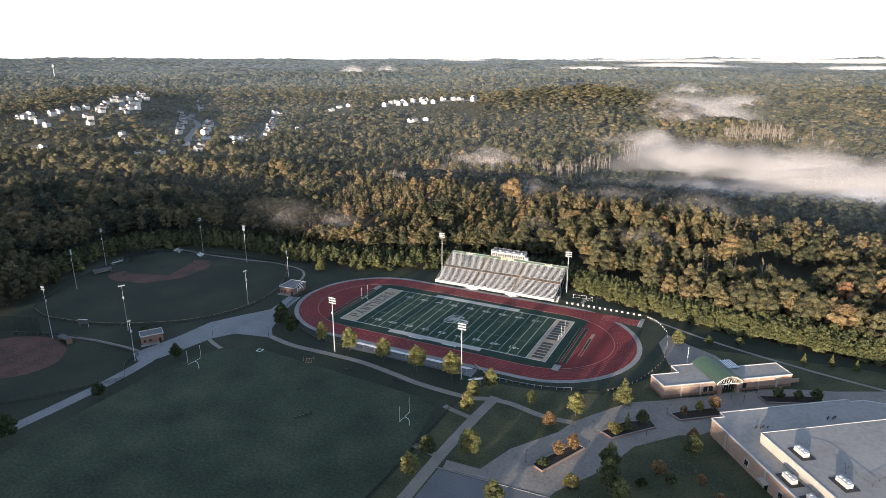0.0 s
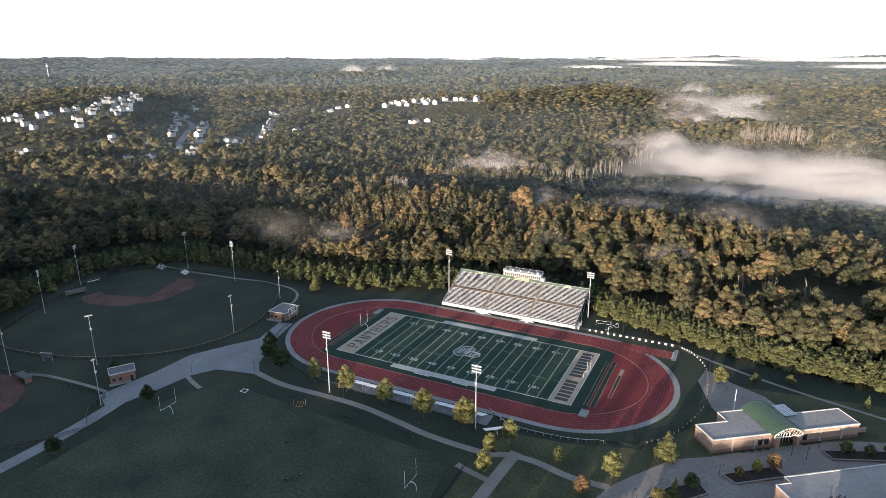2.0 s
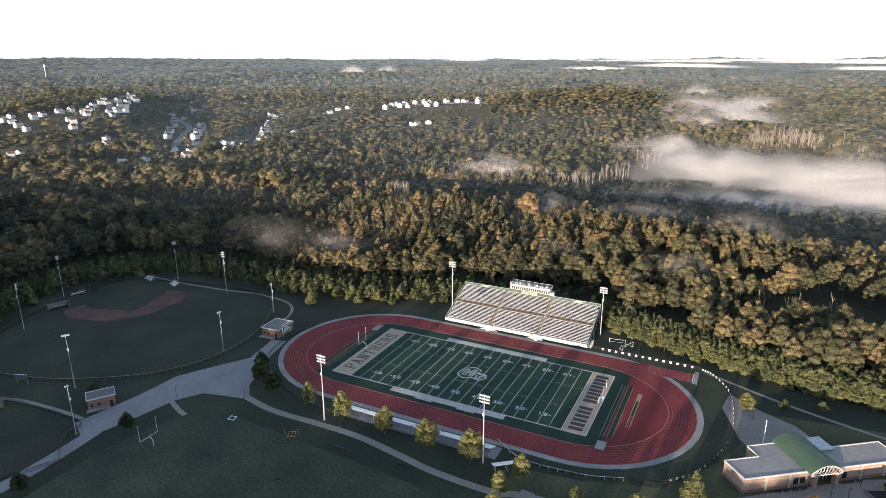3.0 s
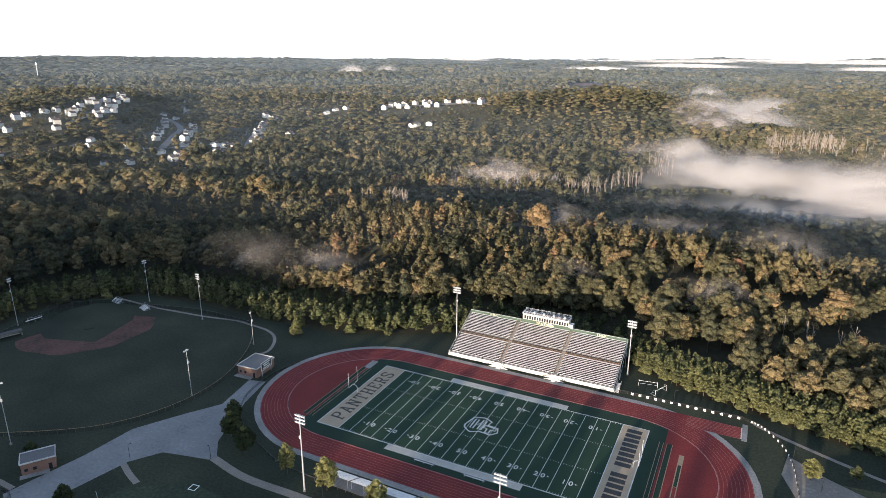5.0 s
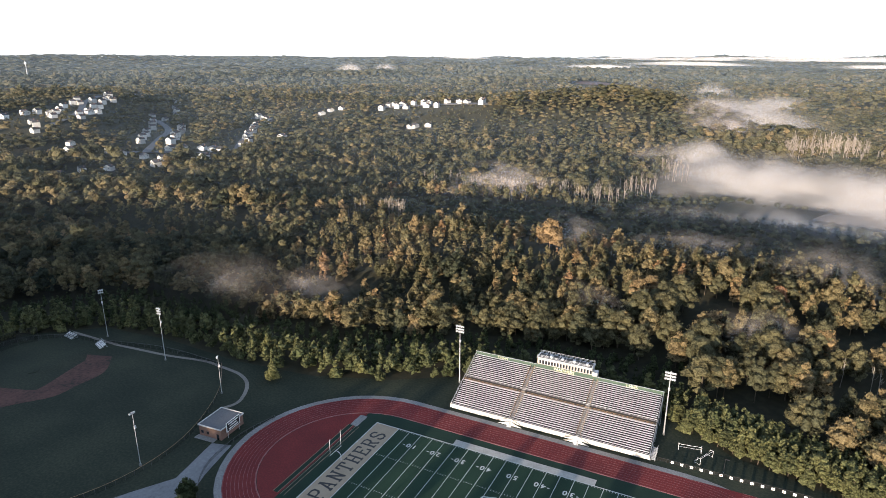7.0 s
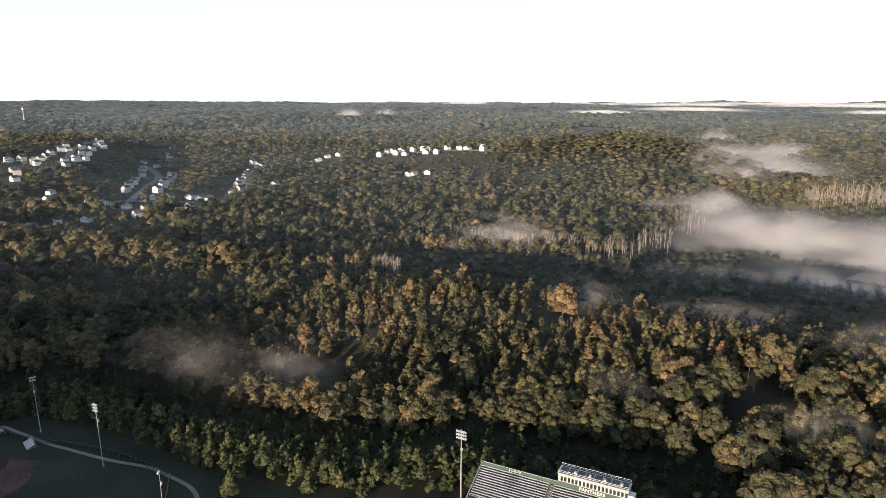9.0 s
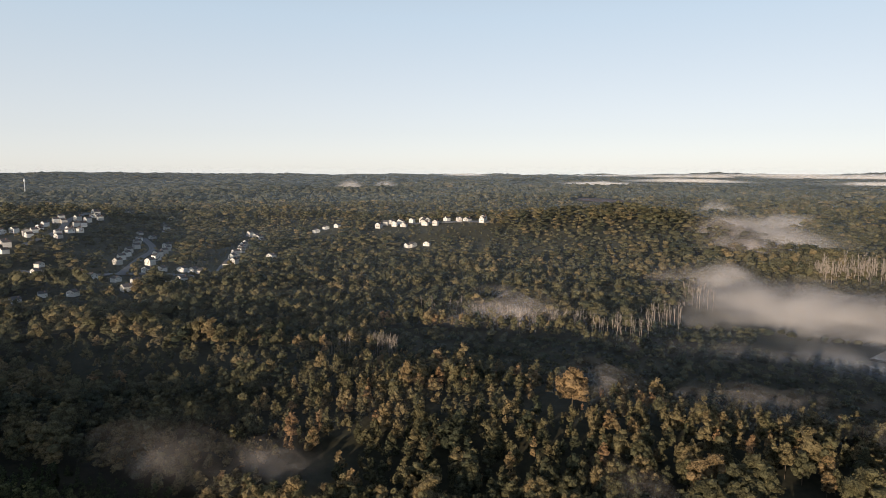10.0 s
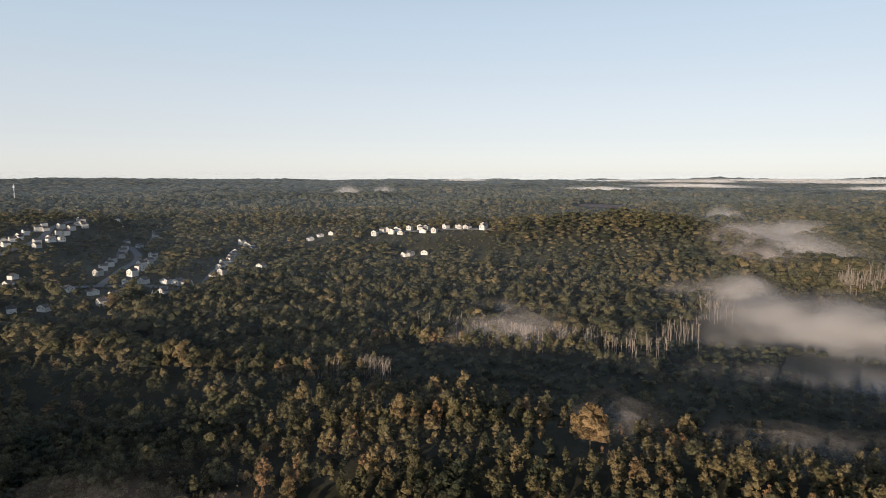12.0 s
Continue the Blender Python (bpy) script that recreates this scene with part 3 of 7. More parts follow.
def strip(name, pts, w, z, mat, label, category, n=6):
    return tagged(part(name, ribbon(pts, w, 0.0, z, n=n), mat), label, category, kind="structure")


strip("service_road", [(-101, -215), (-104, -175), (-103.5, -160), (-102.5, -140), (-102.5, -120), (-104, -104), (-106, -92)], 5.6, 0.05, APRON, "pale concrete service road beside the practice field", "road")
slab("concrete_apron", [(-116, -100), (-112, -76), (-111, -58), (-102, -42), (-95, -31), (-99, -12), (-92, -10), (-88, -26), (-84, -36), (-78, -50), (-72, -56.5), (-73, -59), (-84, -61.5), (-90, -63), (-96, -72), (-99, -88), (-101.5, -98), (-105, -105)], 0.055, APRON, "stained pale concrete apron between the fields", "pavement")
strip("footpath", [(-72.5, -57.6), (-56, -60.7), (-36, -60.4), (-18, -60.6), (0, -63.5), (15, -66.3), (36, -67.2), (45, -64.6), (54, -64.2), (67, -67), (79, -66.5)], 2.9, 0.045, PATHSTONE, "worn concrete footpath behind the bleachers", "path")
strip("footpath", [(46.5, -62), (45, -80), (44.2, -95), (43.8, -112), (43.5, -160)], 4.2, 0.048, PATHSTONE, "worn concrete footpath down to the parking lot", "path", 4)
strip("footpath", [(-116, -97), (-128, -97), (-149, -99), (-160, -102)], 1.8, 0.04, PATHSTONE, "narrow concrete footpath to the softball field", "path")
strip("footpath", [(-97, -73), (-90, -76), (-84, -78)], 2.0, 0.04, PATHSTONE, "short concrete footpath onto the practice field", "path")
strip("footpath", [(43, -80), (36, -78.5), (31, -77)], 2.4, 0.04, PATHSTONE, "short concrete footpath stub", "path")
strip("footpath", [(43, -107), (37, -105.5), (33, -105)], 2.4, 0.04, PATHSTONE, "short concrete footpath stub", "path")
strip("footpath", [(88, 47), (92.5, 43.5), (116, 32.6), (136, 25.4), (152, 20.8), (166, 17), (200, 10)], 1.6, 0.04, PATHSTONE, "pale concrete footpath along the wood's edge", "path")
strip("footpath", [(-112.5, 6), (-110.3, 13), (-116, 23.6), (-125, 29.3), (-137.5, 31), (-148, 31.6), (-165, 28.4), (-185, 26.4), (-198.3, 25.4), (-226, 25.5)], 1.5, 0.04, PATHSTONE, "pale footpath behind the baseball field", "path")
slab("plaza", [(79, -66), (84, -58), (95, -42.5), (106, -35.5), (128, -18), (140, -9), (152, -3), (168, 3), (190, 14), (200, 6), (172, -11), (128, -46), (122, -54), (115, -57.7), (102, -71.8), (96, -88.8), (84.5, -107), (83.6, -110), (47.7, -112), (47, -107.5), (59, -107), (64, -92), (75.7, -75)], 0.06, PLAZA, "grey stained concrete plaza before the school", "pavement")
slab("bleacher_pad", [(-35, -51.5), (31, -51.5), (31, -44.4), (-35, -44.4)], 0.05, APRON, "grey concrete pad under the low bleachers", "pavement")
slab("gate_court", [(97, 18), (104, -2), (110, -10), (117, -4), (130, 6), (122, 16), (110, 22), (99, 30)], 0.055, PLAZA, "grey concrete court behind the gate building", "pavement")
slab("parking_lot", [(46.5, -113), (83.5, -111), (97, -124), (120, -160), (46.5, -160)], 0.03, ASPHALT, "pale grey parking lot", "road")
strip("kerb", [(46, -112.6), (83.8, -110.6), (97, -123.6), (112, -146)], 0.4, 0.16, CONCRETE, "low concrete kerb along the parking lot", "kerb", 1)

axis = Vector((0.88, -0.475))
perp = Vector((0.475, 0.88))
home = Vector((-222, 1.5))


def diamond(a, b):
    p = home + axis * a + perp * b
    return (p.x, p.y)


arc = [diamond(18.4 + 29 * math.cos(t) + 0.7 * math.sin(9 * t), 30.5 * math.sin(t) + 0.5 * math.cos(7 * t)) for t in np.linspace(-1.62, 1.40, 40)]
inner = [diamond(a, b) for a, b in ((15, 21), (20.5, 19.5), (36, 3), (38, 0), (36, -3), (20.5, -19), (13, -20))]
slab("baseball_infield", arc + inner, 0.045, CLAY, "red clay infield of the baseball field", "infield")
slab("pitcher_mound", [diamond(18.4 + 2.6 * math.cos(t), 2.6 * math.sin(t)) for t in np.linspace(0, 2 * math.pi, 16)[:-1]], 0.2, GRASS, "low mound in the baseball infield", "mound")
slab("softball_infield", [(-163 + 25 * math.cos(t), -126 + 20 * math.sin(t)) for t in np.linspace(0, 2 * math.pi, 30)[:-1]], 0.045, CLAY, "bare red clay softball infield", "infield")
slab("practice_field", [(-90, -200), (-92, -110), (-86, -82), (-70, -70), (28, -76), (33, -110), (33, -200)], 0.03, PRACTICE, "dark mown practice field", "grass")
slab("lawn", [(34.6, -160), (34.6, -74), (40, -52), (60, -49.5), (84, -41.5), (98, -20), (104, -6), (112, 20), (180, 30), (330, 18), (330, -160)], 0.026, LAWN, "patchy olive lawn round the paths and buildings", "lawn")
slab("pond", [(100, 420), (112, 445), (150, 456), (220, 452), (225, 425), (170, 414), (125, 412)], 2.2, WATER, "still pond below the mist", "water")


# ---------------------------------------------------------------- trees
def ico(sub):
    bm = bmesh.new()
    bmesh.ops.create_icosphere(bm, subdivisions=sub, radius=1)
    v = np.array([p.co[:] for p in bm.verts])
    f = np.array([[a.index for a in p.verts] for p in bm.faces])
    bm.free()
    return v, f


ICO1, ICO2 = ico(1), ico(2)


def crown_shape(kind, r):
    """Lobes of a crown of height 1: centre and radius each."""
    lobes = []

    def ring(n, z, q, rad, jitter=0.3):
        turn = r.uniform(0, 6.28)
        for i in range(n):
            a, k = turn + 6.28 * (i + r.uniform(-jitter, jitter)) / n, q * r.uniform(0.75, 1.15)
            lobes.append((k * math.cos(a), k * math.sin(a), z + r.uniform(-0.05, 0.05), rad * r.uniform(0.8, 1.2)))

    if kind == "broad":        # wide dome on heavy limbs
        ring(5, 0.31, 0.20, 0.10)
        ring(6, 0.48, 0.27, 0.115)
        ring(5, 0.64, 0.22, 0.12)
        ring(4, 0.80, 0.12, 0.11)
        lobes.append((0.02, 0, 0.91, 0.085))
    elif kind == "puff":       # upright oval with a ragged top
        ring(5, 0.44, 0.15, 0.10)
        ring(5, 0.62, 0.155, 0.105)
        ring(4, 0.78, 0.11, 0.095)
        ring(2, 0.91, 0.045, 0.07)
    elif kind == "tall":
        ring(4, 0.34, 0.12, 0.095)
        ring(4, 0.52, 0.12, 0.095)
        ring(4, 0.69, 0.095, 0.085)
        ring(3, 0.83, 0.055, 0.068)
        lobes.append((0, 0, 0.95, 0.048))
    elif kind == "cone":
        for i in range(6):
            z = 0.16 + 0.72 * i / 5
            ring(max(1, 4 - i // 2), z, 0.15 * (1.02 - z), 0.155 * (1.02 - z) + 0.03)
        lobes.append((0, 0, 0.95, 0.04))
    elif kind == "round":
        ring(5, 0.34, 0.17, 0.115)
        ring(6, 0.54, 0.19, 0.12)
        ring(4, 0.74, 0.125, 0.11)
        ring(2, 0.89, 0.04, 0.08)
    else:  # shrub
        ring(5, 0.35, 0.34, 0.26)
        ring(3, 0.62, 0.16, 0.24)
    return np.array(lobes)


def crown(kind, seed, cards, size, core=0.95, loose=0.75, lobes=None):
    """Ragged leaf lobes with loose sprays of leaves round them. Returns verts, quads (height 1)."""
    r = np.random.default_rng(seed)
    lob = crown_shape(kind, r)
    if lobes:                  # fewer and larger lobes for trees farther off
        keep = np.concatenate([r.permutation(len(lob) - 1)[:lobes - 1], [len(lob) - 1]])
        grow = (len(lob) / lobes) ** 0.36
        lob = lob[keep] * (1, 1, 1, grow)
    w = lob[:, 3] ** 2
    pick = r.choice(len(lob), cards, p=w / w.sum())
    d = r.normal(size=(cards, 3))
    d[:, 2] = np.abs(d[:, 2]) * 0.9 - 0.2
    d /= np.linalg.norm(d, axis=1)[:, None]
    c = lob[pick, :3] + d * (lob[pick, 3] * r.uniform(0.92, 1.28, cards))[:, None]
    nrm = d + r.normal(size=(cards, 3)) * loose
    nrm /= np.linalg.norm(nrm, axis=1)[:, None]
    t = np.cross(nrm, r.normal(size=(cards, 3)))
    t /= np.linalg.norm(t, axis=1)[:, None]
    b = np.cross(nrm, t)
    s = size * r.uniform(0.55, 1.4, cards)[:, None]
    cup = nrm * s * 0.3
    v = np.stack([c - t * s - cup, c - b * s * 0.6 + cup, c + t * s * 1.2 - cup, c + b * s * 0.7 + cup], 1).reshape(-1, 3)
    q = np.arange(cards * 4).reshape(-1, 4)
    iv, jf = ICO1
    up = jf[iv[jf].mean(1)[:, 2] > -0.45]      # the undersides stay open
    vs, fs, off = [v], [q], len(v)
    for x, y, z, rad in lob:
        a = r.uniform(0, 6.28)
        rot = np.array([[math.cos(a), -math.sin(a), 0], [math.sin(a), math.cos(a), 0], [0, 0, 1]])
        vs.append((iv @ rot) * rad * core * (1 + 0.2 * r.normal(size=(len(iv), 1))) * (1.12, 1.12, 0.9) + (x, y, z))
        fs.append(np.concatenate([up, up[:, :1]], 1) + off)
        off += len(iv)
    return np.concatenate(vs), np.concatenate(fs)


def trunk_mesh(kind, seed, sides=5):
    r = np.random.default_rng(seed)
    top = 0.75
    bm = tube([(0, 0, -0.03), (r.normal() * 0.01, r.normal() * 0.01, 0.3), (r.normal() * 0.02, r.normal() * 0.02, top)], 0.018, 0.005, sides)
    for i in range(4):
        a, z = r.uniform(0, 6.28), r.uniform(0.25, 0.55)
        tube([(0, 0, z), (0.14 * math.cos(a), 0.14 * math.sin(a), z + 0.13)], 0.007, 0.003, 4, bm)
    return bm


def leaf_mesh(name, v, q, mat, tint):
    """Quads and triangles (triangles are quads whose last corner repeats) as one mesh."""
    tri = q[:, 3] == q[:, 0]
    lt = np.where(tri, 3, 4).astype(np.int32)
    flat = q.ravel()[np.stack([np.ones(len(q), bool)] * 3 + [~tri], 1).ravel()]
    me = bpy.data.meshes.new(name)
    me.vertices.add(len(v))
    me.vertices.foreach_set("co", np.ascontiguousarray(v, np.float32).ravel())
    me.loops.add(len(flat))
    me.loops.foreach_set("vertex_index", np.ascontiguousarray(flat, np.int32))
    me.polygons.add(len(q))
    me.polygons.foreach_set("loop_start", np.concatenate([[0], np.cumsum(lt)[:-1]]).astype(np.int32))
    me.polygons.foreach_set("loop_total", lt)
    at = me.attributes.new("tint", "FLOAT", "FACE")
    at.data.foreach_set("value", np.ascontiguousarray(np.broadcast_to(tint, len(q)), np.float32))
    me.update(calc_edges=True)
    me.polygons.foreach_set("use_smooth", np.zeros(len(q), bool))
    me.materials.append(mat)
    return me


def tree_thing(name, kind, seed, cards, size, mat, tint, label, category, group):
    """A single tree of height 1 with trunk and crown, to be copied and scaled."""
    t = thing(name, pose(0, 0, 0), label, category, group)
    part("trunk", trunk_mesh(kind, seed, 6), BARK, t, "grey-brown trunk")
    v, q = crown(kind, seed, cards, size)
    c = new("crown", leaf_mesh("crown", v, q, mat, tint))
    c.parent = t
    return t


# the wood, tree by tree where the camera passes nearest, then as one mass
def house_row(x0, y0, x1, y1, n, kind, stray=4.0):
    """House plots along one side of a street, a little uneven."""
    r = np.random.default_rng(int(abs(x0) + abs(y1)))
    k = np.linspace(0, 1, n) if n > 1 else np.zeros(1)
    return [(x0 + (x1 - x0) * q + r.normal() * stray, y0 + (y1 - y0) * q + r.normal() * stray, kind if kind < 3 else int(r.integers(0, 3))) for q in k]


HOUSES = house_row(-675, 429, -873, 619, 7, 0, 2) + house_row(-642, 454, -766, 583, 6, 1, 2) + house_row(-553, 492, -690, 665, 8, 0, 2)
HOUSES += house_row(-882, 659, -925, 660, 2, 2) + house_row(-905, 700, -980, 760, 3, 1) + house_row(-1080, 850, -1110, 880, 2, 0)
HOUSES += house_row(-609, 421, -545, 446, 5, 2) + house_row(-529, 398, -546, 392, 2, 2, 2) + house_row(-561, 360, -644, 365, 4, 2) + house_row(-664, 325, -700, 345, 3, 2) + house_row(-561, 298, -533, 330, 2, 2) + house_row(-578, 280, -600, 268, 2, 2)
HOUSES += house_row(-825, 413, -975, 543, 8, 3, 7) + house_row(-792, 440, -941, 573, 7, 3, 7) + house_row(-770, 352, -815, 375, 3, 3) + house_row(-924, 343, -822, 321, 6, 3, 7) + house_row(-860, 365, -905, 440, 5, 3, 7) + house_row(-751, 232, -691, 237, 4, 2, 5) + house_row(-749, 250, -696, 252, 4, 2, 5) + house_row(-950, 611, -1014, 644, 4, 3) + house_row(-870, 490, -985, 600, 5, 3, 8) + house_row(-1173, 838, -1240, 880, 3, 0) + house_row(-1480, 1010, -1534, 1056, 2, 0)
HOUSES += house_row(-557, 571, -565, 575, 1, 2) + house_row(-700, 715, -770, 760, 4, 3) + house_row(-660, 800, -636, 843, 3, 2)
HOUSES += house_row(-1056, 1123, -903, 1153, 9, 3, 9)
HOUSES += house_row(-546, 847, -354, 844, 15, 3, 9) + house_row(-540, 826, -430, 822, 5, 3, 4) + house_row(-430, 727, -404, 736, 3, 2)
STREETS = [[(-620, 395), (-660, 442), (-705, 490), (-755, 545), (-810, 590), (-890, 640)], [(-520, 440), (-565, 495), (-605, 550), (-650, 612), (-700, 690)], [(-490, 420), (-550, 425), (-610, 395), (-660, 345), (-700, 325)], [(-770, 372), (-810, 430), (-880, 495), (-960, 560), (-1010, 625)], [(-560, 838), (-500, 836), (-430, 834), (-345, 834)], [(-1060, 1118), (-980, 1145), (-900, 1145)]]


def keep_out(x, y):
    """True where no tree stands: fields, swamp, house plots, streets."""
    bad = inside(x, y, CLEARING) | (np.hypot((x + 385) / 100, (y - 1815) / 105) < 1)
    for hx, hy, k in HOUSES:
        d = np.hypot(x - hx, y - hy)
        f = math.hypot(hx, hy)
        # plots are open towards the street and a little round the house
        bad |= d < 8.5
        ux, uy = (60 - hx) / math.hypot(60 - hx, -120 - hy), (-120 - hy) / math.hypot(60 - hx, -120 - hy)
        along, side = (x - hx) * ux + (y - hy) * uy, np.abs((x - hx) * uy - (y - hy) * ux)
        bad |= (along > 0) & (along < 18) & (side < 6)
    for st in STREETS:
        for (x0, y0), (x1, y1) in zip(st, st[1:]):
            t = np.clip(((x - x0) * (x1 - x0) + (y - y0) * (y1 - y0)) / ((x1 - x0) ** 2 + (y1 - y0) ** 2), 0, 1)
            bad |= np.hypot(x - x0 - t * (x1 - x0), y - y0 - t * (y1 - y0)) < 7
    return bad


def plot_factor(x, y):
    """Trees stay low in the gardens and on the sunny side of the houses."""
    f = np.ones(np.shape(x))
    for hx, hy, k in HOUSES:
        near = np.hypot(x - hx, (y - hy) * 0.8) < 15
        q = math.hypot(60 - hx, -120 - hy)
        ux, uy = (60 - hx) / q, (-120 - hy) / q
        along, side = (x - hx) * ux + (y - hy) * uy, np.abs((x - hx) * uy - (y - hy) * ux)
        front = (along > 0) & (along < (95 if hy > 800 else 62)) & (side < 9)
        south = (np.abs(x - hx) < 8) & (y < hy) & (y > hy - 70)
        f = np.where(near | south | front, np.minimum(f, 0.33), f)
    return f


def swamp(x, y):
    """The open wet ground beyond the first wood, with low scrub only."""
    c = 322 + 10 * np.sin(x / 55) + np.clip(x, 0, 400) * 0.10
    w = 61 + np.clip(x + 40, 0, 260) * 0.28 - np.clip(-x - 120, 0, 140) * 0.35
    return (np.abs(y - c) < w * np.where(x < -230, 0, 1)) | ((x > -70 + 0.25 * (y - 400)) & (x < 420) & (y > 380) & (y < 600 + 12 * np.sin(x / 23)))


def valley(x, y):
    """The wet ground goes on as a strip of low trees to the west."""
    c = np.interp(x, [-520, -400, -298, -246, -205, -150, -100], [185, 170, 173, 203, 245, 293, 315])
    return (np.abs(y - c) < np.interp(x, [-520, -300, -150], [26, 30, 40])) & (x < -100) & (x > -520)


def edge_distance(x, y):
    """Metres into the wood from the edge of the clearing."""
    d = np.full(np.shape(x), 1e9)
    for (x0, y0), (x1, y1) in zip(CLEARING, CLEARING[1:]):
        t = np.clip(((x - x0) * (x1 - x0) + (y - y0) * (y1 - y0)) / ((x1 - x0) ** 2 + (y1 - y0) ** 2), 0, 1)
        d = np.minimum(d, np.hypot(x - x0 - t * (x1 - x0), y - y0 - t * (y1 - y0)))
    return d


def seen(x, y, apex=(160, -350), az=-26.5, half=40.5):
    return np.abs((np.degrees(np.arctan2(x - apex[0], y - apex[1])) - az + 180) % 360 - 180) < half


def scatter(step, r0, r1, seed):
    r = np.random.default_rng(seed)
    n = int(2 * r1 / step)
    i, j = np.meshgrid(np.arange(n), np.arange(n))
    x = (-r1 + (i + 0.5 * (j % 2)) * step + r.uniform(-0.62, 0.62, i.shape) * step).ravel()
    y = (-r1 + j * step + r.uniform(-0.62, 0.62, i.shape) * step).ravel()
    d = np.hypot(x - 30, y + 90)
    k = (d >= r0) & (d < r1) & seen(x, y) & (r.random(x.shape) > 0.06)
    x, y = x[k], y[k]
    k = ~keep_out(x, y)
    return x[k], y[k]


def tints(x, y, seed):
    """Autumn comes in drifts: mostly dark green, with olive, gold and rust patches."""
    r = np.random.default_rng(seed)
    t = 0.36 + 0.16 * waves(x, y, 1 / 45, 21) + 0.15 * waves(x, y, 1 / 12, 22) + r.normal(size=x.shape) * 0.15
    t = t + np.where(r.random(x.shape) < 0.025, r.uniform(0.2, 0.42, x.shape), 0)
    return np.clip(t, 0, 0.8)


def mass(name, protos, x, y, h, wide, tint, mat, label, z=None, smooth=False):
    """Many trees baked into one mesh."""
    r = np.random.default_rng(5)
    which = r.integers(0, len(protos), len(x))
    ang = r.uniform(0, 6.28, len(x))
    z = land(x, y) if z is None else z
    V, Q, T, off = [], [], [], 0
    for p, (pv, pq) in enumerate(protos):
        k = np.where(which == p)[0]
        if not len(k):
            continue
        c, s = np.cos(ang[k])[:, None], np.sin(ang[k])[:, None]
        hw, hh = (h[k] * wide[k])[:, None], h[k][:, None]
        vx = (pv[:, 0] * c - pv[:, 1] * s) * hw + x[k][:, None]
        vy = (pv[:, 0] * s + pv[:, 1] * c) * hw + y[k][:, None]
        vz = pv[:, 2] * hh + z[k][:, None]
        V.append(np.stack([vx, vy, vz], -1).reshape(-1, 3))
        Q.append((pq[None] + (np.arange(len(k)) * len(pv))[:, None, None]).reshape(-1, 4) + off)
        T.append(np.repeat(tint[k], len(pq)))
        off += len(k) * len(pv)
    ob = new(name, leaf_mesh(name, np.concatenate(V), np.concatenate(Q), mat, np.concatenate(T)))
    if smooth:
        ob.data.shade_smooth()
    return tagged(ob, label, "woodland", kind="stuff")


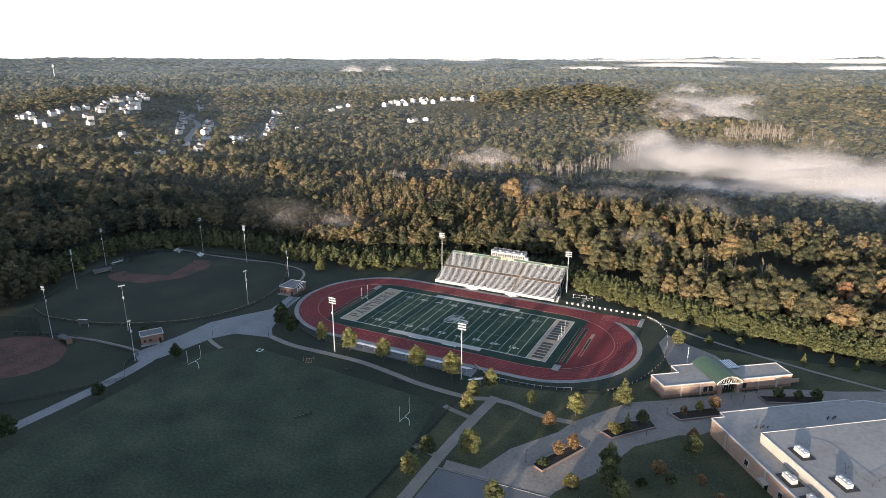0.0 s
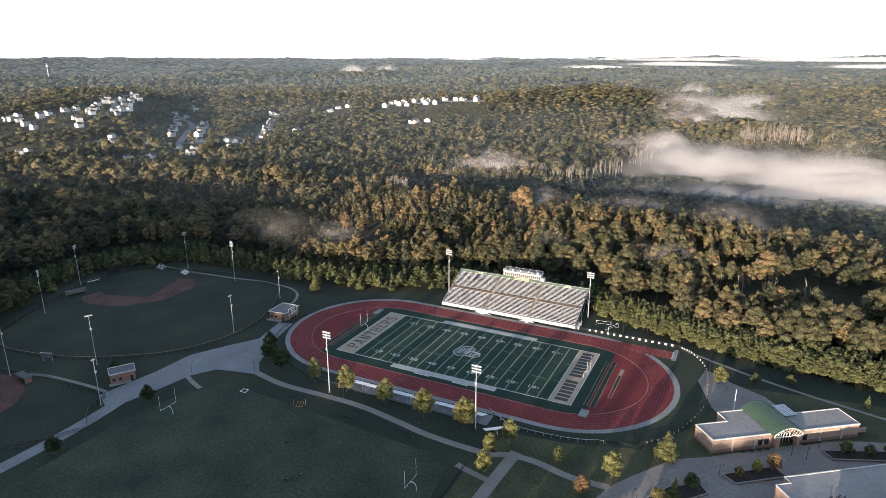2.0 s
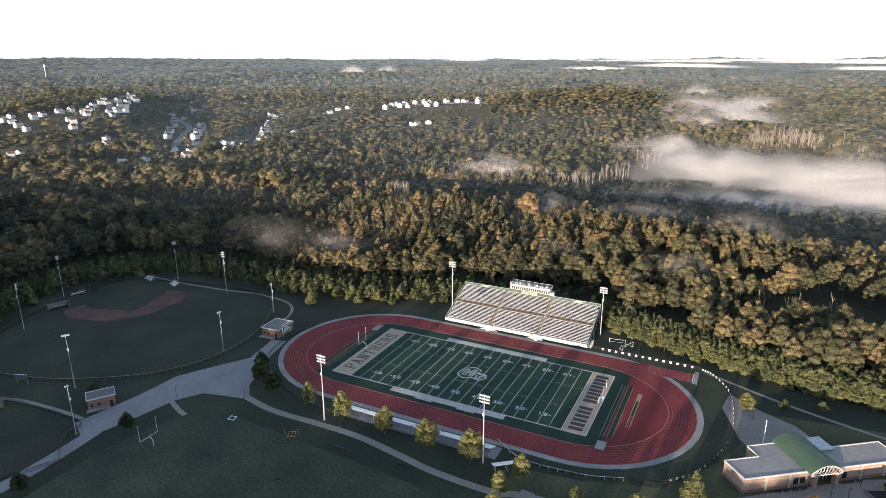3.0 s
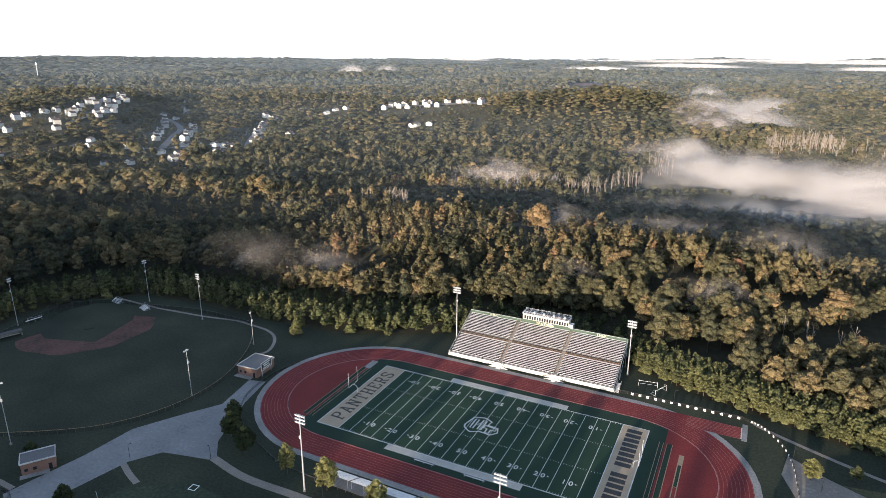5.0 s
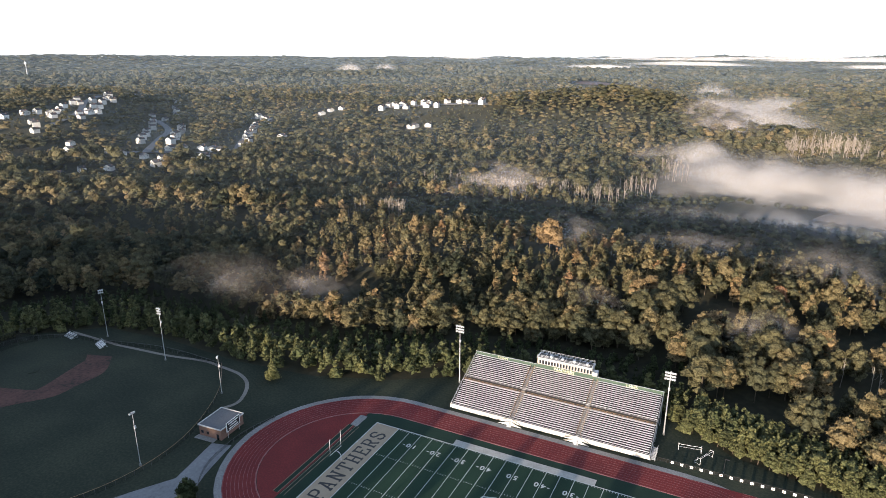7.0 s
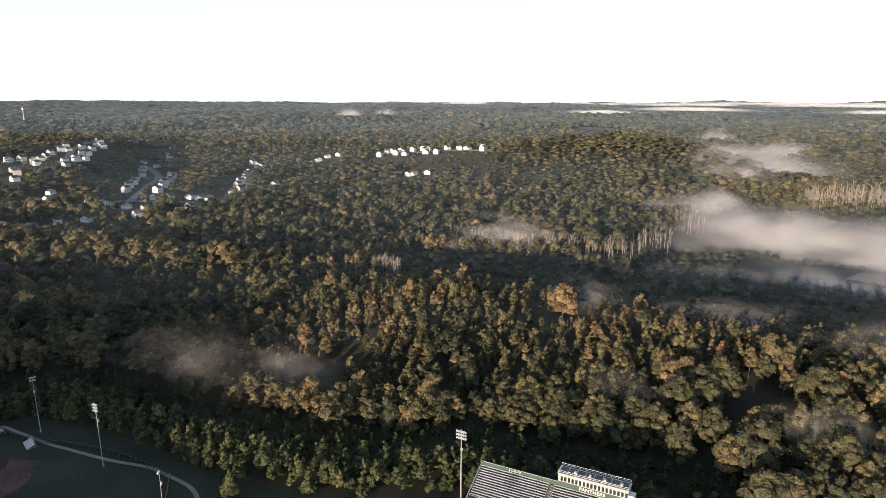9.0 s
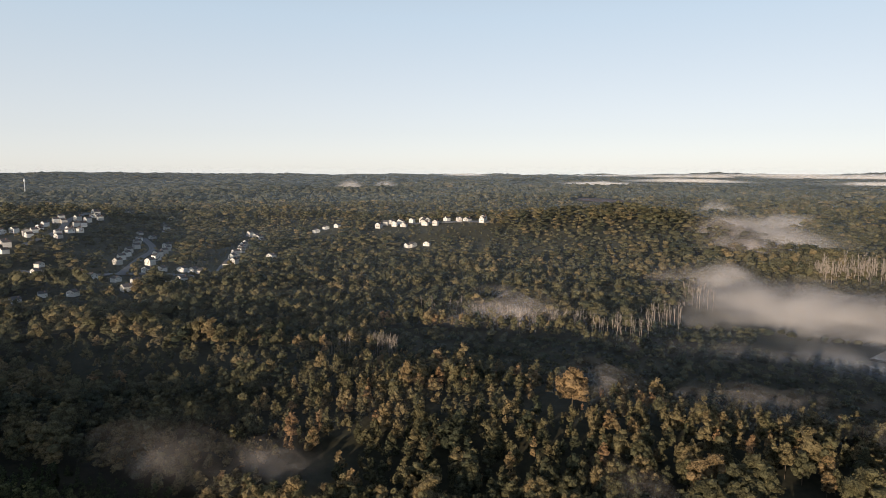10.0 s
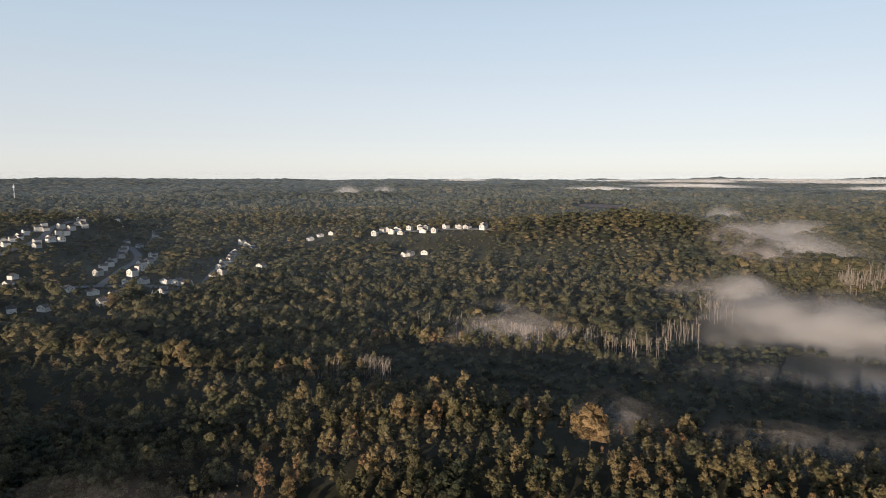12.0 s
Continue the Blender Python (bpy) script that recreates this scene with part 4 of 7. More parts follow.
def forest():
    r = np.random.default_rng(32)
    # --- first wood: broad crowns beside the campus and the ball field, slender ones between
    def broad_zone(x, y):
        return ((x > 12) & (y < 168 + 12 * np.sin(x / 19))) | ((x < -205) & (y < 300))

    near_b = [crown(k, s, 190, 0.027, 0.9) for k, s in (("broad", 1), ("broad", 2), ("round", 3), ("broad", 4), ("puff", 5), ("broad", 7))]
    near_s = [crown(k, s, 110, 0.031, 0.9, lobes=10) for k, s in (("puff", 2), ("tall", 3), ("tall", 4), ("round", 6), ("tall", 8), ("puff", 9), ("cone", 10))]
    xb, yb = scatter(8.3, 0, 520, 31)
    xs, ys = scatter(6.1, 0, 520, 35)
    kb, ks = broad_zone(xb, yb), ~broad_zone(xs, ys)
    x, y = np.concatenate([xb[kb], xs[ks]]), np.concatenate([yb[kb], ys[ks]])
    big = np.concatenate([np.ones(kb.sum(), bool), np.zeros(ks.sum(), bool)])
    ed = edge_distance(x, y)
    stand = (np.abs(x + 110) < 110) & (np.abs(y - 400) < 14) & (r.random(len(x)) < 0.6)
    glade = waves(x, y, 1 / 13, 27) + 0.5 * waves(x, y, 1 / 7, 28)
    k = ~swamp(x, y) & ~stand & ~((ed < 40) & (x < 45) & (y > -60)) & ~((ed < 17) & (x >= 45)) & ~(big & (x > 0) & (glade < -0.16)) & ~(~big & (glade < -0.48))
    x, y, big, ed = x[k], y[k], big[k], ed[k]
    h = np.where(big, r.uniform(13, 18.5, len(x)), r.uniform(8.5, 14, len(x))) + 2.4 * waves(x, y, 1 / 9, 23) + 3.5 * waves(x, y, 1 / 30, 24)
    h = h + np.where(r.random(len(x)) < 0.07, 5.0, 0)
    h = np.maximum(h, 6) * plot_factor(x, y) * np.where(valley(x, y), 0.55, 1.0) * np.where((np.abs(x + 50) < 15) & (y > 193) & (y < 262), 0.5, 1.0)
    wide = np.where(big, r.uniform(0.75, 1.12, len(x)), r.uniform(0.68, 1.0, len(x)) + np.where(ed < 72, 0.22, 0))
    t = np.clip(tints(x, y, 33) - np.where(ed < 120, 0.03, 0) - np.where(big, 0.08, 0), 0, 1)
    solo_rank = np.argsort(np.hypot((x - 60) * 0.8, y - 90))
    solo, rest = solo_rank[:240], solo_rank[240:]
    kinds = (("broad", 0.2, "dark green"), ("puff", 0.42, "olive green"), ("broad", 0.3, "dark green round-topped"), ("round", 0.55, "olive"), ("broad", 0.62, "yellowing"), ("puff", 0.12, "deep green"), ("broad", 0.5, "fading olive round-topped"), ("broad", 0.86, "rust and gold"))
    protos = [tree_thing("tree", kind, 60 + j, 330, 0.024, LEAF, tn, look_ + " woodland tree at the edge of the wood", "tree", "trees at the wood's edge") for j, (kind, tn, look_) in enumerate(kinds)]
    tn = np.array([k_[1] for k_ in kinds])
    used = set()
    for i in solo:
        p = int(np.argmin(np.abs(tn - t[i] + r.normal(size=8) * 0.16)))
        m = Matrix.LocRotScale((x[i], y[i], float(land(x[i], y[i]))), Euler((0, 0, r.uniform(0, 6.28))), (h[i] * wide[i], h[i] * wide[i], h[i]))
        if p in used:
            copy_thing(protos[p], m).matrix_basis = m
        else:
            protos[p].matrix_basis = m
            used.add(p)
    second = [crown(k, s, 60, 0.040, 0.95, lobes=7) for k, s in (("broad", 1), ("puff", 2), ("round", 3), ("broad", 4), ("puff", 8))]
    close = np.hypot(x[rest] - 30, y[rest] + 90) < 370
    for nm, protos_, sel, label in (("broad_wood", near_b, close & big[rest], "mixed autumn wood of broad olive and gold trees"), ("slender_wood", near_s, close & ~big[rest], "mixed autumn wood of slender dark green, olive and gold trees"), ("wood_behind_wet_ground", second, ~close, "mixed autumn wood beyond the wet ground")):
        q = rest[sel]
        mass(nm, protos_, x[q], y[q], h[q], wide[q], t[q], LEAF, label)
    # --- scrub on the wet ground
    x, y = scatter(6.5, 0, 560, 41)
    k = swamp(x, y) & ~((x > 30) & (x < 228) & (y > 404) & (y < 460))
    x, y = x[k], y[k]
    mass("scrub", [crown("shrub", s, 12, 0.13, lobes=2) for s in (51, 52, 53)], x, y, r.uniform(2.0, 5.5, len(x)), r.uniform(0.9, 1.5, len(x)), np.clip(r.normal(0.10, 0.09, len(x)), 0, 1), LEAF, "low dark scrub on wet ground")
    # --- young growth along the fields' edge, low farther in, shade put into its tint
    x, y = scatter(3.9, 0, 400, 36)
    ed = edge_distance(x, y)
    k = (ed < 40) & (x < 45) & (y > -60)
    x, y, ed = x[k], y[k], ed[k]
    h = np.where(ed < 20, r.uniform(5, 10.5, len(x)), r.uniform(3, 6.5, len(x)))
    mass("young_trees", [crown(kd, s, 34, 0.05, lobes=8) for kd, s in (("cone", 81), ("tall", 82), ("tall", 83), ("puff", 84))], x, y, h, r.uniform(0.8, 1.2, len(x)), np.where(ed < 20, np.clip(r.normal(0.32, 0.12, len(x)), 0, 1), 0.10), PARK_LEAF, "young pointed olive-green trees along the edge of the fields")
    # --- the woods behind
    mid = [crown(k, s, 42, 0.046, 0.98, lobes=5) for k, s in (("broad", 11), ("round", 12), ("broad", 13), ("puff", 14), ("broad", 18))]
    coarse = [crown(k, s, 18, 0.062, 1.0, lobes=3) for k, s in (("broad", 15), ("round", 16), ("broad", 17), ("broad", 19))]
    rough = [crown(k, s, 7, 0.10, 1.05, lobes=2) for k, s in (("broad", 25), ("round", 26), ("broad", 27))]
    for nm, pr, step, r0, r1, sd in (("woods_beyond", mid, 9.6, 520, 820, 43), ("wooded_hills", coarse, 11.5, 820, 1300, 53), ("wooded_ridges", rough, 16.5, 1300, 2000, 63)):
        x, y = scatter(step, r0, r1, sd)
        dry = ~swamp(x, y)
        x, y = x[dry], y[dry]
        h = np.maximum(r.uniform(10, 18.5, len(x)) + 4.5 * waves(x, y, 1 / 11, 25) + 5 * waves(x, y, 1 / 60, 26), 6) * plot_factor(x, y) * (1.05 if r0 > 1200 else 0.86 if r0 > 800 else 1.0)
        mass(nm, pr, x, y, h, r.uniform(0.75, 1.4, len(x)) * (1.25 if r0 > 800 else 1.0), tints(x, y, sd + 1) * 0.7, LEAF, "mixed woods on the hills beyond the wet ground")
    # --- far canopy to the horizon
    iv, jf = ICO1
    lump = []
    for s in range(4):
        q = np.random.default_rng(70 + s)
        v = iv * (1 + 0.25 * q.normal(size=(len(iv), 1))) * (0.62, 0.62, 0.45) + (0, 0, 0.55)
        keep = v[jf].mean(1)[:, 2] > 0.36
        f = jf[keep]
        lump.append((v, np.concatenate([f, f[:, :1]], 1)))
    x, y = scatter(20, 2000, 2800, 45)
    mass("far_woods", lump, x, y, r.uniform(14, 22, len(x)), r.uniform(0.9, 1.25, len(x)), tints(x, y, 46) * 0.9, LEAF_FAR, "distant wooded hills")
    x, y = scatter(34, 2800, 4600, 47)
    mass("farthest_woods", lump, x, y, r.uniform(9, 15, len(x)), r.uniform(2.3, 3.2, len(x)), tints(x, y, 48) * 0.8, LEAF_FAR, "wooded hills along the horizon")
    # --- unseen wood added behind the camera; its height profile shapes shade on the fields
    profile = ([-87, -75, -70, -49, -43, -2, 7, 16, 18.5, 24.5, 26.5, 31.5, 33, 37.5, 39, 42, 60, 70], [48, 47.5, 39.5, 40, 46.5, 45.5, 40, 35, 48.5, 48.5, 33, 33, 49, 49, 30, 28, 29, 42])
    xs = np.concatenate([np.arange(-620, -90, 9.0), np.arange(-90, 75, 3.6), np.arange(75, 520, 9.0)])
    for nm, protos_, inner in (("shade_wood", second, False), ("slim_shade_wood", [crown("tall", s_, 30, 0.05, 1.0) for s_ in (31, 32, 33)], True)):
        q = xs[(np.abs(xs + 8) < 82) == inner]
        X = np.concatenate([q, q + 1.2, q - 1.2]) + r.uniform(-1, 1, 3 * len(q)) * (0.5 if inner else 4)
        Y = np.repeat([-390.0, -402.0, -415.0], len(q)) + r.uniform(-4, 4, len(X))
        H = np.interp(X, *profile) + np.where(X > 60, 3.2, 0.8) * waves(X, Y, 1 / 10, 61) + r.uniform(-0.8, 0.8, len(X))
        mass(nm, protos_, X, Y, H, np.full(len(X), 0.38 if inner else 0.9), np.full(len(X), 0.3), LEAF, "tall unseen wood added to shade the fields")


forest()


# ---------------------------------------------------------------- mist
MIST = mist_material("ground_mist", 0.17, 0.017, 0.22, 0.70, (0.57, 0.55, 0.55))
VEIL = mist_material("thin_mist", 0.036, 0.035, 0.34, 0.66, (0.62, 0.58, 0.57))
# low mist whose blue skylit shade is put into the colour
BLUE = mist_material("shade_blue_mist", 0.035, 0.03, 0.3, 0.6, (0.50, 0.56, 0.66))
ROSY = mist_material("rosy_mist", 0.10, 0.03, 0.25, 0.70, (0.60, 0.55, 0.54))
# blue of the scattered light is put into the haze sheets' colour
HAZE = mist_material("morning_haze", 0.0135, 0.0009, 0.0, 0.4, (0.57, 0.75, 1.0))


def mist_bank(cx, cy, rx, ry, h, turn, shells, mat, seed, z0=0.0, label="white ground mist drifting over the trees"):
    """Soft nested shells: the thicker the bank, the more of them a view passes."""
    V, Q, T, off = [], [], [], 0
    r = np.random.default_rng(seed)
    ru, ra = np.linspace(0, 1, 8), np.linspace(0, 2 * np.pi, 21)[:-1]
    U, A = np.meshgrid(ru, ra, indexing="ij")
    c, s = math.cos(radians(turn)), math.sin(radians(turn))
    shells = int(shells * 2.6)
    for i in range(shells):
        k = 1 - 0.72 * i / shells
        lob = 1 + 0.20 * np.sin(3 * A + r.uniform(0, 6)) + 0.13 * np.sin(5 * A + r.uniform(0, 6)) + 0.08 * np.sin(8 * A + r.uniform(0, 6))
        lx, ly = U * rx * k * lob * np.cos(A), U * ry * k * lob * np.sin(A)
        X, Y = cx + lx * c - ly * s + r.normal() * rx * 0.08, cy + lx * s + ly * c + r.normal() * ry * 0.08
        top = np.clip(1 - U ** 2.2, 0, 1)
        Z = z0 + np.minimum(land(X, Y), z0 + 999) * 0 + float(land(cx, cy)) + h * (0.10 + 0.90 * k) * top * (1 + 0.42 * waves(X, Y, 1 / (0.10 * rx + 4), seed * 40 + i))
        V.append(np.stack([X, Y, Z], -1).reshape(-1, 3))
        n, m = U.shape
        a, b = np.meshgrid(np.arange(n - 1), np.arange(m), indexing="ij")
        Q.append(np.stack([a * m + b, (a + 1) * m + b, (a + 1) * m + (b + 1) % m, a * m + (b + 1) % m], -1).reshape(-1, 4) + off)
        T.append(((0.25 + 0.75 * (i + 1) / shells) * (1 - ((a + 0.5) / (n - 1)) ** 3)).ravel())
        off += n * m
    me = raw_mesh("mist", np.concatenate(V), np.concatenate(Q), mat, np.concatenate(T), True, "thick")
    return tagged(new("mist", me), label, "mist", kind="stuff")


for b in ((62, 530, 96, 62, 34, -30, 10, MIST, 1), (165, 485, 125, 74, 40, -6, 10, MIST, 2), (300, 450, 140, 80, 42, -8, 10, MIST, 3), (110, 470, 66, 30, 16, -14, 7, MIST, 26), (2, 615, 56, 42, 32, -40, 8, MIST, 27), (215, 432, 110, 36, 24, -6, 8, MIST, 41), (12, 780, 70, 60, 36, -60, 8, ROSY, 28), (60, 392, 170, 44, 10, 6, 4, VEIL, 29), (120, 392, 110, 34, 12, 0, 8, BLUE, 42), (230, 410, 110, 40, 16, 0, 8, BLUE, 43), (-190, 485, 60, 20, 20, 20, 6, VEIL, 30), (-120, 472, 40, 16, 18, 10, 5, VEIL, 38), (-5, 480, 60, 36, 20, 10, 7, VEIL, 4), (10, 550, 76, 40, 30, 12, 8, VEIL, 5), (70, 600, 90, 34, 26, 0, 6, VEIL, 25),
          (120, 420, 140, 34, 12, 5, 6, VEIL, 6), (-150, 405, 64, 28, 26, 8, 6, ROSY, 7), (-190, 378, 34, 16, 12, 0, 6, VEIL, 8), (-182, 84, 50, 30, 28, 20, 3, VEIL, 9, 3), (-150, 110, 34, 20, 18, 10, 4, VEIL, 10),
          (-42, 238, 34, 18, 16, 0, 4, VEIL, 11, 4), (20, 240, 44, 18, 16, 6, 4, VEIL, 12, 4), (62, 244, 44, 18, 16, 0, 4, VEIL, 13, 4), (100, 220, 40, 26, 22, 0, 5, VEIL, 24, 5), (-6, 142, 26, 15, 19, 0, 2, VEIL, 14), (70, 138, 26, 16, 20, 0, 5, VEIL, 15),
          (50, 870, 96, 50, 32, 10, 8, MIST, 16), (80, 1330, 95, 50, 36, 10, 8, MIST, 17), (-20, 860, 60, 40, 34, 20, 7, ROSY, 18), (-60, 1600, 60, 40, 40, 0, 7, MIST, 19), (520, 1480, 60, 40, 40, 0, 7, MIST, 20), (-1480, 2100, 90, 50, 46, 0, 7, MIST, 21), (-1390, 2230, 70, 40, 36, 0, 7, MIST, 22)):
    mist_bank(*b)
for b in ((92, 526, 190, 62, 30, -28, 11, MIST, 44), (240, 462, 110, 50, 30, -20, 9, MIST, 45), (-40, 615, 60, 44, 26, -50, 6, ROSY, 46), (40, 1150, 90, 120, 26, 0, 8, MIST, 47), (5, 1010, 95, 55, 36, -12, 12, MIST, 48)):
    mist_bank(*b)


def far_fog(cx, cy, rx, ry, z, seed):
    mist_bank(cx, cy, rx * 1.25, ry, 16, 0, 7, FOG, seed, z, "bright fog lying in a distant valley")


FOG = mist_material("valley_fog", 0.42, 0.004, 0.30, 0.5, (0.75, 0.74, 0.74))
for q in ((-620, 2900, 190, 50, 12, 31), (-250, 3650, 420, 50, 14, 32), (450, 3600, 420, 50, 16, 33), (250, 4120, 900, 60, 12, 34), (-900, 4150, 260, 40, 5, 35), (900, 3800, 500, 60, 16, 36), (-1800, 3900, 160, 40, 12, 37), (-250, 3050, 240, 40, 12, 39), (500, 3150, 200, 40, 12, 40)):
    far_fog(*q)


def haze():
    """Morning haze over the valleys imitated by faint sheets, one behind another, thicker with distance."""
    V, Q, T, off = [], [], [], 0
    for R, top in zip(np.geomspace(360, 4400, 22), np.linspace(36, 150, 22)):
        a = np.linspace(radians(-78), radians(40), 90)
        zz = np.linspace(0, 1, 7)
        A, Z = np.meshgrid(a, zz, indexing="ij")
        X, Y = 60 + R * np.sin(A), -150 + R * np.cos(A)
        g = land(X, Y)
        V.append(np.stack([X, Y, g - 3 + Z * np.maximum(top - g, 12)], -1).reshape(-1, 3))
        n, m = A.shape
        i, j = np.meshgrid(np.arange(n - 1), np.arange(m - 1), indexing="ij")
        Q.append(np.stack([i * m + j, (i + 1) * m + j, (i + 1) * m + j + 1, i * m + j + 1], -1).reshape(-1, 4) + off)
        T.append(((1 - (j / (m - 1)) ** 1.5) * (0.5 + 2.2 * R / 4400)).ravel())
        off += n * m
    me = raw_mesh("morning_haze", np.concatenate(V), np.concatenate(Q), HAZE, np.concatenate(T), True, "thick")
    return tagged(new("morning_haze", me), "faint bluish sheets standing in for morning haze over the wooded valleys", "haze", kind="stuff")


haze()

# grey metal with shade put into its base colour
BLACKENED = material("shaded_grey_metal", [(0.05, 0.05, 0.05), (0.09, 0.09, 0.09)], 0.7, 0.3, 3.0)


# ---------------------------------------------------------------- grandstand
def grandstand():
    X0, X1, Y0 = -35.2, 37.8, 45.2
    g = thing("grandstand", pose(0, 0, 0), "long aluminium grandstand with white front panels and rows of benches", "grandstand")
    tread, rise, rows = 0.80, 0.375, 28
    aisles = (-11.0, 13.4)
    secs = [(X0 + 0.6, aisles[0] - 0.8), (aisles[0] + 0.8, aisles[1] - 0.8), (aisles[1] + 0.8, X1 - 0.6)]
    protos = {}
    for k in range(rows):
        if k in (13, 14):
            continue
        y, z = Y0 + 1.3 + k * tread, 1.95 + k * rise
        for i, (a, b) in enumerate(secs):
            m = Matrix.Translation((0, y, z))
            if i not in protos:
                s = part("bench", box(a, b, -0.20, 0.20, 0.38, 0.46, bevel=0.015), ALUMINIUM, g, "pale aluminium bench plank")
                # the footboards' dark colour holds the shade below the planks
                f = part("footboard", box(a, b, -0.60, -0.26, -0.05, 0.0), BLACKENED, g, "footboard darkened in colour for shade")
                s.matrix_basis = f.matrix_basis = m
                protos[i] = (s, f)
            else:
                share("bench", protos[i][0], m, g, "pale aluminium bench plank")
                share("footboard", protos[i][1], m, g, "footboard darkened in colour for shade")
    # understructure: one sloping deck, black colour standing for shade; frames and braces
    own = bmesh.new()
    prof = [(Y0, 0.9), (Y0 + 1.0, 1.55), (Y0 + 1 + rows * tread, 1.55 + rows * rise), (Y0 + 1 + rows * tread, 1.3 + rows * rise), (Y0 + 0.2, 0.7)]
    lo, hi = [own.verts.new((X0 + 0.3, y, z)) for y, z in prof], [own.verts.new((X1 - 0.3, y, z)) for y, z in prof]
    own.faces.new(lo)
    own.faces.new(hi[::-1])
    for i in range(5):
        j = (i + 1) % 5
        own.faces.new((lo[i], hi[i], hi[j], lo[j]))
    bmesh.ops.recalc_face_normals(own, faces=own.faces[:])
    part("deck", own, BLACK, g, "deck under the benches, coloured black for shade")
    yb, zb = Y0 + 1 + rows * tread, 1.5 + rows * rise
    for a in np.linspace(X0 + 0.3, X1 - 0.3, 9):
        bm = tube([(a, yb, 0), (a, yb, zb)], 0.13)
        tube([(a, Y0 + 12, 0), (a, Y0 + 12, 1.3 + 11 * rise * 1.25)], 0.13, bm=bm)
        tube([(a, Y0 + 1, 0), (a, Y0 + 12, 4.6)], 0.08, bm=bm)
        tube([(a, Y0 + 12, 0), (a, yb, zb - 1)], 0.08, bm=bm)
        part("support_frame", bm, STEEL, g, "galvanised steel support frame")
    # front walkway and panels
    part("front_walk", box(X0, X1, Y0 - 0.3, Y0 + 1.1, 1.45, 1.55), STEEL, g, "grey front walkway")
    n = 14
    w = (X1 - X0) / n
    pan = None
    for k in range(n):
        m = Matrix.Translation((X0 + k * w, 0, 0))
        if pan is None:
            pan = part("front_panel", box(0.06, w - 0.06, Y0 - 0.42, Y0 - 0.32, 0.7, 2.3), PANEL, g, "weathered white front panel")
            pan.matrix_basis = m
        else:
            share("front_panel", pan, m, g, "weathered white front panel")
    rail = tube([(X0, Y0 - 0.36, 2.75), (X1, Y0 - 0.36, 2.75)], 0.05)
    part("front_rail", rail, STEEL, g)
    # stairs down to the track
    for a in aisles:
        step = part("front_step", box(a - 0.9, a + 0.9, Y0 - 0.8, Y0 - 0.45, 1.25, 1.42), STEEL, g, "steel step down to the track")
        for i in range(1, 6):
            share("front_step", step, Matrix.Translation((0, -0.3 * i, -0.22 * i)), g, "steel step down to the track")
        for s in (-1, 1):
            own = bmesh.new()
            vs = [own.verts.new((a + s * 0.6 + s * q, Y0 - 1.2, z)) for q, z in ((0, 1.5), (4.0, 0.2), (0, 0.2))]
            own.faces.new(vs)
            ex = bmesh.ops.extrude_face_region(own, geom=own.faces[:])
            bmesh.ops.translate(own, verts=[v for v in ex["geom"] if isinstance(v, bmesh.types.BMVert)], vec=(0, -0.08, 0))
            bmesh.ops.recalc_face_normals(own, faces=own.faces[:])
            part("ramp_panel", own, PANEL, g, "white triangular ramp panel")
            part("ramp_rail", tube([(a + s * 0.6, Y0 - 1.35, 3.1), (a + s * 5.2, Y0 - 1.35, 1.1), (a + s * 5.2, Y0 - 1.35, 0.1)], 0.10), BLACK, g, "dark ramp handrail")
    # aisles: steps and yellow-brown rails, and the cross walk
    for a in aisles:
        step = part("aisle_step", box(a - 0.7, a + 0.7, Y0 + 1.0, Y0 + 1.75, 1.6, 1.9), CONCRETE, g, "grey aisle step")
        for k in range(1, rows):
            share("aisle_step", step, Matrix.Translation((0, k * tread, k * rise)), g, "grey aisle step")
        for s in (-0.75, 0.75):
            bm = tube([(a + s, Y0 + 1.2, 2.9), (a + s, Y0 + 1.2 + 11.5 * tread, 2.9 + 11.5 * rise)], 0.07)
            tube([(a + s, Y0 + 1.2 + 15 * tread, 2.9 + 15 * rise), (a + s, yb - 0.4, 2.9 + 27.2 * rise)], 0.07, bm=bm)
            for k in range(0, 28, 3):
                if k not in (12,):
                    tube([(a + s, Y0 + 1.2 + k * tread, 1.9 + k * rise), (a + s, Y0 + 1.2 + k * tread, 2.9 + k * rise)], 0.04, bm=bm)
            part("aisle_rail", bm, YELLOW, g, "brownish aisle handrail")
    yc, zc = Y0 + 1.0 + 13 * tread, 1.75 + 13 * rise
    part("cross_walk", box(X0 + 0.4, X1 - 0.4, yc, yc + 2 * tread, zc - 0.05, zc + 0.05), STEEL, g, "grey cross walk between the tiers")
    for dy, dz in ((0.0, 0.0), (1.65, 0.45)):
        bm = bmesh.new()
        for h in (0.55, 1.0):
            tube([(X0 + 0.5, yc + dy, zc + dz + h), (X1 - 0.5, yc + dy, zc + dz + h)], 0.045, bm=bm)
        for a in np.arange(X0 + 0.5, X1, 1.6):
            tube([(a, yc + dy, zc + dz), (a, yc + dy, zc + dz + 1.0)], 0.03, sides=4, bm=bm)
        part("cross_rail", bm, YELLOW if dy == 0 else STEEL, g, "brownish steel rail along the cross walk")
    for a in (X0 + 0.2, X1 - 0.2):
        bm = bmesh.new()
        for h in (0.6, 1.15):
            tube([(a, Y0, 1.6 + h), (a, yb, zb + h)], 0.055, bm=bm)
        for k in np.linspace(0, 1, 16):
            tube([(a, Y0 + k * (yb - Y0), 1.6 + k * (zb - 1.6)), (a, Y0 + k * (yb - Y0), 2.75 + k * (zb - 1.6))], 0.045, sides=4, bm=bm)
        part("side_rail", bm, STEEL, g, "steel side rail")
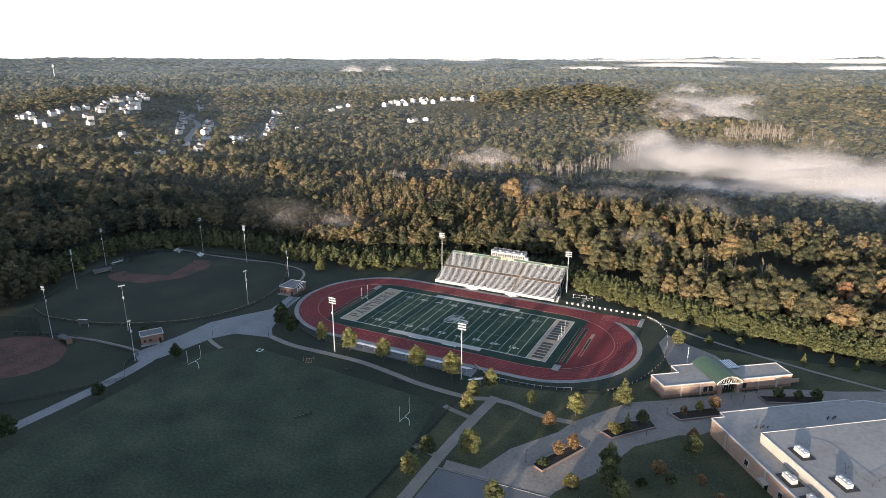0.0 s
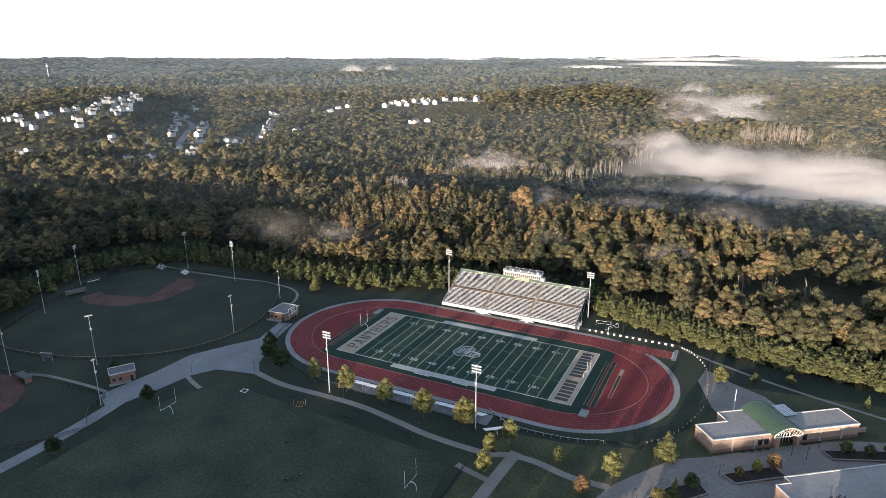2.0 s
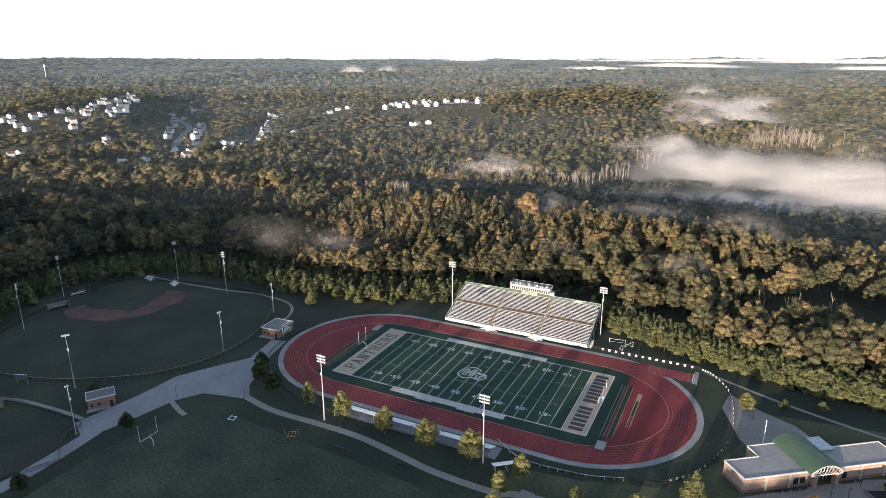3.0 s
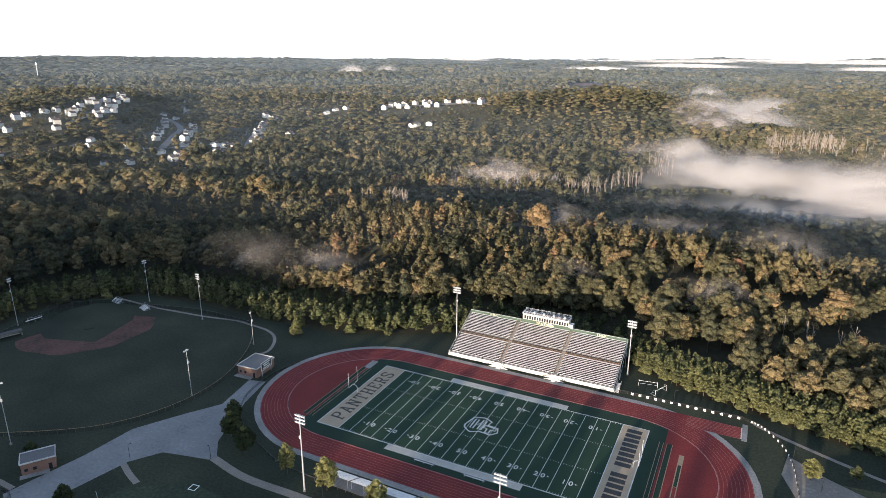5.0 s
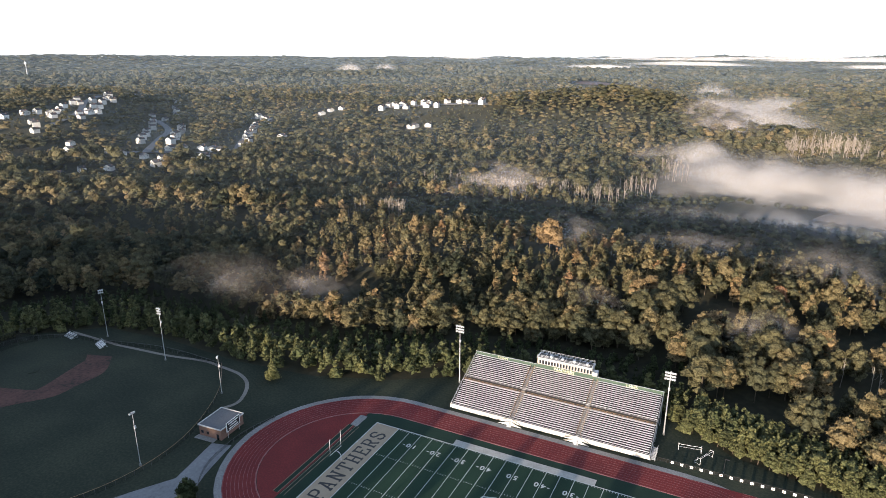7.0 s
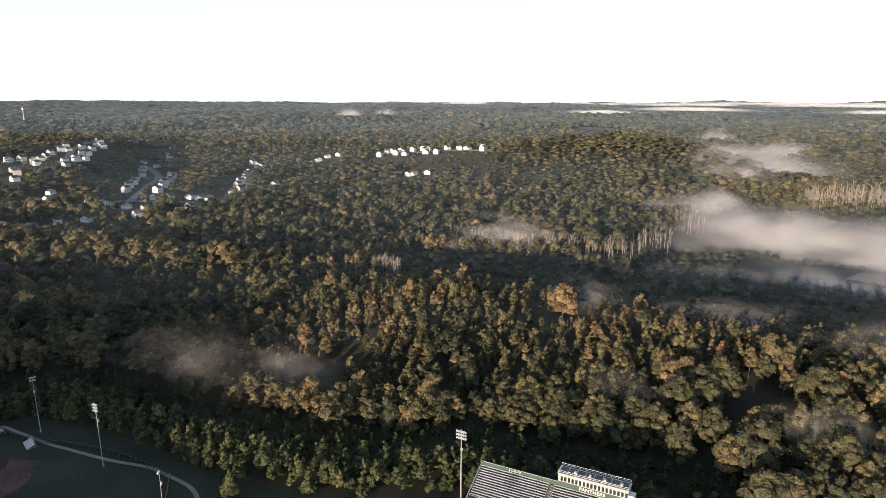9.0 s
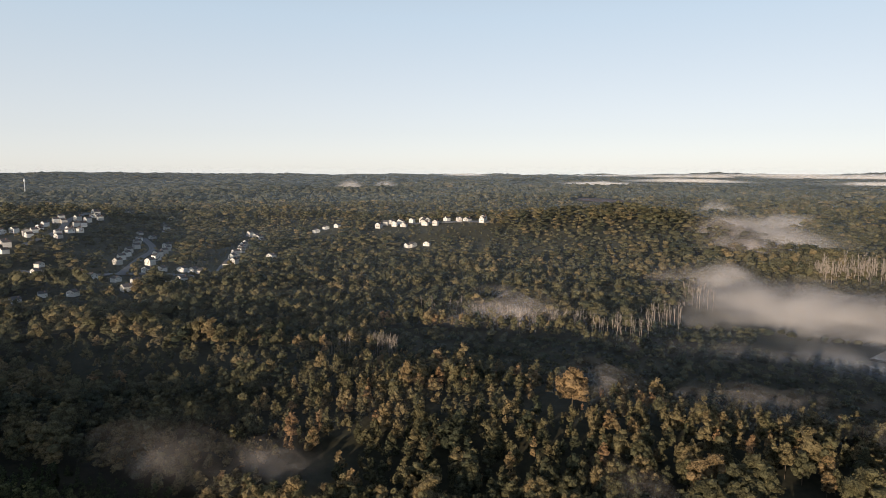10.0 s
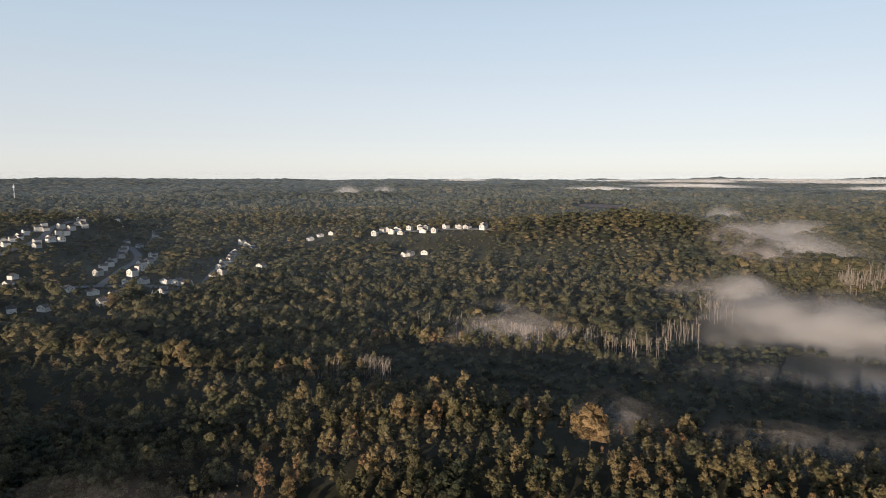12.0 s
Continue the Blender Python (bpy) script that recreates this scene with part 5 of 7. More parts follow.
    bm = bmesh.new()
    for i in range(9):
        box(X1 + 0.1, X1 + 1.5, Y0 + 1 + i * 0.55, Y0 + 1.5 + i * 0.55, 0.15 + 0.2 * i, 0.25 + 0.2 * i, bm)
    for x in (X1 + 0.15, X1 + 1.5):
        for y in (Y0 + 0.6, Y0 + 3.3, Y0 + 6):
            tube([(x, y, 0), (x, y, 3.0)], 0.05, bm=bm)
        tube([(x, Y0 + 0.6, 1.3), (x, Y0 + 6, 3.0)], 0.05, bm=bm)
    part("side_stair", bm, STEEL, g, "open steel side stair")
    # back wall panels with the lettering
    n = 18
    w = (X1 - X0) / n
    pan = None
    for k in range(n):
        m = Matrix.Translation((X0 + k * w, 0, 0))
        if pan is None:
            pan = part("back_panel", box(0.03, w - 0.03, yb + 0.1, yb + 0.2, zb - 0.6, zb + 1.6), GREEN_PANEL, g, "green painted back panel")
            pan.matrix_basis = m
        else:
            share("back_panel", pan, m, g, "green painted back panel")
    part("back_cap", box(X0, X1, yb + 0.06, yb + 0.26, zb + 1.6, zb + 1.68), STEEL, g, "pale cap rail")
    for x in (-23.5, 26.5):
        lettering("back_letters", "LHHS", 1.7, pose(x, yb + 0.06, zb + 0.75, 90), YELLOW_SIGN, g, 0.03, "pale yellow letters", 0.0)
    return g


def press_box():
    p = thing("press_box", pose(1.2, 70.3, 0), "cream press box with windows on top of the grandstand", "press box")
    w, z0, z1 = 10.6, 12.6, 16.6
    part("body", box(-w, w, -1.6, 2.4, z0, z1), CREAM, p)
    part("sign_panel", box(-w, w, -1.75, -1.62, z0 - 0.3, z0 + 1.35), GREEN_PANEL, p, "green sign panel")
    lettering("sign_letters", "PANTHERS", 1.65, pose(0, -1.78, z0 + 0.5, 90), YELLOW_SIGN, p, 0.03, "pale yellow letters", 0.0)
    for k in range(18):
        x = -w + 0.75 + k * (2 * w - 0.5) / 18
        f = part("window", box(x - 0.08, x + 0.92, -1.72, -1.60, z0 + 1.55, z0 + 3.35), CAP, p, "pale framed window")
        part("pane", box(x + 0.04, x + 0.80, -1.76, -1.70, z0 + 1.68, z0 + 3.22), DARK, f, "dark pane")
    part("roof", box(-w - 0.3, w + 0.3, -1.9, 2.7, z1, z1 + 0.18), STEEL, p, "grey roof slab")
    part("roof_deck", box(-w + 0.2, w - 0.2, -1.5, 2.3, z1 + 0.18, z1 + 0.24), BLACKENED, p, "dark roof deck")
    for x in np.linspace(-w + 0.2, w - 0.2, 9):
        part("roof_joist", box(x - 0.09, x + 0.09, -1.5, 2.3, z1 + 0.24, z1 + 0.42), CAP, p, "pale roof joist")
    for y in (-1.8, 2.6):
        bm = bmesh.new()
        for h in (0.5, 1.0):
            tube([(-w, y, z1 + 0.2 + h), (w, y, z1 + 0.2 + h)], 0.06, bm=bm)
        for x in np.linspace(-w, w, 12):
            tube([(x, y, z1 + 0.2), (x, y, z1 + 1.2)], 0.05, sides=4, bm=bm)
        part("roof_rail", bm, STEEL, p)
    for x in (-6, -1.5, 3, 8):
        part("camera_hutch", box(x, x + 0.8, -0.6, 0.3, z1 + 0.24, z1 + 1.1, bevel=0.05), STEEL, p)
    part("side_porch", box(w, w + 1.9, -1.2, 1.2, z0 - 0.4, z0 + 2.4), STEEL, p, "grey side porch")
    for x in np.linspace(-w + 0.3, w - 0.3, 6):
        part("post", tube([(x, 2.2, 0), (x, 2.2, z0)], 0.15), STEEL, p)
    return p


YELLOW_SIGN = material("pale_yellow_paint", [(0.70, 0.66, 0.42), (0.80, 0.76, 0.52)], 0.6, 0.4, 3.0)
grandstand()
press_box()


def low_bleacher(x0, x1, y, rows, label):
    b = thing("bleacher", pose(x0, y, 0), label, "bleacher", "low bleachers on the near side")
    L = x1 - x0
    first = None
    for k in range(rows):
        m = Matrix.Translation((0, -k * 0.72, k * 0.32))
        if first is None:
            first = part("plank", box(0, L, -0.14, 0.14, 0.42, 0.47), ALUMINIUM, b), part("footboard", box(0, L, 0.2, 0.5, 0.12, 0.16), ALUMINIUM, b)
        else:
            share("plank", first[0], m, b)
            share("footboard", first[1], m, b)
    for x in np.linspace(0.3, L - 0.3, max(3, int(L / 3))):
        bm = tube([(x, 0.3, 0.0), (x, 0.3, 0.4)], 0.04, sides=4)
        tube([(x, 0.3, 0.05), (x, -rows * 0.72, 0.05)], 0.04, sides=4, bm=bm)
        tube([(x, -rows * 0.72 + 0.5, 0), (x, -rows * 0.72 + 0.5, rows * 0.32 + 1.1)], 0.04, sides=4, bm=bm)
        tube([(x, 0.2, 0.3), (x, -rows * 0.72 + 0.6, rows * 0.32 + 0.05)], 0.04, sides=4, bm=bm)
        part("frame", bm, STEEL, b)
    part("back_rail", tube([(0, -rows * 0.72 + 0.5, rows * 0.32 + 1.1), (L, -rows * 0.72 + 0.5, rows * 0.32 + 1.1)], 0.04, sides=4), STEEL, b)
    return b


for i in range(6):
    low_bleacher(-33 + i * 10.4, -33 + i * 10.4 + 9.6, -44.9, 8, "low aluminium bleacher behind the track fence")
t = low_bleacher(30.0, 38.5, -50.5, 6, "loose aluminium bleacher parked behind the track")
t.matrix_basis = pose(31, -54.5, 0, 0, 0, 38)


# ---------------------------------------------------------------- masts
def light_pole(name, x, y, h, rows, lamps, label, group, r0=0.28):
    p = thing(name, pose(x, y, 0), label, "light pole", group)
    part("pole", tube([(0, 0, 0), (0, 0, h)], r0, r0 * 0.45, 8), STEEL, p)
    part("base", tube([(0, 0, 0), (0, 0, 0.7)], 0.42, 0.42, 8), CONCRETE, p, "concrete base")
    for r in range(rows):
        z = h - 0.5 - r * 1.15
        w = lamps * 0.36
        part("crossarm", box(-w, w, -0.08, 0.08, z - 0.08, z + 0.08), STEEL, p)
        for k in range(lamps):
            xx = -w + 0.3 + k * (2 * w - 0.6) / max(lamps - 1, 1)
            bm = bmesh.new()
            bmesh.ops.create_cone(bm, cap_ends=True, segments=8, radius1=0.40, radius2=0.16, depth=0.55, matrix=pose(xx, 0.3, z - 0.15, -65))
            lamp = part("lamp", bm, LAMPGLASS, p, "pale floodlight head")
    part("ballast_box", box(-0.35, 0.35, -0.5, -0.15, h * 0.70, h * 0.70 + 1.0, bevel=0.04), LAMPGLASS, p, "pale control box")
    return p


def turn_to(ob, deg):
    ob.matrix_basis = ob.matrix_basis @ pose(0, 0, 0, 0, 0, deg)


for x, y, h, a in ((-34.6, -57.5, 27, 0), (28.3, -55.3, 26, 0), (-40.5, 64.5, 25.6, 180), (39.6, 63.0, 25.0, 180)):
    turn_to(light_pole("stadium_light", x, y, h, 3, 5, "tall steel floodlight mast beside the football field", "stadium floodlights"), a)
for x, y, h, r, n, a in ((-239, -21.5, 25, 2, 3, -70), (-217, -57, 24, 3, 3, -40), (-207.5, 29.5, 24, 2, 3, -110), (-163.5, 24.6, 25, 3, 3, 180), (-110.4, -31.5, 20, 1, 3, 90), (-140, -83.3, 24, 1, 4, 60), (-164.2, -106, 27, 2, 3, 180), (-108.5, -104.6, 20, 1, 2, 90), (-120.7, 14.5, 16.5, 1, 2, 120)):
    turn_to(light_pole("ballpark_light", x, y, h, r, n, "slim steel floodlight mast round the ball fields", "ball field floodlights", 0.14), a)


def goal_post(x, y, face, fork, label):
    """Gooseneck football goal: one curved stem, crossbar, two uprights."""
    g = thing("goal_post", pose(x, y, 0, 0, 0, face), label, "goal post", "goal posts")
    part("stem", tube([(0, -2.0, 0), (0, -2.0, 1.8), (0, -1.6, 2.7), (0, -0.8, 3.05), (0, 0, 3.05)], 0.09, sides=6), WHITE, g)
    part("crossbar", tube([(-fork, 0, 3.05), (fork, 0, 3.05)], 0.06), WHITE, g)
    for s in (-1, 1):
        part("upright", tube([(s * fork, 0, 3.05), (s * fork, 0, 9.2)], 0.05), WHITE, g)
    return g


goal_post(-55.6, 0, 90, 3.0, "white gooseneck goal post at the end of the football field")
goal_post(55.6, 0, -90, 3.0, "white gooseneck goal post at the end of the football field")
goal_post(23.6, -95, 90, 3.6, "white goal post at the end of the practice field")
goal_post(-80, -97, 90, 3.6, "white goal post at the end of the practice field")


def soccer_goal(m):
    g = thing("soccer_goal", m, "white portable soccer goal on the grass beside the stand", "soccer goal", "soccer goals")
    for s in (-3.6, 3.6):
        part("post", tube([(s, 0, 0), (s, 0, 2.4)], 0.055), WHITE, g)
        part("side_frame", tube([(s, 0, 2.4), (s, 1.0, 2.3), (s, 2.2, 0.05), (s, 0, 0.05)], 0.045), WHITE, g)
    part("crossbar", tube([(-3.6, 0, 2.4), (3.6, 0, 2.4)], 0.055), WHITE, g)
    part("ground_bar", tube([(-3.6, 2.2, 0.05), (3.6, 2.2, 0.05)], 0.045), WHITE, g)
    return g


soccer_goal(pose(49, 56.5, 0.02, 0, 0, 8))
soccer_goal(pose(54.5, 53.5, 0.02, 0, 0, 62))


# ---------------------------------------------------------------- fences
FENCE = material("chain_link", [(0.014, 0.014, 0.014), (0.025, 0.025, 0.025)], 0.7, 0.3, 3.0)
_n, _l = FENCE.node_tree.nodes, FENCE.node_tree.links
_t, _m = _n.new("ShaderNodeBsdfTransparent"), _n.new("ShaderNodeMixShader")
_m.inputs["Fac"].default_value = 0.15
_l.new(_t.outputs[0], _m.inputs[1])
_l.new(_n["Principled BSDF"].outputs[0], _m.inputs[2])
_l.new(_m.outputs[0], _n["Material Output"].inputs["Surface"])


def fence(pts, h, label, rail_mat, post_mat, step=3.0, mesh=True, n=5):
    f = thing("fence", pose(0, 0, 0), label, "fence", kind="structure")
    line = smooth_line(pts, n) if n > 1 else [np.array(p, float) for p in pts]
    part("top_rail", tube([(*p, h) for p in line], 0.06, sides=5), rail_mat, f, "thin top rail")
    if mesh:
        part("mesh", ribbon([tuple(p) for p in line], 0.03, 0.03, h, n=1), FENCE, f, "see-through wire mesh")
    acc, last, base = 0.0, line[0], None
    for a, b in zip(line, line[1:]):
        d = np.hypot(*(b - a))
        while acc < d:
            q = a + (b - a) * acc / d
            m = Matrix.Translation((q[0], q[1], 0))
            if base is None:
                base = part("post", tube([(0, 0, 0), (0, 0, h + 0.1)], 0.055, sides=5), post_mat, f)
                base.matrix_basis = m
            else:
                share("post", base, m, f)
            acc += step
        acc -= d
    return f


fence([(-208, -88), (-192, -92), (-179.6, -91.2), (-166, -88.5), (-151, -83.5), (-136, -75), (-121.6, -64), (-112, -50), (-107.6, -34.5), (-108, -18), (-113.3, -1.6), (-123, 16), (-136.8, 30.8)], 1.8, "outfield fence with a yellow top rail", YELLOW, BLACKENED)
fence([(-136.8, 30.8), (-170, 31), (-201, 24), (-222, 20), (-238, 8), (-240, -10), (-236, -26), (-228, -52), (-214, -80), (-208, -88)], 2.0, "dark chain-link fence behind the dugouts", BLACKENED, BLACKENED)
fence([(-98, -118), (-106, -112), (-110, -107), (-112, -100), (-120, -99.5), (-149, -101), (-166, -104), (-185, -112)], 1.8, "chain-link fence round the softball field", BLACKENED, BLACKENED)
fence([(-98, -118), (-108, -135), (-122, -152), (-140, -172)], 1.6, "dark softball outfield fence along the road", BLACK, BLACK)
fence([(84, 47.2), (92, 43), (98.5, 32), (101, 18), (101.5, 0), (98, -16), (92, -30), (84, -39), (72, -43.5)], 1.3, "black track fence hung with small white boards", BLACK, BLACK, 2.4)
fence([(72, -43.5), (60, -47.5), (40, -48.5), (28, -41.6)], 1.2, "pale grey low fence", STEEL, STEEL)
fence([(28, -52.0), (-38, -52.0), (-60, -47), (-78, -38), (-90, -24), (-93, -6), (-90, 10)], 1.2, "low dark track fence", BLACKENED, BLACKENED)
fence([(34, -76), (34, -105), (34, -125), (33, -160)], 1.4, "dark low fence along the practice field", BLACK, BLACK, 3.0, True, 2)
fence([(40, 46.8), (84, 47.2)], 1.3, "black fence hung with white square boards", BLACK, BLACK, 2.9, True, 1)


def board(x, y, z, w, h, face, first=[]):
    b = thing("fence_board", pose(x, y, z, 0, 0, face), "small white board with unreadable marks on the track fence", "sign", "white boards on the fence")
    if not first:
        first.append(part("panel", box(-0.5, 0.5, -0.03, 0.03, 0, 1, bevel=0.01), WHITE, b))
        first.append(part("mark", box(-0.22, 0.22, -0.036, -0.03, 0.25, 0.7), BRICK_DARK, b, "dark unreadable mark"))
    else:
        share("panel", first[0], Matrix.Identity(4), b)
        share("mark", first[1], Matrix.Identity(4), b, "dark unreadable mark")
    for o in b.children:
        o.matrix_basis = Matrix.Diagonal((w, 1, h, 1))
    return b


for k in range(14):
    board(44.6 + k * 2.96, 46.6, 0.3, 0.92, 0.92, 0)
rim = smooth_line([(86.5, 46.5), (92, 43), (98.5, 32), (101, 18), (101.5, 0), (98, -16), (92, -30), (84, -39)], 5)
for k in range(1, len(rim) - 1):
    q = rim[k]
    d = rim[k + 1] - rim[k - 1]
    board(q[0] - 0.1, q[1], 0.35, 0.72, 0.72, math.degrees(math.atan2(d[1], d[0])) + 180)


# ---------------------------------------------------------------- buildings on the campus
def ring_cap(pts, z, w, h, bm=None):
    """A raised rim along the edge of a flat roof."""
    return ribbon(pts + [pts[0]], w, z, z + h, bm, n=1)


def shift(pts, d):
    """The polygon grown by d (for rims and bands)."""
    c = []
    n = len(pts)
    for i in range(n):
        a, b, e = (Vector(pts[i - 1]), Vector(pts[i]), Vector(pts[(i + 1) % n]))
        n1 = Vector(((b - a).y, -(b - a).x)).normalized()
        n2 = Vector(((e - b).y, -(e - b).x)).normalized()
        q = b + (n1 + n2) * d / max(0.3, 1 + n1.dot(n2))
        c.append((q.x, q.y))
    return c


def gate_building():
    g = thing("gate_building", pose(106.2, -33.2, 0, 0, 0, 36.4), "low tan brick gate building with a green vaulted roof", "building")
    # local plan: u along the front, v away from the plaza
    left = [(0, 0), (23.4, 0), (23.4, 15.5), (11.5, 15.5), (11.5, 9.6), (-0.6, 9.6)]
    right = [(32.6, 0), (56.6, 0), (56.6, 10.2), (38.6, 10.2), (38.6, 16.0), (32.6, 16.0)]
    for nm, pl in (("left_wing", left), ("right_wing", right)):
        w = part("wall", prism(pl, 0, 5.0), BRICK, g, "tan brick wall")
        part("plinth", prism(shift(pl, 0.10), 0.0, 1.1), BRICK_DARK, w, "darker brick plinth")
        part("band", prism(shift(pl, 0.05), 3.7, 3.9), CREAM, w, "pale band of masonry")
        part("roof", prism(shift(pl, -0.1), 5.0, 5.12), ROOFING, g, "grey flat roof")
        part("parapet", ring_cap(pl, 4.9, 0.32, 0.5), CAP, g, "white metal parapet cap")
    for u in (7.2, 15.5, 41, 49.5):
        part("pier", box(u, u + 0.7, -0.25, 0.1, 0, 4.95), CREAM, g, "pale pier")
    for u in (17.2, 19.6, 34.5):
        part("opening", box(u, u + 1.7, -0.08, 0.04, 1.15, 3.3), DARK, g, "dark serving opening")
    # vaulted roof over the gateway
    bm = bmesh.new()
    n = 14
    rows = []
    for i in range(n + 1):
        t = i / n
        u = 21.4 + 12.0 * t
        z = 5.2 + 3.6 * math.sin(math.pi * (0.10 + 0.80 * t)) - 1.0
        rows.append([bm.verts.new((u, v, zz)) for v in (-1.8, 16.6) for zz in (z, z + 0.22)])
    for a, b in zip(rows, rows[1:]):
        bm.faces.new((a[1], b[1], b[3], a[3]))
        bm.faces.new((a[0], a[2], b[2], b[0]))
        bm.faces.new((a[0], b[0], b[1], a[1]))
        bm.faces.new((a[2], a[3], b[3], b[2]))
    bm.faces.new((rows[0][0], rows[0][1], rows[0][3], rows[0][2]))
    bm.faces.new((rows[-1][0], rows[-1][2], rows[-1][3], rows[-1][1]))
    bmesh.ops.recalc_face_normals(bm, faces=bm.faces[:])
    v = part("vault", bm, GREEN_METAL, g, "green standing-seam vault")
    for k in range(12):
        bm = tube([(21.4 + 12.0 * t, -1.7 + k * 1.56, 4.45 + 3.6 * math.sin(math.pi * (0.10 + 0.80 * t))) for t in np.linspace(0, 1, 11)], 0.06, sides=4)
        part("seam", bm, GREEN_METAL, v)
    bm = bmesh.new()
    top = [(21.8 + 11.2 * t, -1.75, 4.15 + 3.6 * math.sin(math.pi * (0.10 + 0.80 * t))) for t in np.linspace(0, 1, 11)]
    tube(top, 0.10, sides=5, bm=bm)
    tube([(21.8, -1.75, 4.6), (33.0, -1.75, 4.6)], 0.10, sides=5, bm=bm)
    for a, b in zip(top[:-1], top[1:]):
        tube([(a[0], -1.75, 4.6), b], 0.06, sides=4, bm=bm)
    part("truss", bm, WHITE, g, "white steel truss under the vault")
    for u in (23.9, 31.5):
        part("gate_pier", box(u - 0.6, u + 0.6, -1.6, 0.0, 0, 4.7), BRICK, g, "tan brick gate pier")
    part("gate", box(24.6, 30.9, 2.0, 2.3, 0, 4.0), DARK, g, "dark glazed gate front")
    for u in np.arange(25.2, 30.9, 1.1):
        part("mullion", box(u, u + 0.12, 1.9, 2.0, 0, 4.0), WHITE, g)
    # glazed court roof behind
    part("court_glass", box(32.8, 38.4, 8.5, 15.8, 5.5, 5.65), GLASSROOF, g, "pale glass court roof")
    for u in np.linspace(33, 38.2, 6):
        part("court_bar", box(u - 0.06, u + 0.06, 8.5, 15.8, 5.65, 5.8), WHITE, g)
    part("yard_wall", prism([(56.8, 2), (62, 2), (62, 2.4), (56.8, 2.4)], 0, 1.8), BRICK, g, "low brick yard wall")
    return g


gate_building()


def school():
    s = thing("school", pose(125.0, -52.1, 0, 0, 0, 36.4), "large tan brick school with grey flat roofs on two levels", "building")
    # local plan: u along the plaza side, v towards the parking lot is negative
    low = [(0, 0), (5.0, 0), (5.0, 2.9), (57.3, 2.9), (57.3, 1.2), (62.5, 1.2), (69, -2.5), (69, -80), (0, -80)][::-1]
    up = [(7.4, -16.0), (70, -16.0), (70, -80.2), (7.4, -80.2)][::-1]
    w = part("wall", prism(low, 0, 6.5), BRICK, s, "tan brick wall")
    part("plinth", prism(shift(low, -0.08), 0, 1.2), BRICK_DARK, w, "darker brick plinth")
    part("roof", prism(shift(low, 0.15), 6.5, 6.62), ROOFING, s, "grey flat roof")
    part("parapet", ring_cap(low, 6.4, 0.34, 0.5), CAP, s, "white metal parapet cap")
    part("upper_wall", prism(up, 6.5, 10.0), CREAM, s, "cream upper wall")
    part("upper_roof", prism(shift(up, 0.15), 10.0, 10.12), ROOFING, s, "grey upper flat roof")
    part("upper_parapet", ring_cap(up, 9.9, 0.28, 0.4), CAP, s, "white metal parapet cap")
    for v in (-21.5, -38, -44, -52, -60, -68):
        f = part("window", box(-0.08, 0.05, v, v + 1.9, 1.6, 3.9), WHITE, s, "white framed window")
        part("pane", box(-0.12, -0.06, v + 0.12, v + 0.9, 1.72, 3.78), DARK, f, "dark pane")
        part("pane", box(-0.12, -0.06, v + 1.0, v + 1.78, 1.72, 3.78), DARK, f, "dark pane")
    for v in (-9.5, -30, -48):
        part("pier", box(-0.18, 0.0, v, v + 0.7, 0, 6.4), CREAM, s, "pale pier")
    d = part("door", box(-0.1, 0.06, -31.5, -29.4, 0, 2.4), DARK, s, "dark door")
    part("canopy", box(-2.0, 0.0, -32.2, -28.6, 2.9, 3.15), CREAM, s, "small pale canopy over the door")
    return s


school()


def roof_unit(u, v, z, w, l, h, label="white rooftop air handler on a dark curb"):
    M = pose(125.0, -52.1, 0, 0, 0, 36.4) @ pose(u, v, z)
    a = thing("air_handler", M, label, "air handler", "air handlers on the school roof")
    part("curb", box(-w / 2 - 1.3, w / 2 + 1.5, -l / 2 - 1.2, l / 2 + 1.2, 0, 0.12), BLACK, a, "dark roof curb")
    part("casing", box(-w / 2, w / 2, -l / 2, l / 2, 0.12, h, bevel=0.08), CAP, a)
    for k in range(3):
        bm = bmesh.new()
        bmesh.ops.create_cone(bm, cap_ends=True, segments=12, radius1=0.55, radius2=0.5, depth=0.3, matrix=Matrix.Translation((0, -l / 2 + 0.9 + k * 1.5, h + 0.12)))
        part("fan_hood", bm, STEEL, a)
    for k in range(5):
        part("louvre", box(-w / 2 - 0.05, -w / 2, -l / 2 + 0.4 + k * l / 6, -l / 2 + 0.4 + k * l / 6 + l / 8, 0.5, h - 0.3), STEEL, a)
    part("duct", box(w / 2, w / 2 + 0.9, -0.8, 0.8, 0.12, h * 0.7, bevel=0.05), WHITE, a)
    return a


for u, v, z in ((12.5, -28.5, 10.12), (3.6, -35.5, 6.62), (14.3, -44.0, 10.12), (3.6, -46, 6.62), (26, -58, 10.12)):
    roof_unit(u, v, z, 2.1, 4.6, 1.6)
M = pose(125.0, -52.1, 0, 0, 0, 36.4)
for pts in (([(14.5, -23.5), (21.5, -30), (21.5, -48)]), ([(21.5, -36), (17.5, -41)]), ([(21.5, -46), (40, -40)])):
    r = thing("roof_rail", M @ pose(0, 0, 10.12), "thin grey pipe run on short posts across the roof", "roof rail", "pipe runs on the school roof")
    part("pipe", tube([(*p, 0.8) for p in pts], 0.05, sides=5), BLACKENED, r)
    for a, b in zip(pts, pts[1:]):
        k = max(2, int(math.dist(a, b) / 2.6))
        for i in range(k):
            t = (i + 0.5) / k
            q = (a[0] + (b[0] - a[0]) * t, a[1] + (b[1] - a[1]) * t)
            part("post", tube([(*q, 0), (*q, 0.8)], 0.06, sides=4), BLACK, r)
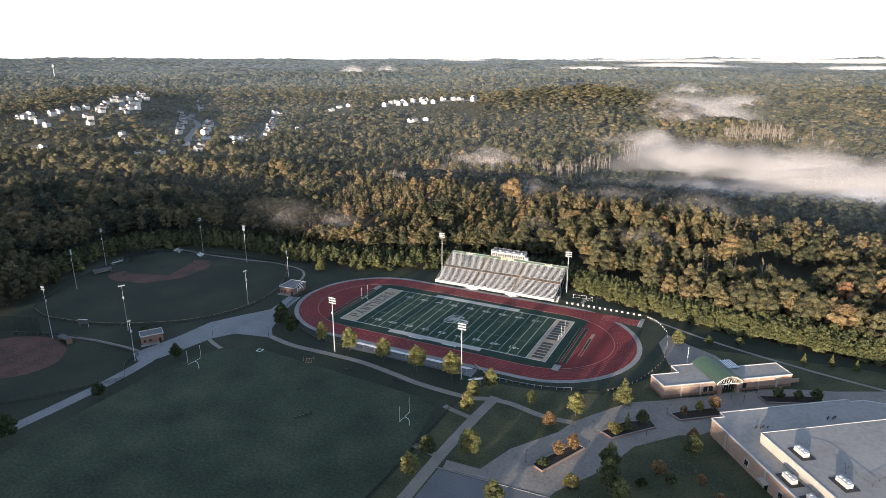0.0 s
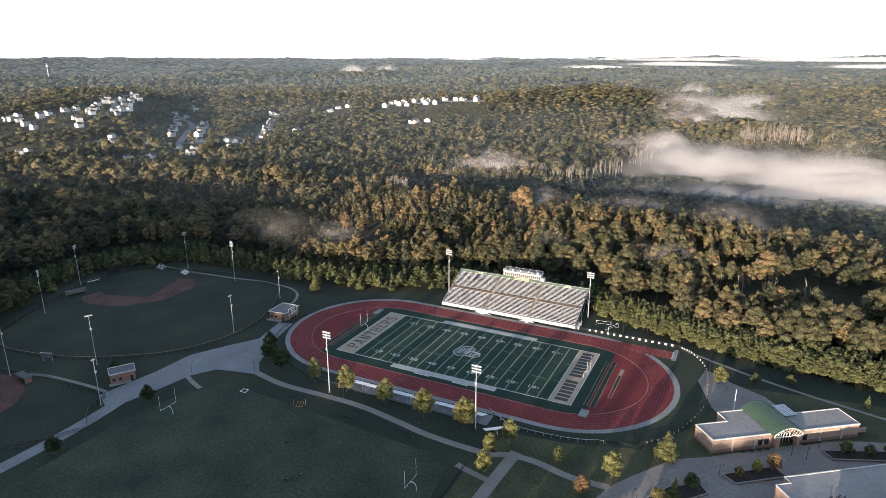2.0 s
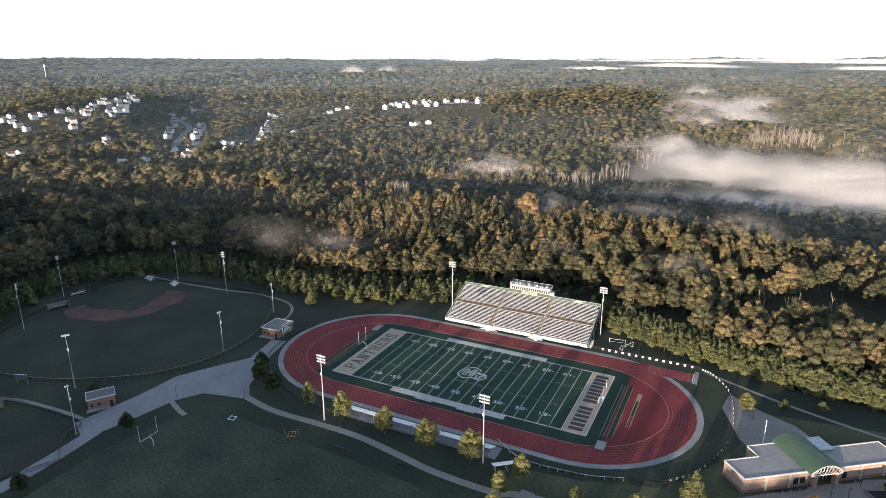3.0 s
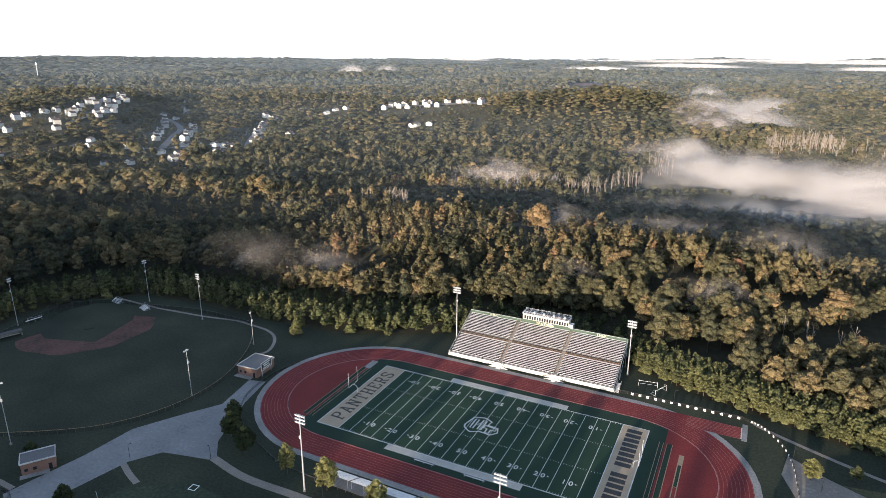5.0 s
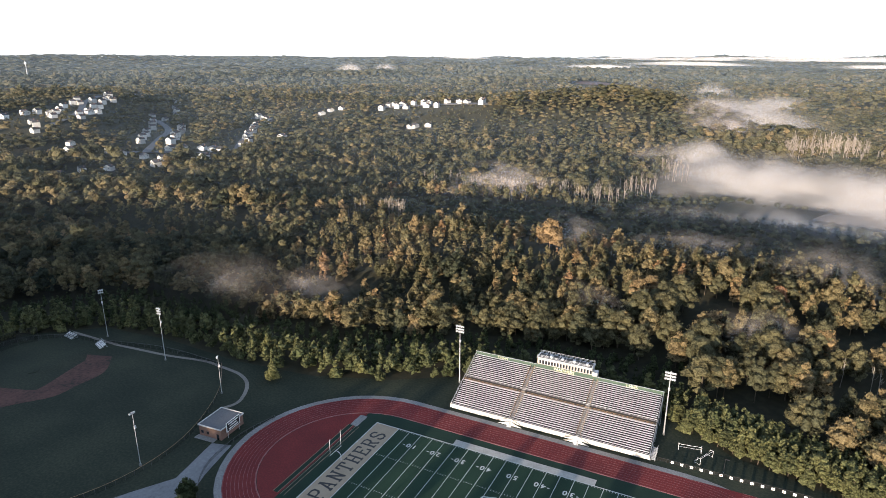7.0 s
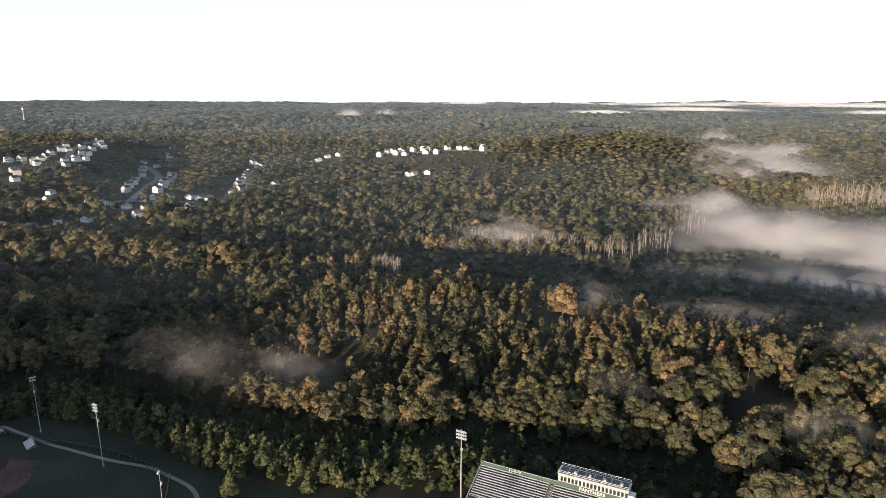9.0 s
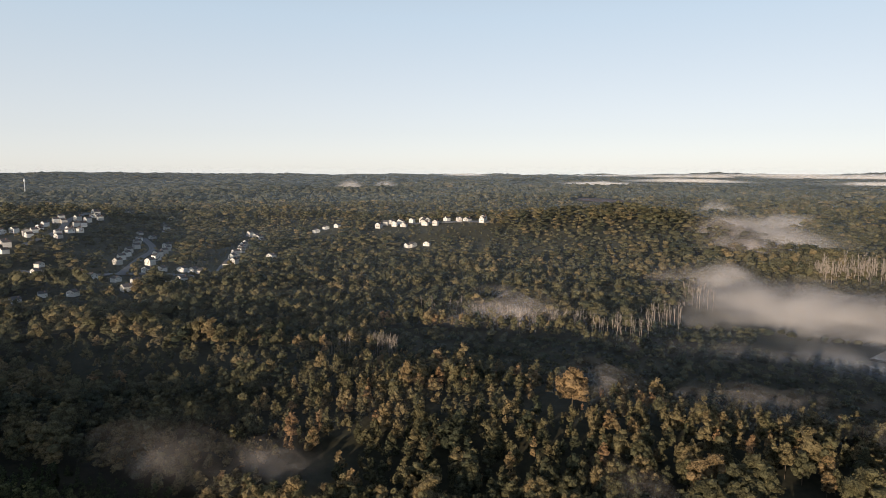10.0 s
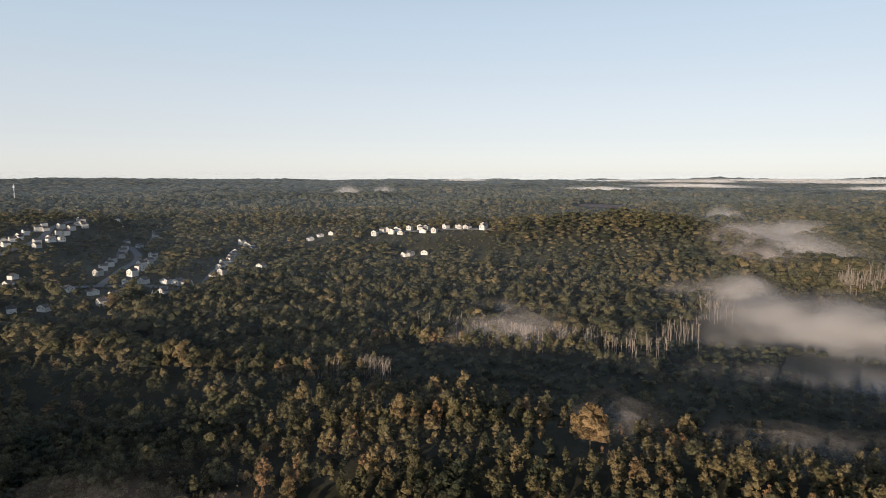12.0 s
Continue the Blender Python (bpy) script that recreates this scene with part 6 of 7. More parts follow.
for u, v, n in ((13, -8.5, 6), (42, -7.6, 5)):
    r = thing("roof_pipes", M @ pose(u, v, 6.62), "cluster of dark vent pipes on the school roof", "vent pipes", "vent clusters on the school roof")
    for i in range(n):
        part("vent_pipe", tube([(i * 0.9 - 2, 0.5 * math.sin(i * 2.1), 0), (i * 0.9 - 2, 0.5 * math.sin(i * 2.1), 0.6)], 0.16), BLACK, r)
        part("vent_cap", box(i * 0.9 - 2.25, i * 0.9 - 1.75, 0.5 * math.sin(i * 2.1) - 0.25, 0.5 * math.sin(i * 2.1) + 0.25, 0.6, 0.7), BLACK, r)


def hut(m, w, d, h, label, sign=False):
    b = thing("hut", m, label, "hut", "small brick huts beside the fields")
    part("wall", prism([(0, 0), (w, 0), (w, d), (0, d)], 0, h), BRICK_DARK, b, "red-brown brick wall")
    part("roof", box(-0.2, w + 0.2, -0.2, d + 0.2, h, h + 0.15), ASPHALT, b, "dark grey flat roof")
    part("parapet", ring_cap([(-0.2, -0.2), (w + 0.2, -0.2), (w + 0.2, d + 0.2), (-0.2, d + 0.2)], h, 0.34, 0.4), CAP, b, "white roof edge")
    for k in range(2):
        f = part("window", box(0.8 + k * 2.4, 1.9 + k * 2.4, -0.06, 0.04, 1.1, 2.2), BLACKENED, b, "serving window")
        part("pane", box(0.9 + k * 2.4, 1.8 + k * 2.4, -0.09, -0.05, 1.2, 2.1), DARK, f, "dark pane")
    part("door", box(w - 2.0, w - 1.0, -0.06, 0.04, 0, 2.1), DARK, b, "dark door")
    part("step", box(-0.6, w * 0.8, -2.2, 0, 0, 0.12), CONCRETE, b, "concrete apron slab")
    if sign:
        p = part("sign_board", box(w + 0.9, w + 1.05, d * 0.15, d * 0.75, 2.4, 6.0), WHITE, b, "white sign board on posts")
        part("sign_face", box(w + 1.05, w + 1.08, d * 0.18, d * 0.72, 2.65, 5.75), BLACK, p, "dark sign face")
        for k in range(3):
            part("sign_bar", box(w + 1.08, w + 1.11, d * (0.24 + 0.05 * (k % 2)), d * (0.66 - 0.06 * (k % 2)), 3.0 + k * 0.95, 3.45 + k * 0.95), WHITE, p, "plain pale bar")
        for v in (0.2, 0.7):
            part("sign_post", tube([(w + 0.97, d * v, 0), (w + 0.97, d * v, 2.4)], 0.08), STEEL, b)
    return b


hut(pose(-119.5, -92, 0, 0, 0, 57), 9.5, 6.5, 4.0, "red-brown brick hut with a pale grey flat roof beside the apron")
hut(pose(-106.6, -10.0, 0, 0, 0, 4), 9.6, 11.5, 4.0, "red-brown brick hut with a sign board beside the track", True)


def dugout(x, y, a, l, wall_mat, label):
    d = thing("dugout", pose(x, y, 0, 0, 0, a), label, "dugout", "dugouts")
    part("back_wall", box(-l / 2, l / 2, 0, 0.25, 0, 2.4), wall_mat, d)
    for s in (-1, 1):
        part("side_wall", box(min(s * l / 2, s * l / 2 - s * 0.25), max(s * l / 2, s * l / 2 - s * 0.25), -2.4, 0, 0, 2.4), wall_mat, d)
    part("roof", box(-l / 2 - 0.2, l / 2 + 0.2, -2.7, 0.4, 2.4, 2.6), BLACKENED, d)
    part("bench", box(-l / 2 + 0.4, l / 2 - 0.4, -0.7, -0.25, 0.42, 0.5), ALUMINIUM, d)
    return d


GREY_DUGOUT = "low grey block dugout with a flat roof"
dugout(-230, -31, 72, 10, CONCRETE, GREY_DUGOUT)
dugout(-155, -104.5, -8, 8, BRICK_DARK, "low red-brown brick dugout beside the softball field")
for x, y, a in ((-223, 20.6, 172), (-239, -14, 80), (-202, 20.6, 160)):
    t = low_bleacher(-3.5, 3.5, 0, 4, "small aluminium bleacher behind the backstop")
    t.matrix_basis = pose(x, y, 0, 0, 0, a) @ pose(-3.5, 0, 0)


def backstop(pts, h, label):
    b = thing("backstop", pose(0, 0, 0), label, "backstop", "backstops")
    for i, p in enumerate(pts):
        part("post", tube([(*p, 0), (*p, h)], 0.10), BLACK, b)
    part("net", ribbon(pts, 0.04, 0.0, h, n=1), FENCE, b, "dark see-through net")
    part("top_cable", tube([(*p, h) for p in pts], 0.05, sides=4), BLACK, b)
    return b


backstop([(-232, 12), (-236, 5), (-236, -3), (-232, -10)], 7, "tall dark backstop net behind home plate")
backstop([(-196, -112), (-188, -108.5), (-181, -106), (-174, -105)], 8, "tall dark backstop behind the softball field")


def scoreboard(x, y, a, w, h, z):
    s = thing("scoreboard", pose(x, y, 0, 0, 0, a), "small pale scoreboard on two posts beyond the outfield", "scoreboard")
    part("panel", box(-w / 2, w / 2, -0.1, 0.1, z, z + h), BLACKENED, s, "dark grey score panel")
    part("rim", ribbon([(-w / 2, 0), (w / 2, 0)], 0.24, z + h, z + h + 0.12, n=1), WHITE, s)
    for u in (-w / 2 + 0.5, w / 2 - 0.5):
        part("post", tube([(u, 0.15, 0), (u, 0.15, z + h)], 0.1), STEEL, s)
    return s


scoreboard(-163, -90.5, 20, 5.5, 2.4, 1.6)


# ---------------------------------------------------------------- campus furniture
def lamp_post(x, y, a, h=5.0):
    l = thing("lamp_post", pose(x, y, 0, 0, 0, a), "slim black lamp post beside the paved walks", "lamp post", "lamp posts")
    part("post", tube([(0, 0, 0), (0, 0, h)], 0.09, 0.06), BLACK, l)
    part("foot", tube([(0, 0, 0), (0, 0, 0.4)], 0.17, 0.14), CONCRETE, l, "concrete foot")
    part("arm", tube([(0, 0, h), (0.35, 0, h + 0.12), (0.8, 0, h + 0.1)], 0.05), BLACK, l)
    part("lamp_head", box(0.55, 1.25, -0.18, 0.18, h, h + 0.14, bevel=0.03), BLACK, l)
    return l


for x, y in ((87.8, -69.9), (79.4, -69.2), (88.7, -82), (71.5, -97.6), (78.4, -100.8), (92, -106.4), (109.4, -45.9), (130.5, -23.1), (135, -22.8), (139.3, -13.4), (153.3, -12.8), (104.7, -62.8), (-97, -70.2), (-72.3, -58.8), (42.6, -93.5), (-27, -58.5), (8, -61), (100.5, 28), (108, 14), (60, 49.5)):
    lamp_post(x, y, rng.uniform(0, 360))


def planter(pts, label):
    p = thing("planter", pose(0, 0, 0), label, "planter", "brick planters on the plaza")
    part("wall", ribbon(pts + [pts[0]], 0.4, 0.0, 0.6, n=1), BRICK_DARK, p, "red-brown brick edge")
    part("coping", ribbon(pts + [pts[0]], 0.52, 0.6, 0.7, n=1), CONCRETE, p, "pale coping")
    part("soil", prism(pts, 0.0, 0.45), MULCH, p, "dark mulch")
    return p


planter([(73.6, -97.6), (77.9, -99.6), (87.0, -81), (83.2, -79.5)], "raised brick planter with small red trees")
planter([(89.6, -68.2), (94.2, -70.6), (107.0, -56.6), (104.4, -52.8), (96, -58)], "raised brick planter with yellow shrubs")
planter([(110.2, -44.6), (114.6, -47.6), (128.6, -36.8), (125.2, -32.6)], "raised brick planter with small orange trees")
planter([(140, -15.5), (143, -19.5), (163, -11), (162, -5.5)], "raised planter with round green shrubs")

for i, (x, y) in enumerate([(118.5 + 4.2 * math.cos(a), -76.5 + 3.2 * math.sin(a)) for a in np.linspace(0, 6.0, 12)]):
    v, f = ICO2
    bm = bmesh.new()
    q = np.random.default_rng(300 + i)
    vs = [bm.verts.new(tuple(p * (1 + 0.13 * q.normal()) * (0.6, 0.44, 0.34) + (0, 0, 0.2))) for p in v]
    for t in f:
        bm.faces.new([vs[k] for k in t])
    b = part("boulder", bm, STONE)
    b.matrix_basis = pose(x, y, 0, 0, 0, q.uniform(0, 360))
    tagged(b, "weathered grey boulder in a ring on the lawn", "boulder", "ring of boulders")


def bench_seat(x, y, a):
    b = thing("park_bench", pose(x, y, 0, 0, 0, a), "dark metal bench outside the gate building", "bench", "benches by the gate")
    part("seat", box(-0.9, 0.9, -0.22, 0.22, 0.42, 0.47), BLACK, b)
    part("backrest", box(-0.9, 0.9, 0.2, 0.25, 0.5, 0.9), BLACK, b)
    for u in (-0.8, 0.8):
        part("leg", box(u - 0.05, u + 0.05, -0.2, 0.2, 0, 0.42), BLACK, b)
    return b


for k in range(4):
    p = pose(106.2, -33.2, 0, 0, 0, 36.4) @ Vector((11 + 3 * k, -1.6, 0))
    bench_seat(p.x, p.y, 36.4 + 180)
for k in range(3):
    p = pose(106.2, -33.2, 0, 0, 0, 36.4) @ Vector((34.5 + 2.6 * k, -1.4, 0))
    bench_seat(p.x, p.y, 36.4 + 180)
for x0 in (-12, 6):
    t = low_bleacher(x0, x0 + 7, -28.6, 1, "player bench along the sideline")
    t["group"] = "player benches"
    t["category"] = "bench"

def blocking_sled(x, y, a):
    """Football blocking sled: a low steel frame with five upright pads."""
    s = thing("blocking_sled", pose(x, y, 0.03, 0, 0, a), "dark football blocking sled with five upright pads on the grass", "training sled")
    bm = tube([(-3.4, 0, 0.15), (3.4, 0, 0.15)], 0.07, sides=5)
    tube([(-3.4, 1.2, 0.15), (3.4, 1.2, 0.15)], 0.07, sides=5, bm=bm)
    part("frame", bm, BLACKENED, s)
    for k in range(5):
        u = -3.0 + 1.5 * k
        part("arm", tube([(u, 1.2, 0.15), (u, 0, 0.15), (u, -0.3, 1.0)], 0.06, sides=5), BLACKENED, s)
        part("pad", box(u - 0.28, u + 0.28, -0.62, -0.28, 0.45, 1.45, bevel=0.1), BLACK, s, "black padded dummy")
        part("pad_patch", box(u - 0.15, u + 0.15, -0.635, -0.62, 1.1, 1.3), CAP, s, "pale patch")
    return s


blocking_sled(-13.2, -107.5, 58)
for i, (x, y, a) in enumerate(((-20.6, -69.2, 20), (-19.4, -69.8, 80), (-18.2, -69.4, -30), (-15.6, -69.6, 10), (2.8, -67.6, 5), (4.0, -67.8, 12), (5.2, -67.7, -8), (6.6, -68.0, 30), (8.6, -68.3, 0), (-27.4, -92.0, 40))):
    d = thing("tackling_dummy", pose(x, y, 0.03, 0, 0, a), "black tackling dummy lying on the practice field", "tackling dummy", "tackling dummies")
    bm = tube([(-0.75, 0, 0.26), (-0.65, 0, 0.26), (0.65, 0, 0.26), (0.75, 0, 0.26)], 0.26, sides=8)
    part("bag", bm, BLACK, d)
    part("strap", tube([(-0.1, 0, 0.26), (0.1, 0, 0.26)], 0.275, sides=8), BLACKENED, d, "grey strap")
sq = thing("ground_frame", pose(-66.4, -71.6, 0.04, 0, 0, 8), "white square frame lying flat on the grass", "frame")
for a in (0, 90, 180, 270):
    o = part("frame_bar", box(-1.3, 1.3, 1.05, 1.3, 0, 0.1), WHITE, sq)
    o.matrix_basis = pose(0, 0, 0, 0, 0, a)
fr = thing("training_frame", pose(-39.4, -70.4, 0.03, 0, 0, 22), "rusty training frame between two pale posts", "training frame")
for u in (-2.4, 2.4):
    part("post", tube([(u, 0, 0), (u, 0, 2.6)], 0.07), YELLOW, fr, "pale yellowish post")
bm = bmesh.new()
for u in (-1.2, 0, 1.2):
    tube([(u, -1.2, 0.1), (u, 0.6, 0.1), (u, 1.0, 0.8)], 0.06, sides=4, bm=bm)
tube([(-1.4, -1.2, 0.1), (1.4, -1.2, 0.1)], 0.06, sides=4, bm=bm)
tube([(-1.4, 1.0, 0.8), (1.4, 1.0, 0.8)], 0.06, sides=4, bm=bm)
part("frame", bm, YELLOW, fr, "rusty low frame")

m_ = thing("flagpole", pose(111.5, -1.0, 0), "white flagpole behind the gate building", "flagpole")
part("pole", tube([(0, 0, 0), (0, 0, 9)], 0.14, 0.08), WHITE, m_)
part("finial", tube([(0, 0, 9), (0, 0, 9.3)], 0.16, 0.05), WHITE, m_)

# ---------------------------------------------------------------- planted trees
PK = {}
for nm, kind, seed, tn, lab in (("gold", "round", 201, 0.62, "yellow-green planted tree with a full crown"), ("gold2", "round", 202, 0.72, "golden planted tree with a full crown"), ("green", "round", 203, 0.35, "green planted tree with a full crown"),
                                ("dark", "round", 204, 0.05, "dark green planted tree beside the fields"), ("rust", "round", 205, 0.97, "rusty orange small planted tree"), ("cone", "cone", 206, 0.5, "pointed evergreen tree planted on grass"),
                                ("bush", "shrub", 207, 0.12, "round dark green shrub in mulch"), ("gbush", "shrub", 208, 0.80, "golden yellow shrub in a planter")):
    PK[nm] = (tree_thing("planted_tree" if "bush" not in nm else "shrub", kind, seed, 620, 0.031 if "bush" not in nm else 0.075, PARK_LEAF, tn, lab, "tree" if "bush" not in nm else "shrub", "planted trees on the campus"), [False])


def plant(nm, x, y, h, wide=1.0, label=""):
    proto, used = PK[nm]
    m = Matrix.LocRotScale((x, y, 0.03), Euler((0, 0, rng.uniform(0, 6.28))), (h * wide, h * wide, h))
    if used[0]:
        o = copy_thing(proto, m)
        o.matrix_basis = m
    else:
        proto.matrix_basis = m
        used[0] = True
        o = proto
    if label:
        o["label"] = label
    return o


for nm, x, y, h, w in (("gold", -45, -53, 10, 0.8), ("gold", -28.8, -54, 10.5, 1.0), ("gold", -9.7, -55.6, 10, 1.0), ("gold2", 7.9, -57.3, 11, 1.1), ("gold2", 24.4, -57.0, 11.5, 1.1), ("gold", 42.6, -58.4, 9, 0.95), ("gold", 39.2, -67.8, 8, 1.0), ("gold2", 40.9, -78, 8, 1.0),
                       ("dark", -76, -45.6, 9, 1.15), ("dark", -65, -50.5, 9, 1.15), ("dark", -82, -38, 8, 1.1), ("green", 40.3, -109, 7.5, 1.15), ("gold2", 40.6, -122, 9, 1.0), ("gold", 52.9, -102.3, 9.5, 1.15), ("green", 60.8, -61, 5.5, 1.1), ("rust", 72, -73.5, 6, 1.2),
                       ("gold", 78.6, -61.6, 9, 1.1), ("cone", 92.8, -43.4, 9.5, 1.1), ("gbush", 94, -65.6, 3.2, 1.3), ("cone", 97.8, -62.6, 6.5, 0.8), ("green", 102.1, -56.4, 5.5, 1.2), ("rust", 79.9, -88.3, 5, 1.2), ("rust", 83.4, -83.6, 6, 1.1), ("bush", 77, -96, 3, 1.0),
                       ("gbush", 88, -102, 3.4, 1.1), ("green", 97.4, -90.6, 10, 0.95), ("green", 98.9, -99.2, 10, 1.0), ("gold", 103.8, -104, 8, 1.1), ("rust", 115.1, -43.4, 4, 1.1), ("gold2", 120, -38.8, 5, 1.0), ("rust", 125, -34.6, 6, 1.1), ("rust", 120.1, -61.4, 6, 0.9),
                       ("green", 120.7, -70.2, 8, 1.1), ("rust", 112, -84.6, 5.5, 1.2), ("green", 116.3, -88.2, 4.5, 1.2), ("gold", 105.2, 18.8, 7, 1.2), ("green", 118.1, 25.1, 4.5, 1.3), ("green", 131.1, 30, 4.5, 1.2), ("cone", 157.2, 24, 4.8, 0.75), ("cone", 167.9, 26, 5.6, 0.75), ("cone", 177.3, 27, 4.8, 0.75),
                       ("green", 147, -14.4, 5, 1.3), ("green", 154, -11.8, 4.2, 1.3), ("green", 160.5, -9, 5, 1.3), ("green", 69.7, -121.7, 8, 1.1), ("dark", -94, -94.5, 6.5, 1.2), ("dark", -94.6, -132.5, 6, 1.3), ("dark", -97, -166, 9, 1.2), ("dark", -127, -84, 5, 1.3), ("cone", -110, 32, 9, 0.9), ("rust", 131, -93, 5, 1.1), ("bush", 108, -92, 2.5, 1.0), ("rust", 125, -84, 4, 1.1)):
    plant(nm, x, y, h * 1.14, w * 1.0)
# hedge trees along the wood's edge beside the track: a dense row of things, more rows joined behind it
HEDGE = smooth_line([(46, 69), (58, 64), (72, 58.5), (92, 54), (112, 48), (130, 44.5), (152, 42.5), (174, 40), (200, 36)], 8)
hp = []
for j, (kd, tn) in enumerate((("cone", 0.42), ("round", 0.36), ("tall", 0.48))):
    hp.append(tree_thing("hedge_tree", kd, 240 + j, 260, 0.036, PARK_LEAF, tn, "dense olive-green tree in the row beside the track", "tree", "trees in the row beside the track"))
cum = np.concatenate([[0], np.cumsum([np.hypot(*(b - a)) for a, b in zip(HEDGE, HEDGE[1:])])])
hr = np.random.default_rng(77)
for i, d in enumerate(np.arange(0, cum[-1], 2.9)):
    hx, hy = (float(np.interp(d, cum, [p[k] for p in HEDGE])) for k in (0, 1))
    hh = hr.uniform(7.0, 9.5)
    m = Matrix.LocRotScale((hx + hr.uniform(-0.6, 0.6), hy + hr.uniform(-0.8, 0.8), float(land(hx, hy)) - 0.3), Euler((0, 0, hr.uniform(0, 6.28))), (hh * 0.95, hh * 0.95, hh))
    if i < 3:
        hp[i].matrix_basis = m
    else:
        copy_thing(hp[int(hr.integers(0, 3))], m).matrix_basis = m
d = np.repeat(np.arange(0, cum[-1], 3.1), 5)
off = np.tile([3.2, 6.2, 9.4, 12.8, 16.0], len(d) // 5)
hx = np.interp(d, cum, [p[0] for p in HEDGE]) + hr.uniform(-1.2, 1.2, len(d)) + off * 0.3
hy = np.interp(d, cum, [p[1] for p in HEDGE]) + hr.uniform(-1.0, 1.0, len(d)) + off * 0.95
mass("row_of_trees", [crown(kd, s_, 44, 0.045, lobes=9) for kd, s_ in (("cone", 251), ("round", 252), ("tall", 253))], hx, hy, hr.uniform(7.5, 10, len(d)), hr.uniform(0.85, 1.05, len(d)), np.clip(hr.normal(0.40, 0.08, len(d)), 0, 1), PARK_LEAF, "dense olive-green trees behind the row beside the track")


# ---------------------------------------------------------------- houses in the woods
def house(kind):
    h = thing("house", pose(0, 0, 0), ("pale two-storey house with a grey gable roof", "white two-storey house with a dark hipped gable roof", "small pale house with a grey gable roof")[kind], "house", "houses in the woods")
    w, d, e = ((5.2, 6.2, 6.0), (5.8, 6.0, 6.2), (6.8, 5.2, 3.6))[kind]
    part("wall", prism([(-w, -d), (w, -d), (w, d), (-w, d)], -3.0, e), SIDING, h, "pale siding wall")
    bm = bmesh.new()
    r = 3.4
    vs = [bm.verts.new(p) for p in ((-w - 0.5, -d - 0.5, e - 0.1), (w + 0.5, -d - 0.5, e - 0.1), (w + 0.5, d + 0.5, e - 0.1), (-w - 0.5, d + 0.5, e - 0.1), (0, -d - 0.5, e + r), (0, d + 0.5, e + r))]
    for f in ((0, 1, 2, 3), (1, 4, 5, 2), (0, 3, 5, 4)):
        bm.faces.new([vs[i] for i in f])
    bmesh.ops.recalc_face_normals(bm, faces=bm.faces[:])
    part("roof", bm, SHINGLE, h, "grey shingle roof")
    for y in (-d, d):
        bm = bmesh.new()
        a = [bm.verts.new((-w, y, e - 0.1)), bm.verts.new((w, y, e - 0.1)), bm.verts.new((0, y, e + r * 0.9))]
        b = [bm.verts.new((p.co.x, y * 0.97, p.co.z)) for p in a]
        bm.faces.new(a)
        bm.faces.new(b[::-1])
        for i in range(3):
            bm.faces.new((a[i], b[i], b[(i + 1) % 3], a[(i + 1) % 3]))
        bmesh.ops.recalc_face_normals(bm, faces=bm.faces[:])
        part("gable", bm, SIDING, h, "pale gable wall")
    for x in (-w * 0.5, w * 0.5):
        for z in ((0.9, 3.8) if kind < 2 else (1.0,)):
            part("window", box(x - 0.6, x + 0.6, -d - 0.05, -d + 0.05, z, z + 1.5), DARK, h, "dark window")
    part("garage_door", box(-w + 0.6 if kind == 2 else -1.2, -w + 4.0 if kind == 2 else 0.6, -d - 0.06, -d + 0.04, -1.2, 1.2), WHITE, h, "white garage door") if kind == 2 else part("door", box(-0.5, 0.5, -d - 0.06, -d + 0.04, 0, 2.1), BRICK_DARK, h, "dark door")
    part("chimney", box(w * 0.5, w * 0.5 + 0.9, d * 0.4, d * 0.4 + 0.9, e, e + r + 0.4), BRICK_DARK, h, "brick chimney")
    return h


HP = [[house(0), False], [house(1), False], [house(2), False]]
for hx, hy, kind in HOUSES:
    m = pose(hx, hy, float(land(hx, hy)) + 2.0, 0, 0, random.uniform(-24, 16) + (90 if random.random() < 0.18 else 0)) @ Matrix.Scale(random.uniform(0.64, 0.82), 4)
    if HP[kind][1]:
        copy_thing(HP[kind][0], m).matrix_basis = m
    else:
        HP[kind][0].matrix_basis = m
        HP[kind][1] = True
for st in STREETS:
    line = smooth_line(st, 8)
    bm = bmesh.new()
    rows = []
    for i, p in enumerate(line):
        d = line[min(i + 1, len(line) - 1)] - line[max(i - 1, 0)]
        s = np.array((-d[1], d[0])) / np.hypot(*d) * 5
        rows.append([bm.verts.new((*(p + s * q), float(land(*(p + s * q))) + 0.9)) for q in (1, -1)])
    for a, b in zip(rows, rows[1:]):
        bm.faces.new((a[0], b[0], b[1], a[1]))
    bmesh.ops.recalc_face_normals(bm, faces=bm.faces[:])
    bmesh.ops.solidify(bm, geom=bm.faces[:], thickness=0.6)
    tagged(part("street", bm, ASPHALT), "grey street between the houses", "street", kind="structure")

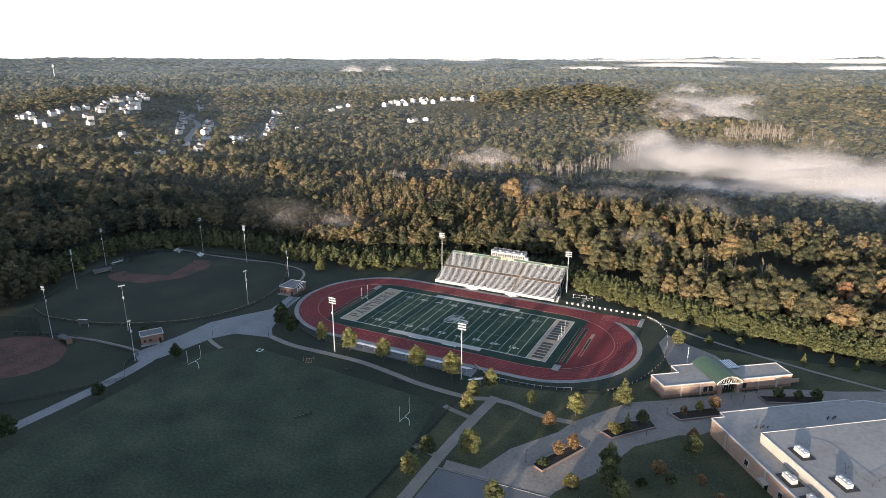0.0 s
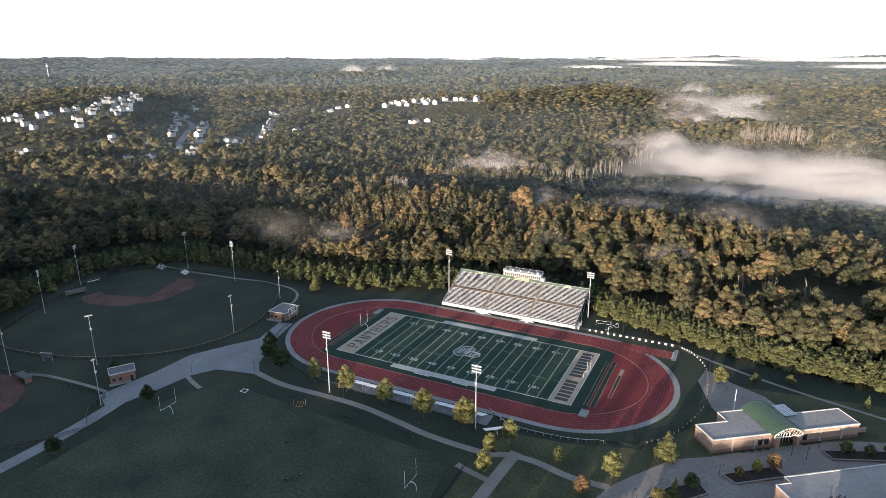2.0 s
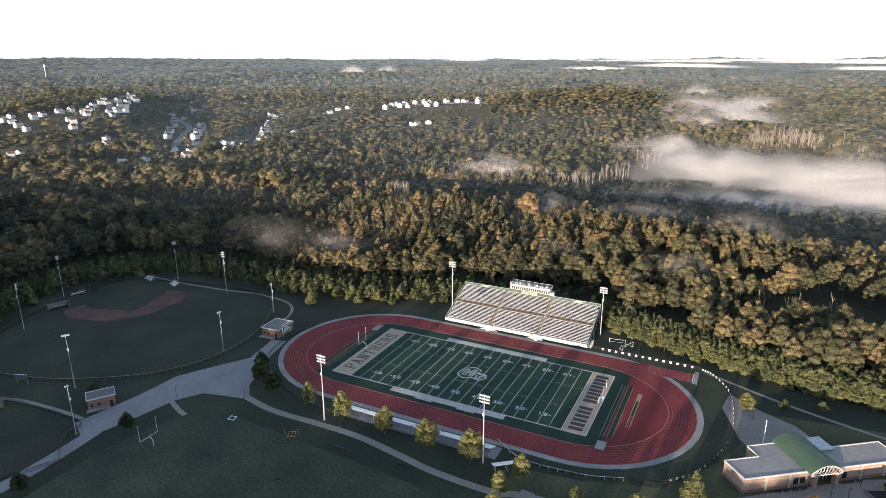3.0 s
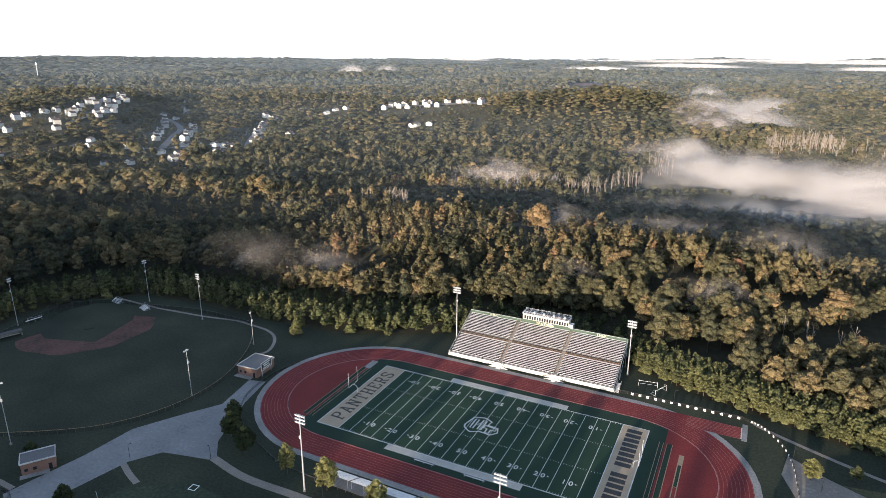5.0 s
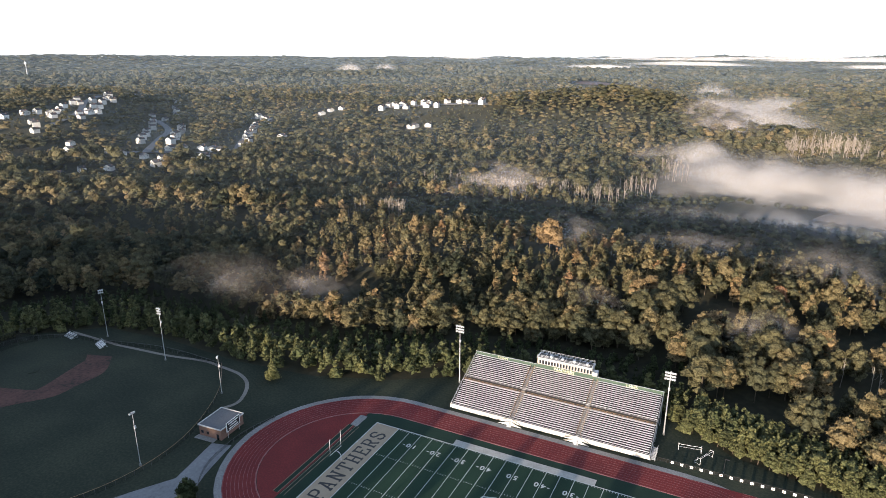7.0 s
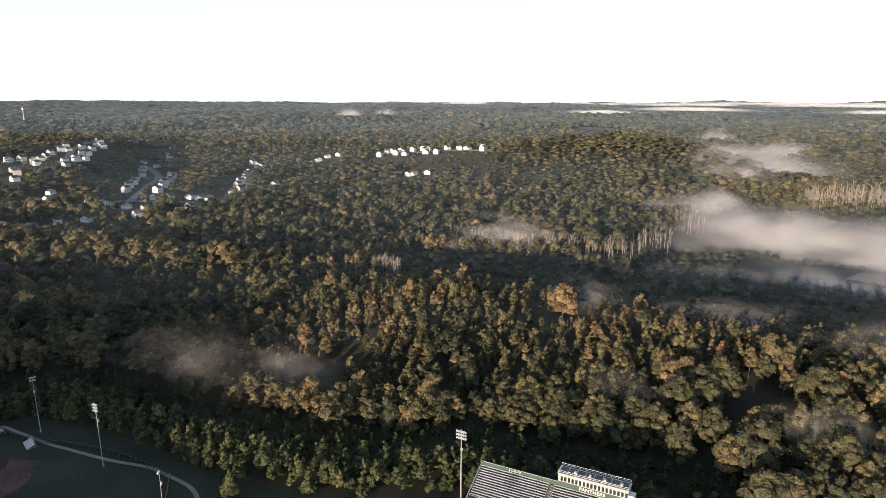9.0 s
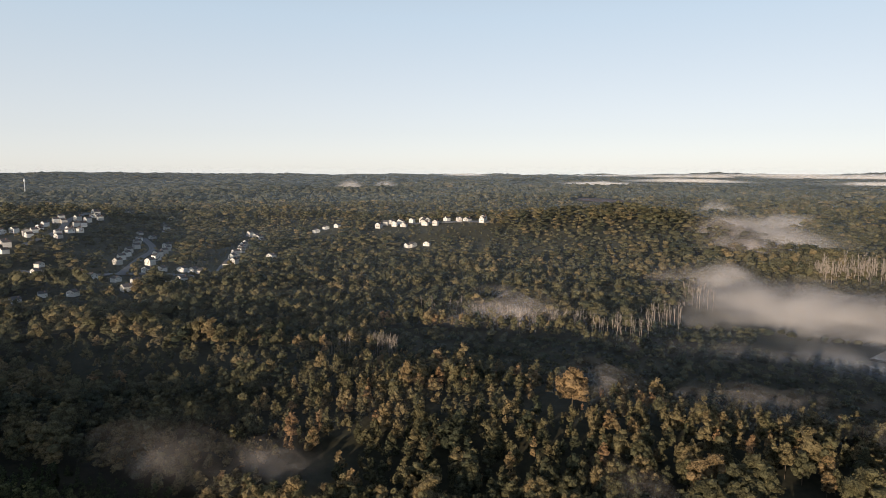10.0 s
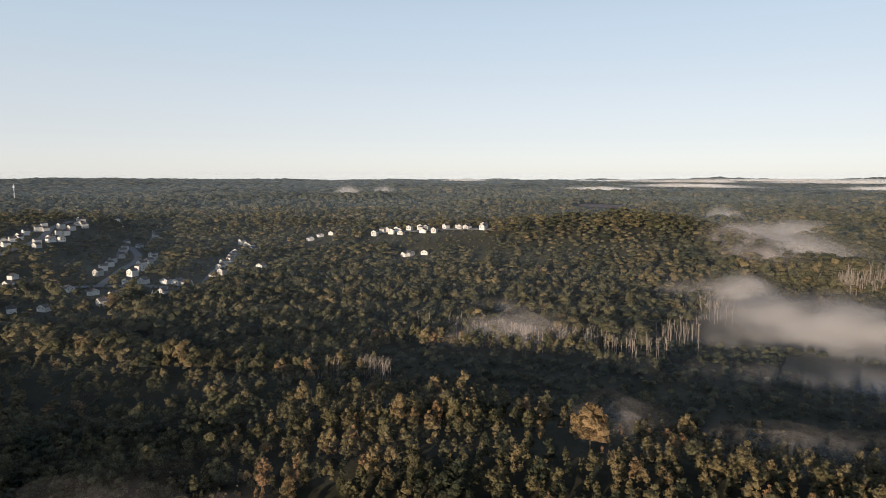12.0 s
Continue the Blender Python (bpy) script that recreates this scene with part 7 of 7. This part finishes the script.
# ---------------------------------------------------------------- bare trees beyond the wet ground, mast
def bare_tree(seed):
    r = np.random.default_rng(seed)
    bm = tube([(0, 0, -0.03), (r.normal() * 0.01, r.normal() * 0.01, 0.5), (r.normal() * 0.03, r.normal() * 0.03, 0.97)], 0.013, 0.005, 5)
    for i in range(8):
        a, z = r.uniform(0, 6.28), r.uniform(0.55, 0.88)
        l = r.uniform(0.05, 0.11)
        tube([(0, 0, z), (l * 0.6 * math.cos(a), l * 0.6 * math.sin(a), z + l * 0.7), (l * math.cos(a), l * math.sin(a), z + l * 1.9)], 0.005, 0.002, 3, bm)
    me = bpy.data.meshes.new("bare")
    bmesh.ops.triangulate(bm, faces=bm.faces[:])
    v = np.array([p.co[:] for p in bm.verts])
    bm.verts.index_update()
    f = np.array([[a.index for a in p.verts] for p in bm.faces])
    bm.free()
    return v, np.concatenate([f, f[:, :1]], 1)


def bare_wood():
    protos = [bare_tree(400 + i) for i in range(5)]
    r = np.random.default_rng(9)
    X, Y, H = [], [], []
    for cx, cy, sx, sy, n, h in ((-150, 402, 60, 14, 120, 17), (-85, 415, 36, 14, 60, 17), (-45, 470, 18, 26, 36, 17), (98, 662, 24, 12, 48, 27), (140, 676, 28, 14, 66, 28), (185, 668, 26, 12, 26, 22), (-28, 560, 16, 24, 28, 20), (-200, 282, 10, 8, 26, 16), (-235, 270, 14, 8, 18, 15), (112, 116, 26, 12, 7, 17)):
        X.append(r.normal(cx, sx / 1.6, n)), Y.append(r.normal(cy, sy / 1.6, n)), H.append(r.uniform(0.75, 1.1, n) * h)
    X, Y, H = map(np.concatenate, (X, Y, H))
    ob = mass("bare_wood", protos, X, Y, H, np.full(len(X), 1.1), np.zeros(len(X)), PALEBARK, "pale bare tree trunks standing in mist")
    return ob


bare_wood()
lone = tree_thing("lone_tree", "broad", 91, 420, 0.045, LEAF, 0.66, "golden lone tree standing over the low scrub", "tree", "")
lone.matrix_basis = Matrix.LocRotScale((-50, 214, float(land(-50, 214)) - 0.5), Euler((0, 0, 1)), (22, 22, 21))
bm = bmesh.new()
ring_ = [bm.verts.new((-385 + 88 * math.cos(a), 1840 + 62 * math.sin(a), float(land(-385 + 88 * math.cos(a), 1840 + 62 * math.sin(a))) + 2.5)) for a in np.linspace(0, 6.28, 25)[:-1]]
mid_ = bm.verts.new((-385, 1840, float(land(-385, 1840)) + 3))
for a, b in zip(ring_, ring_[1:] + ring_[:1]):
    bm.faces.new((mid_, a, b))
tagged(part("cleared_ground", bm, CLAY), "bare red earth of a clearing in the distant woods", "ground", kind="structure")
mast = thing("radio_mast", pose(-1880, 1034, float(land(-1880, 1034))), "slim pale radio mast above the distant woods", "radio mast")
part("mast_pole", tube([(0, 0, 0), (0, 0, 62)], 1.6, 0.9), STEEL, mast)
part("antenna_ring", tube([(0, 0, 52), (0, 0, 58)], 2.6, 2.6, 8), WHITE, mast)
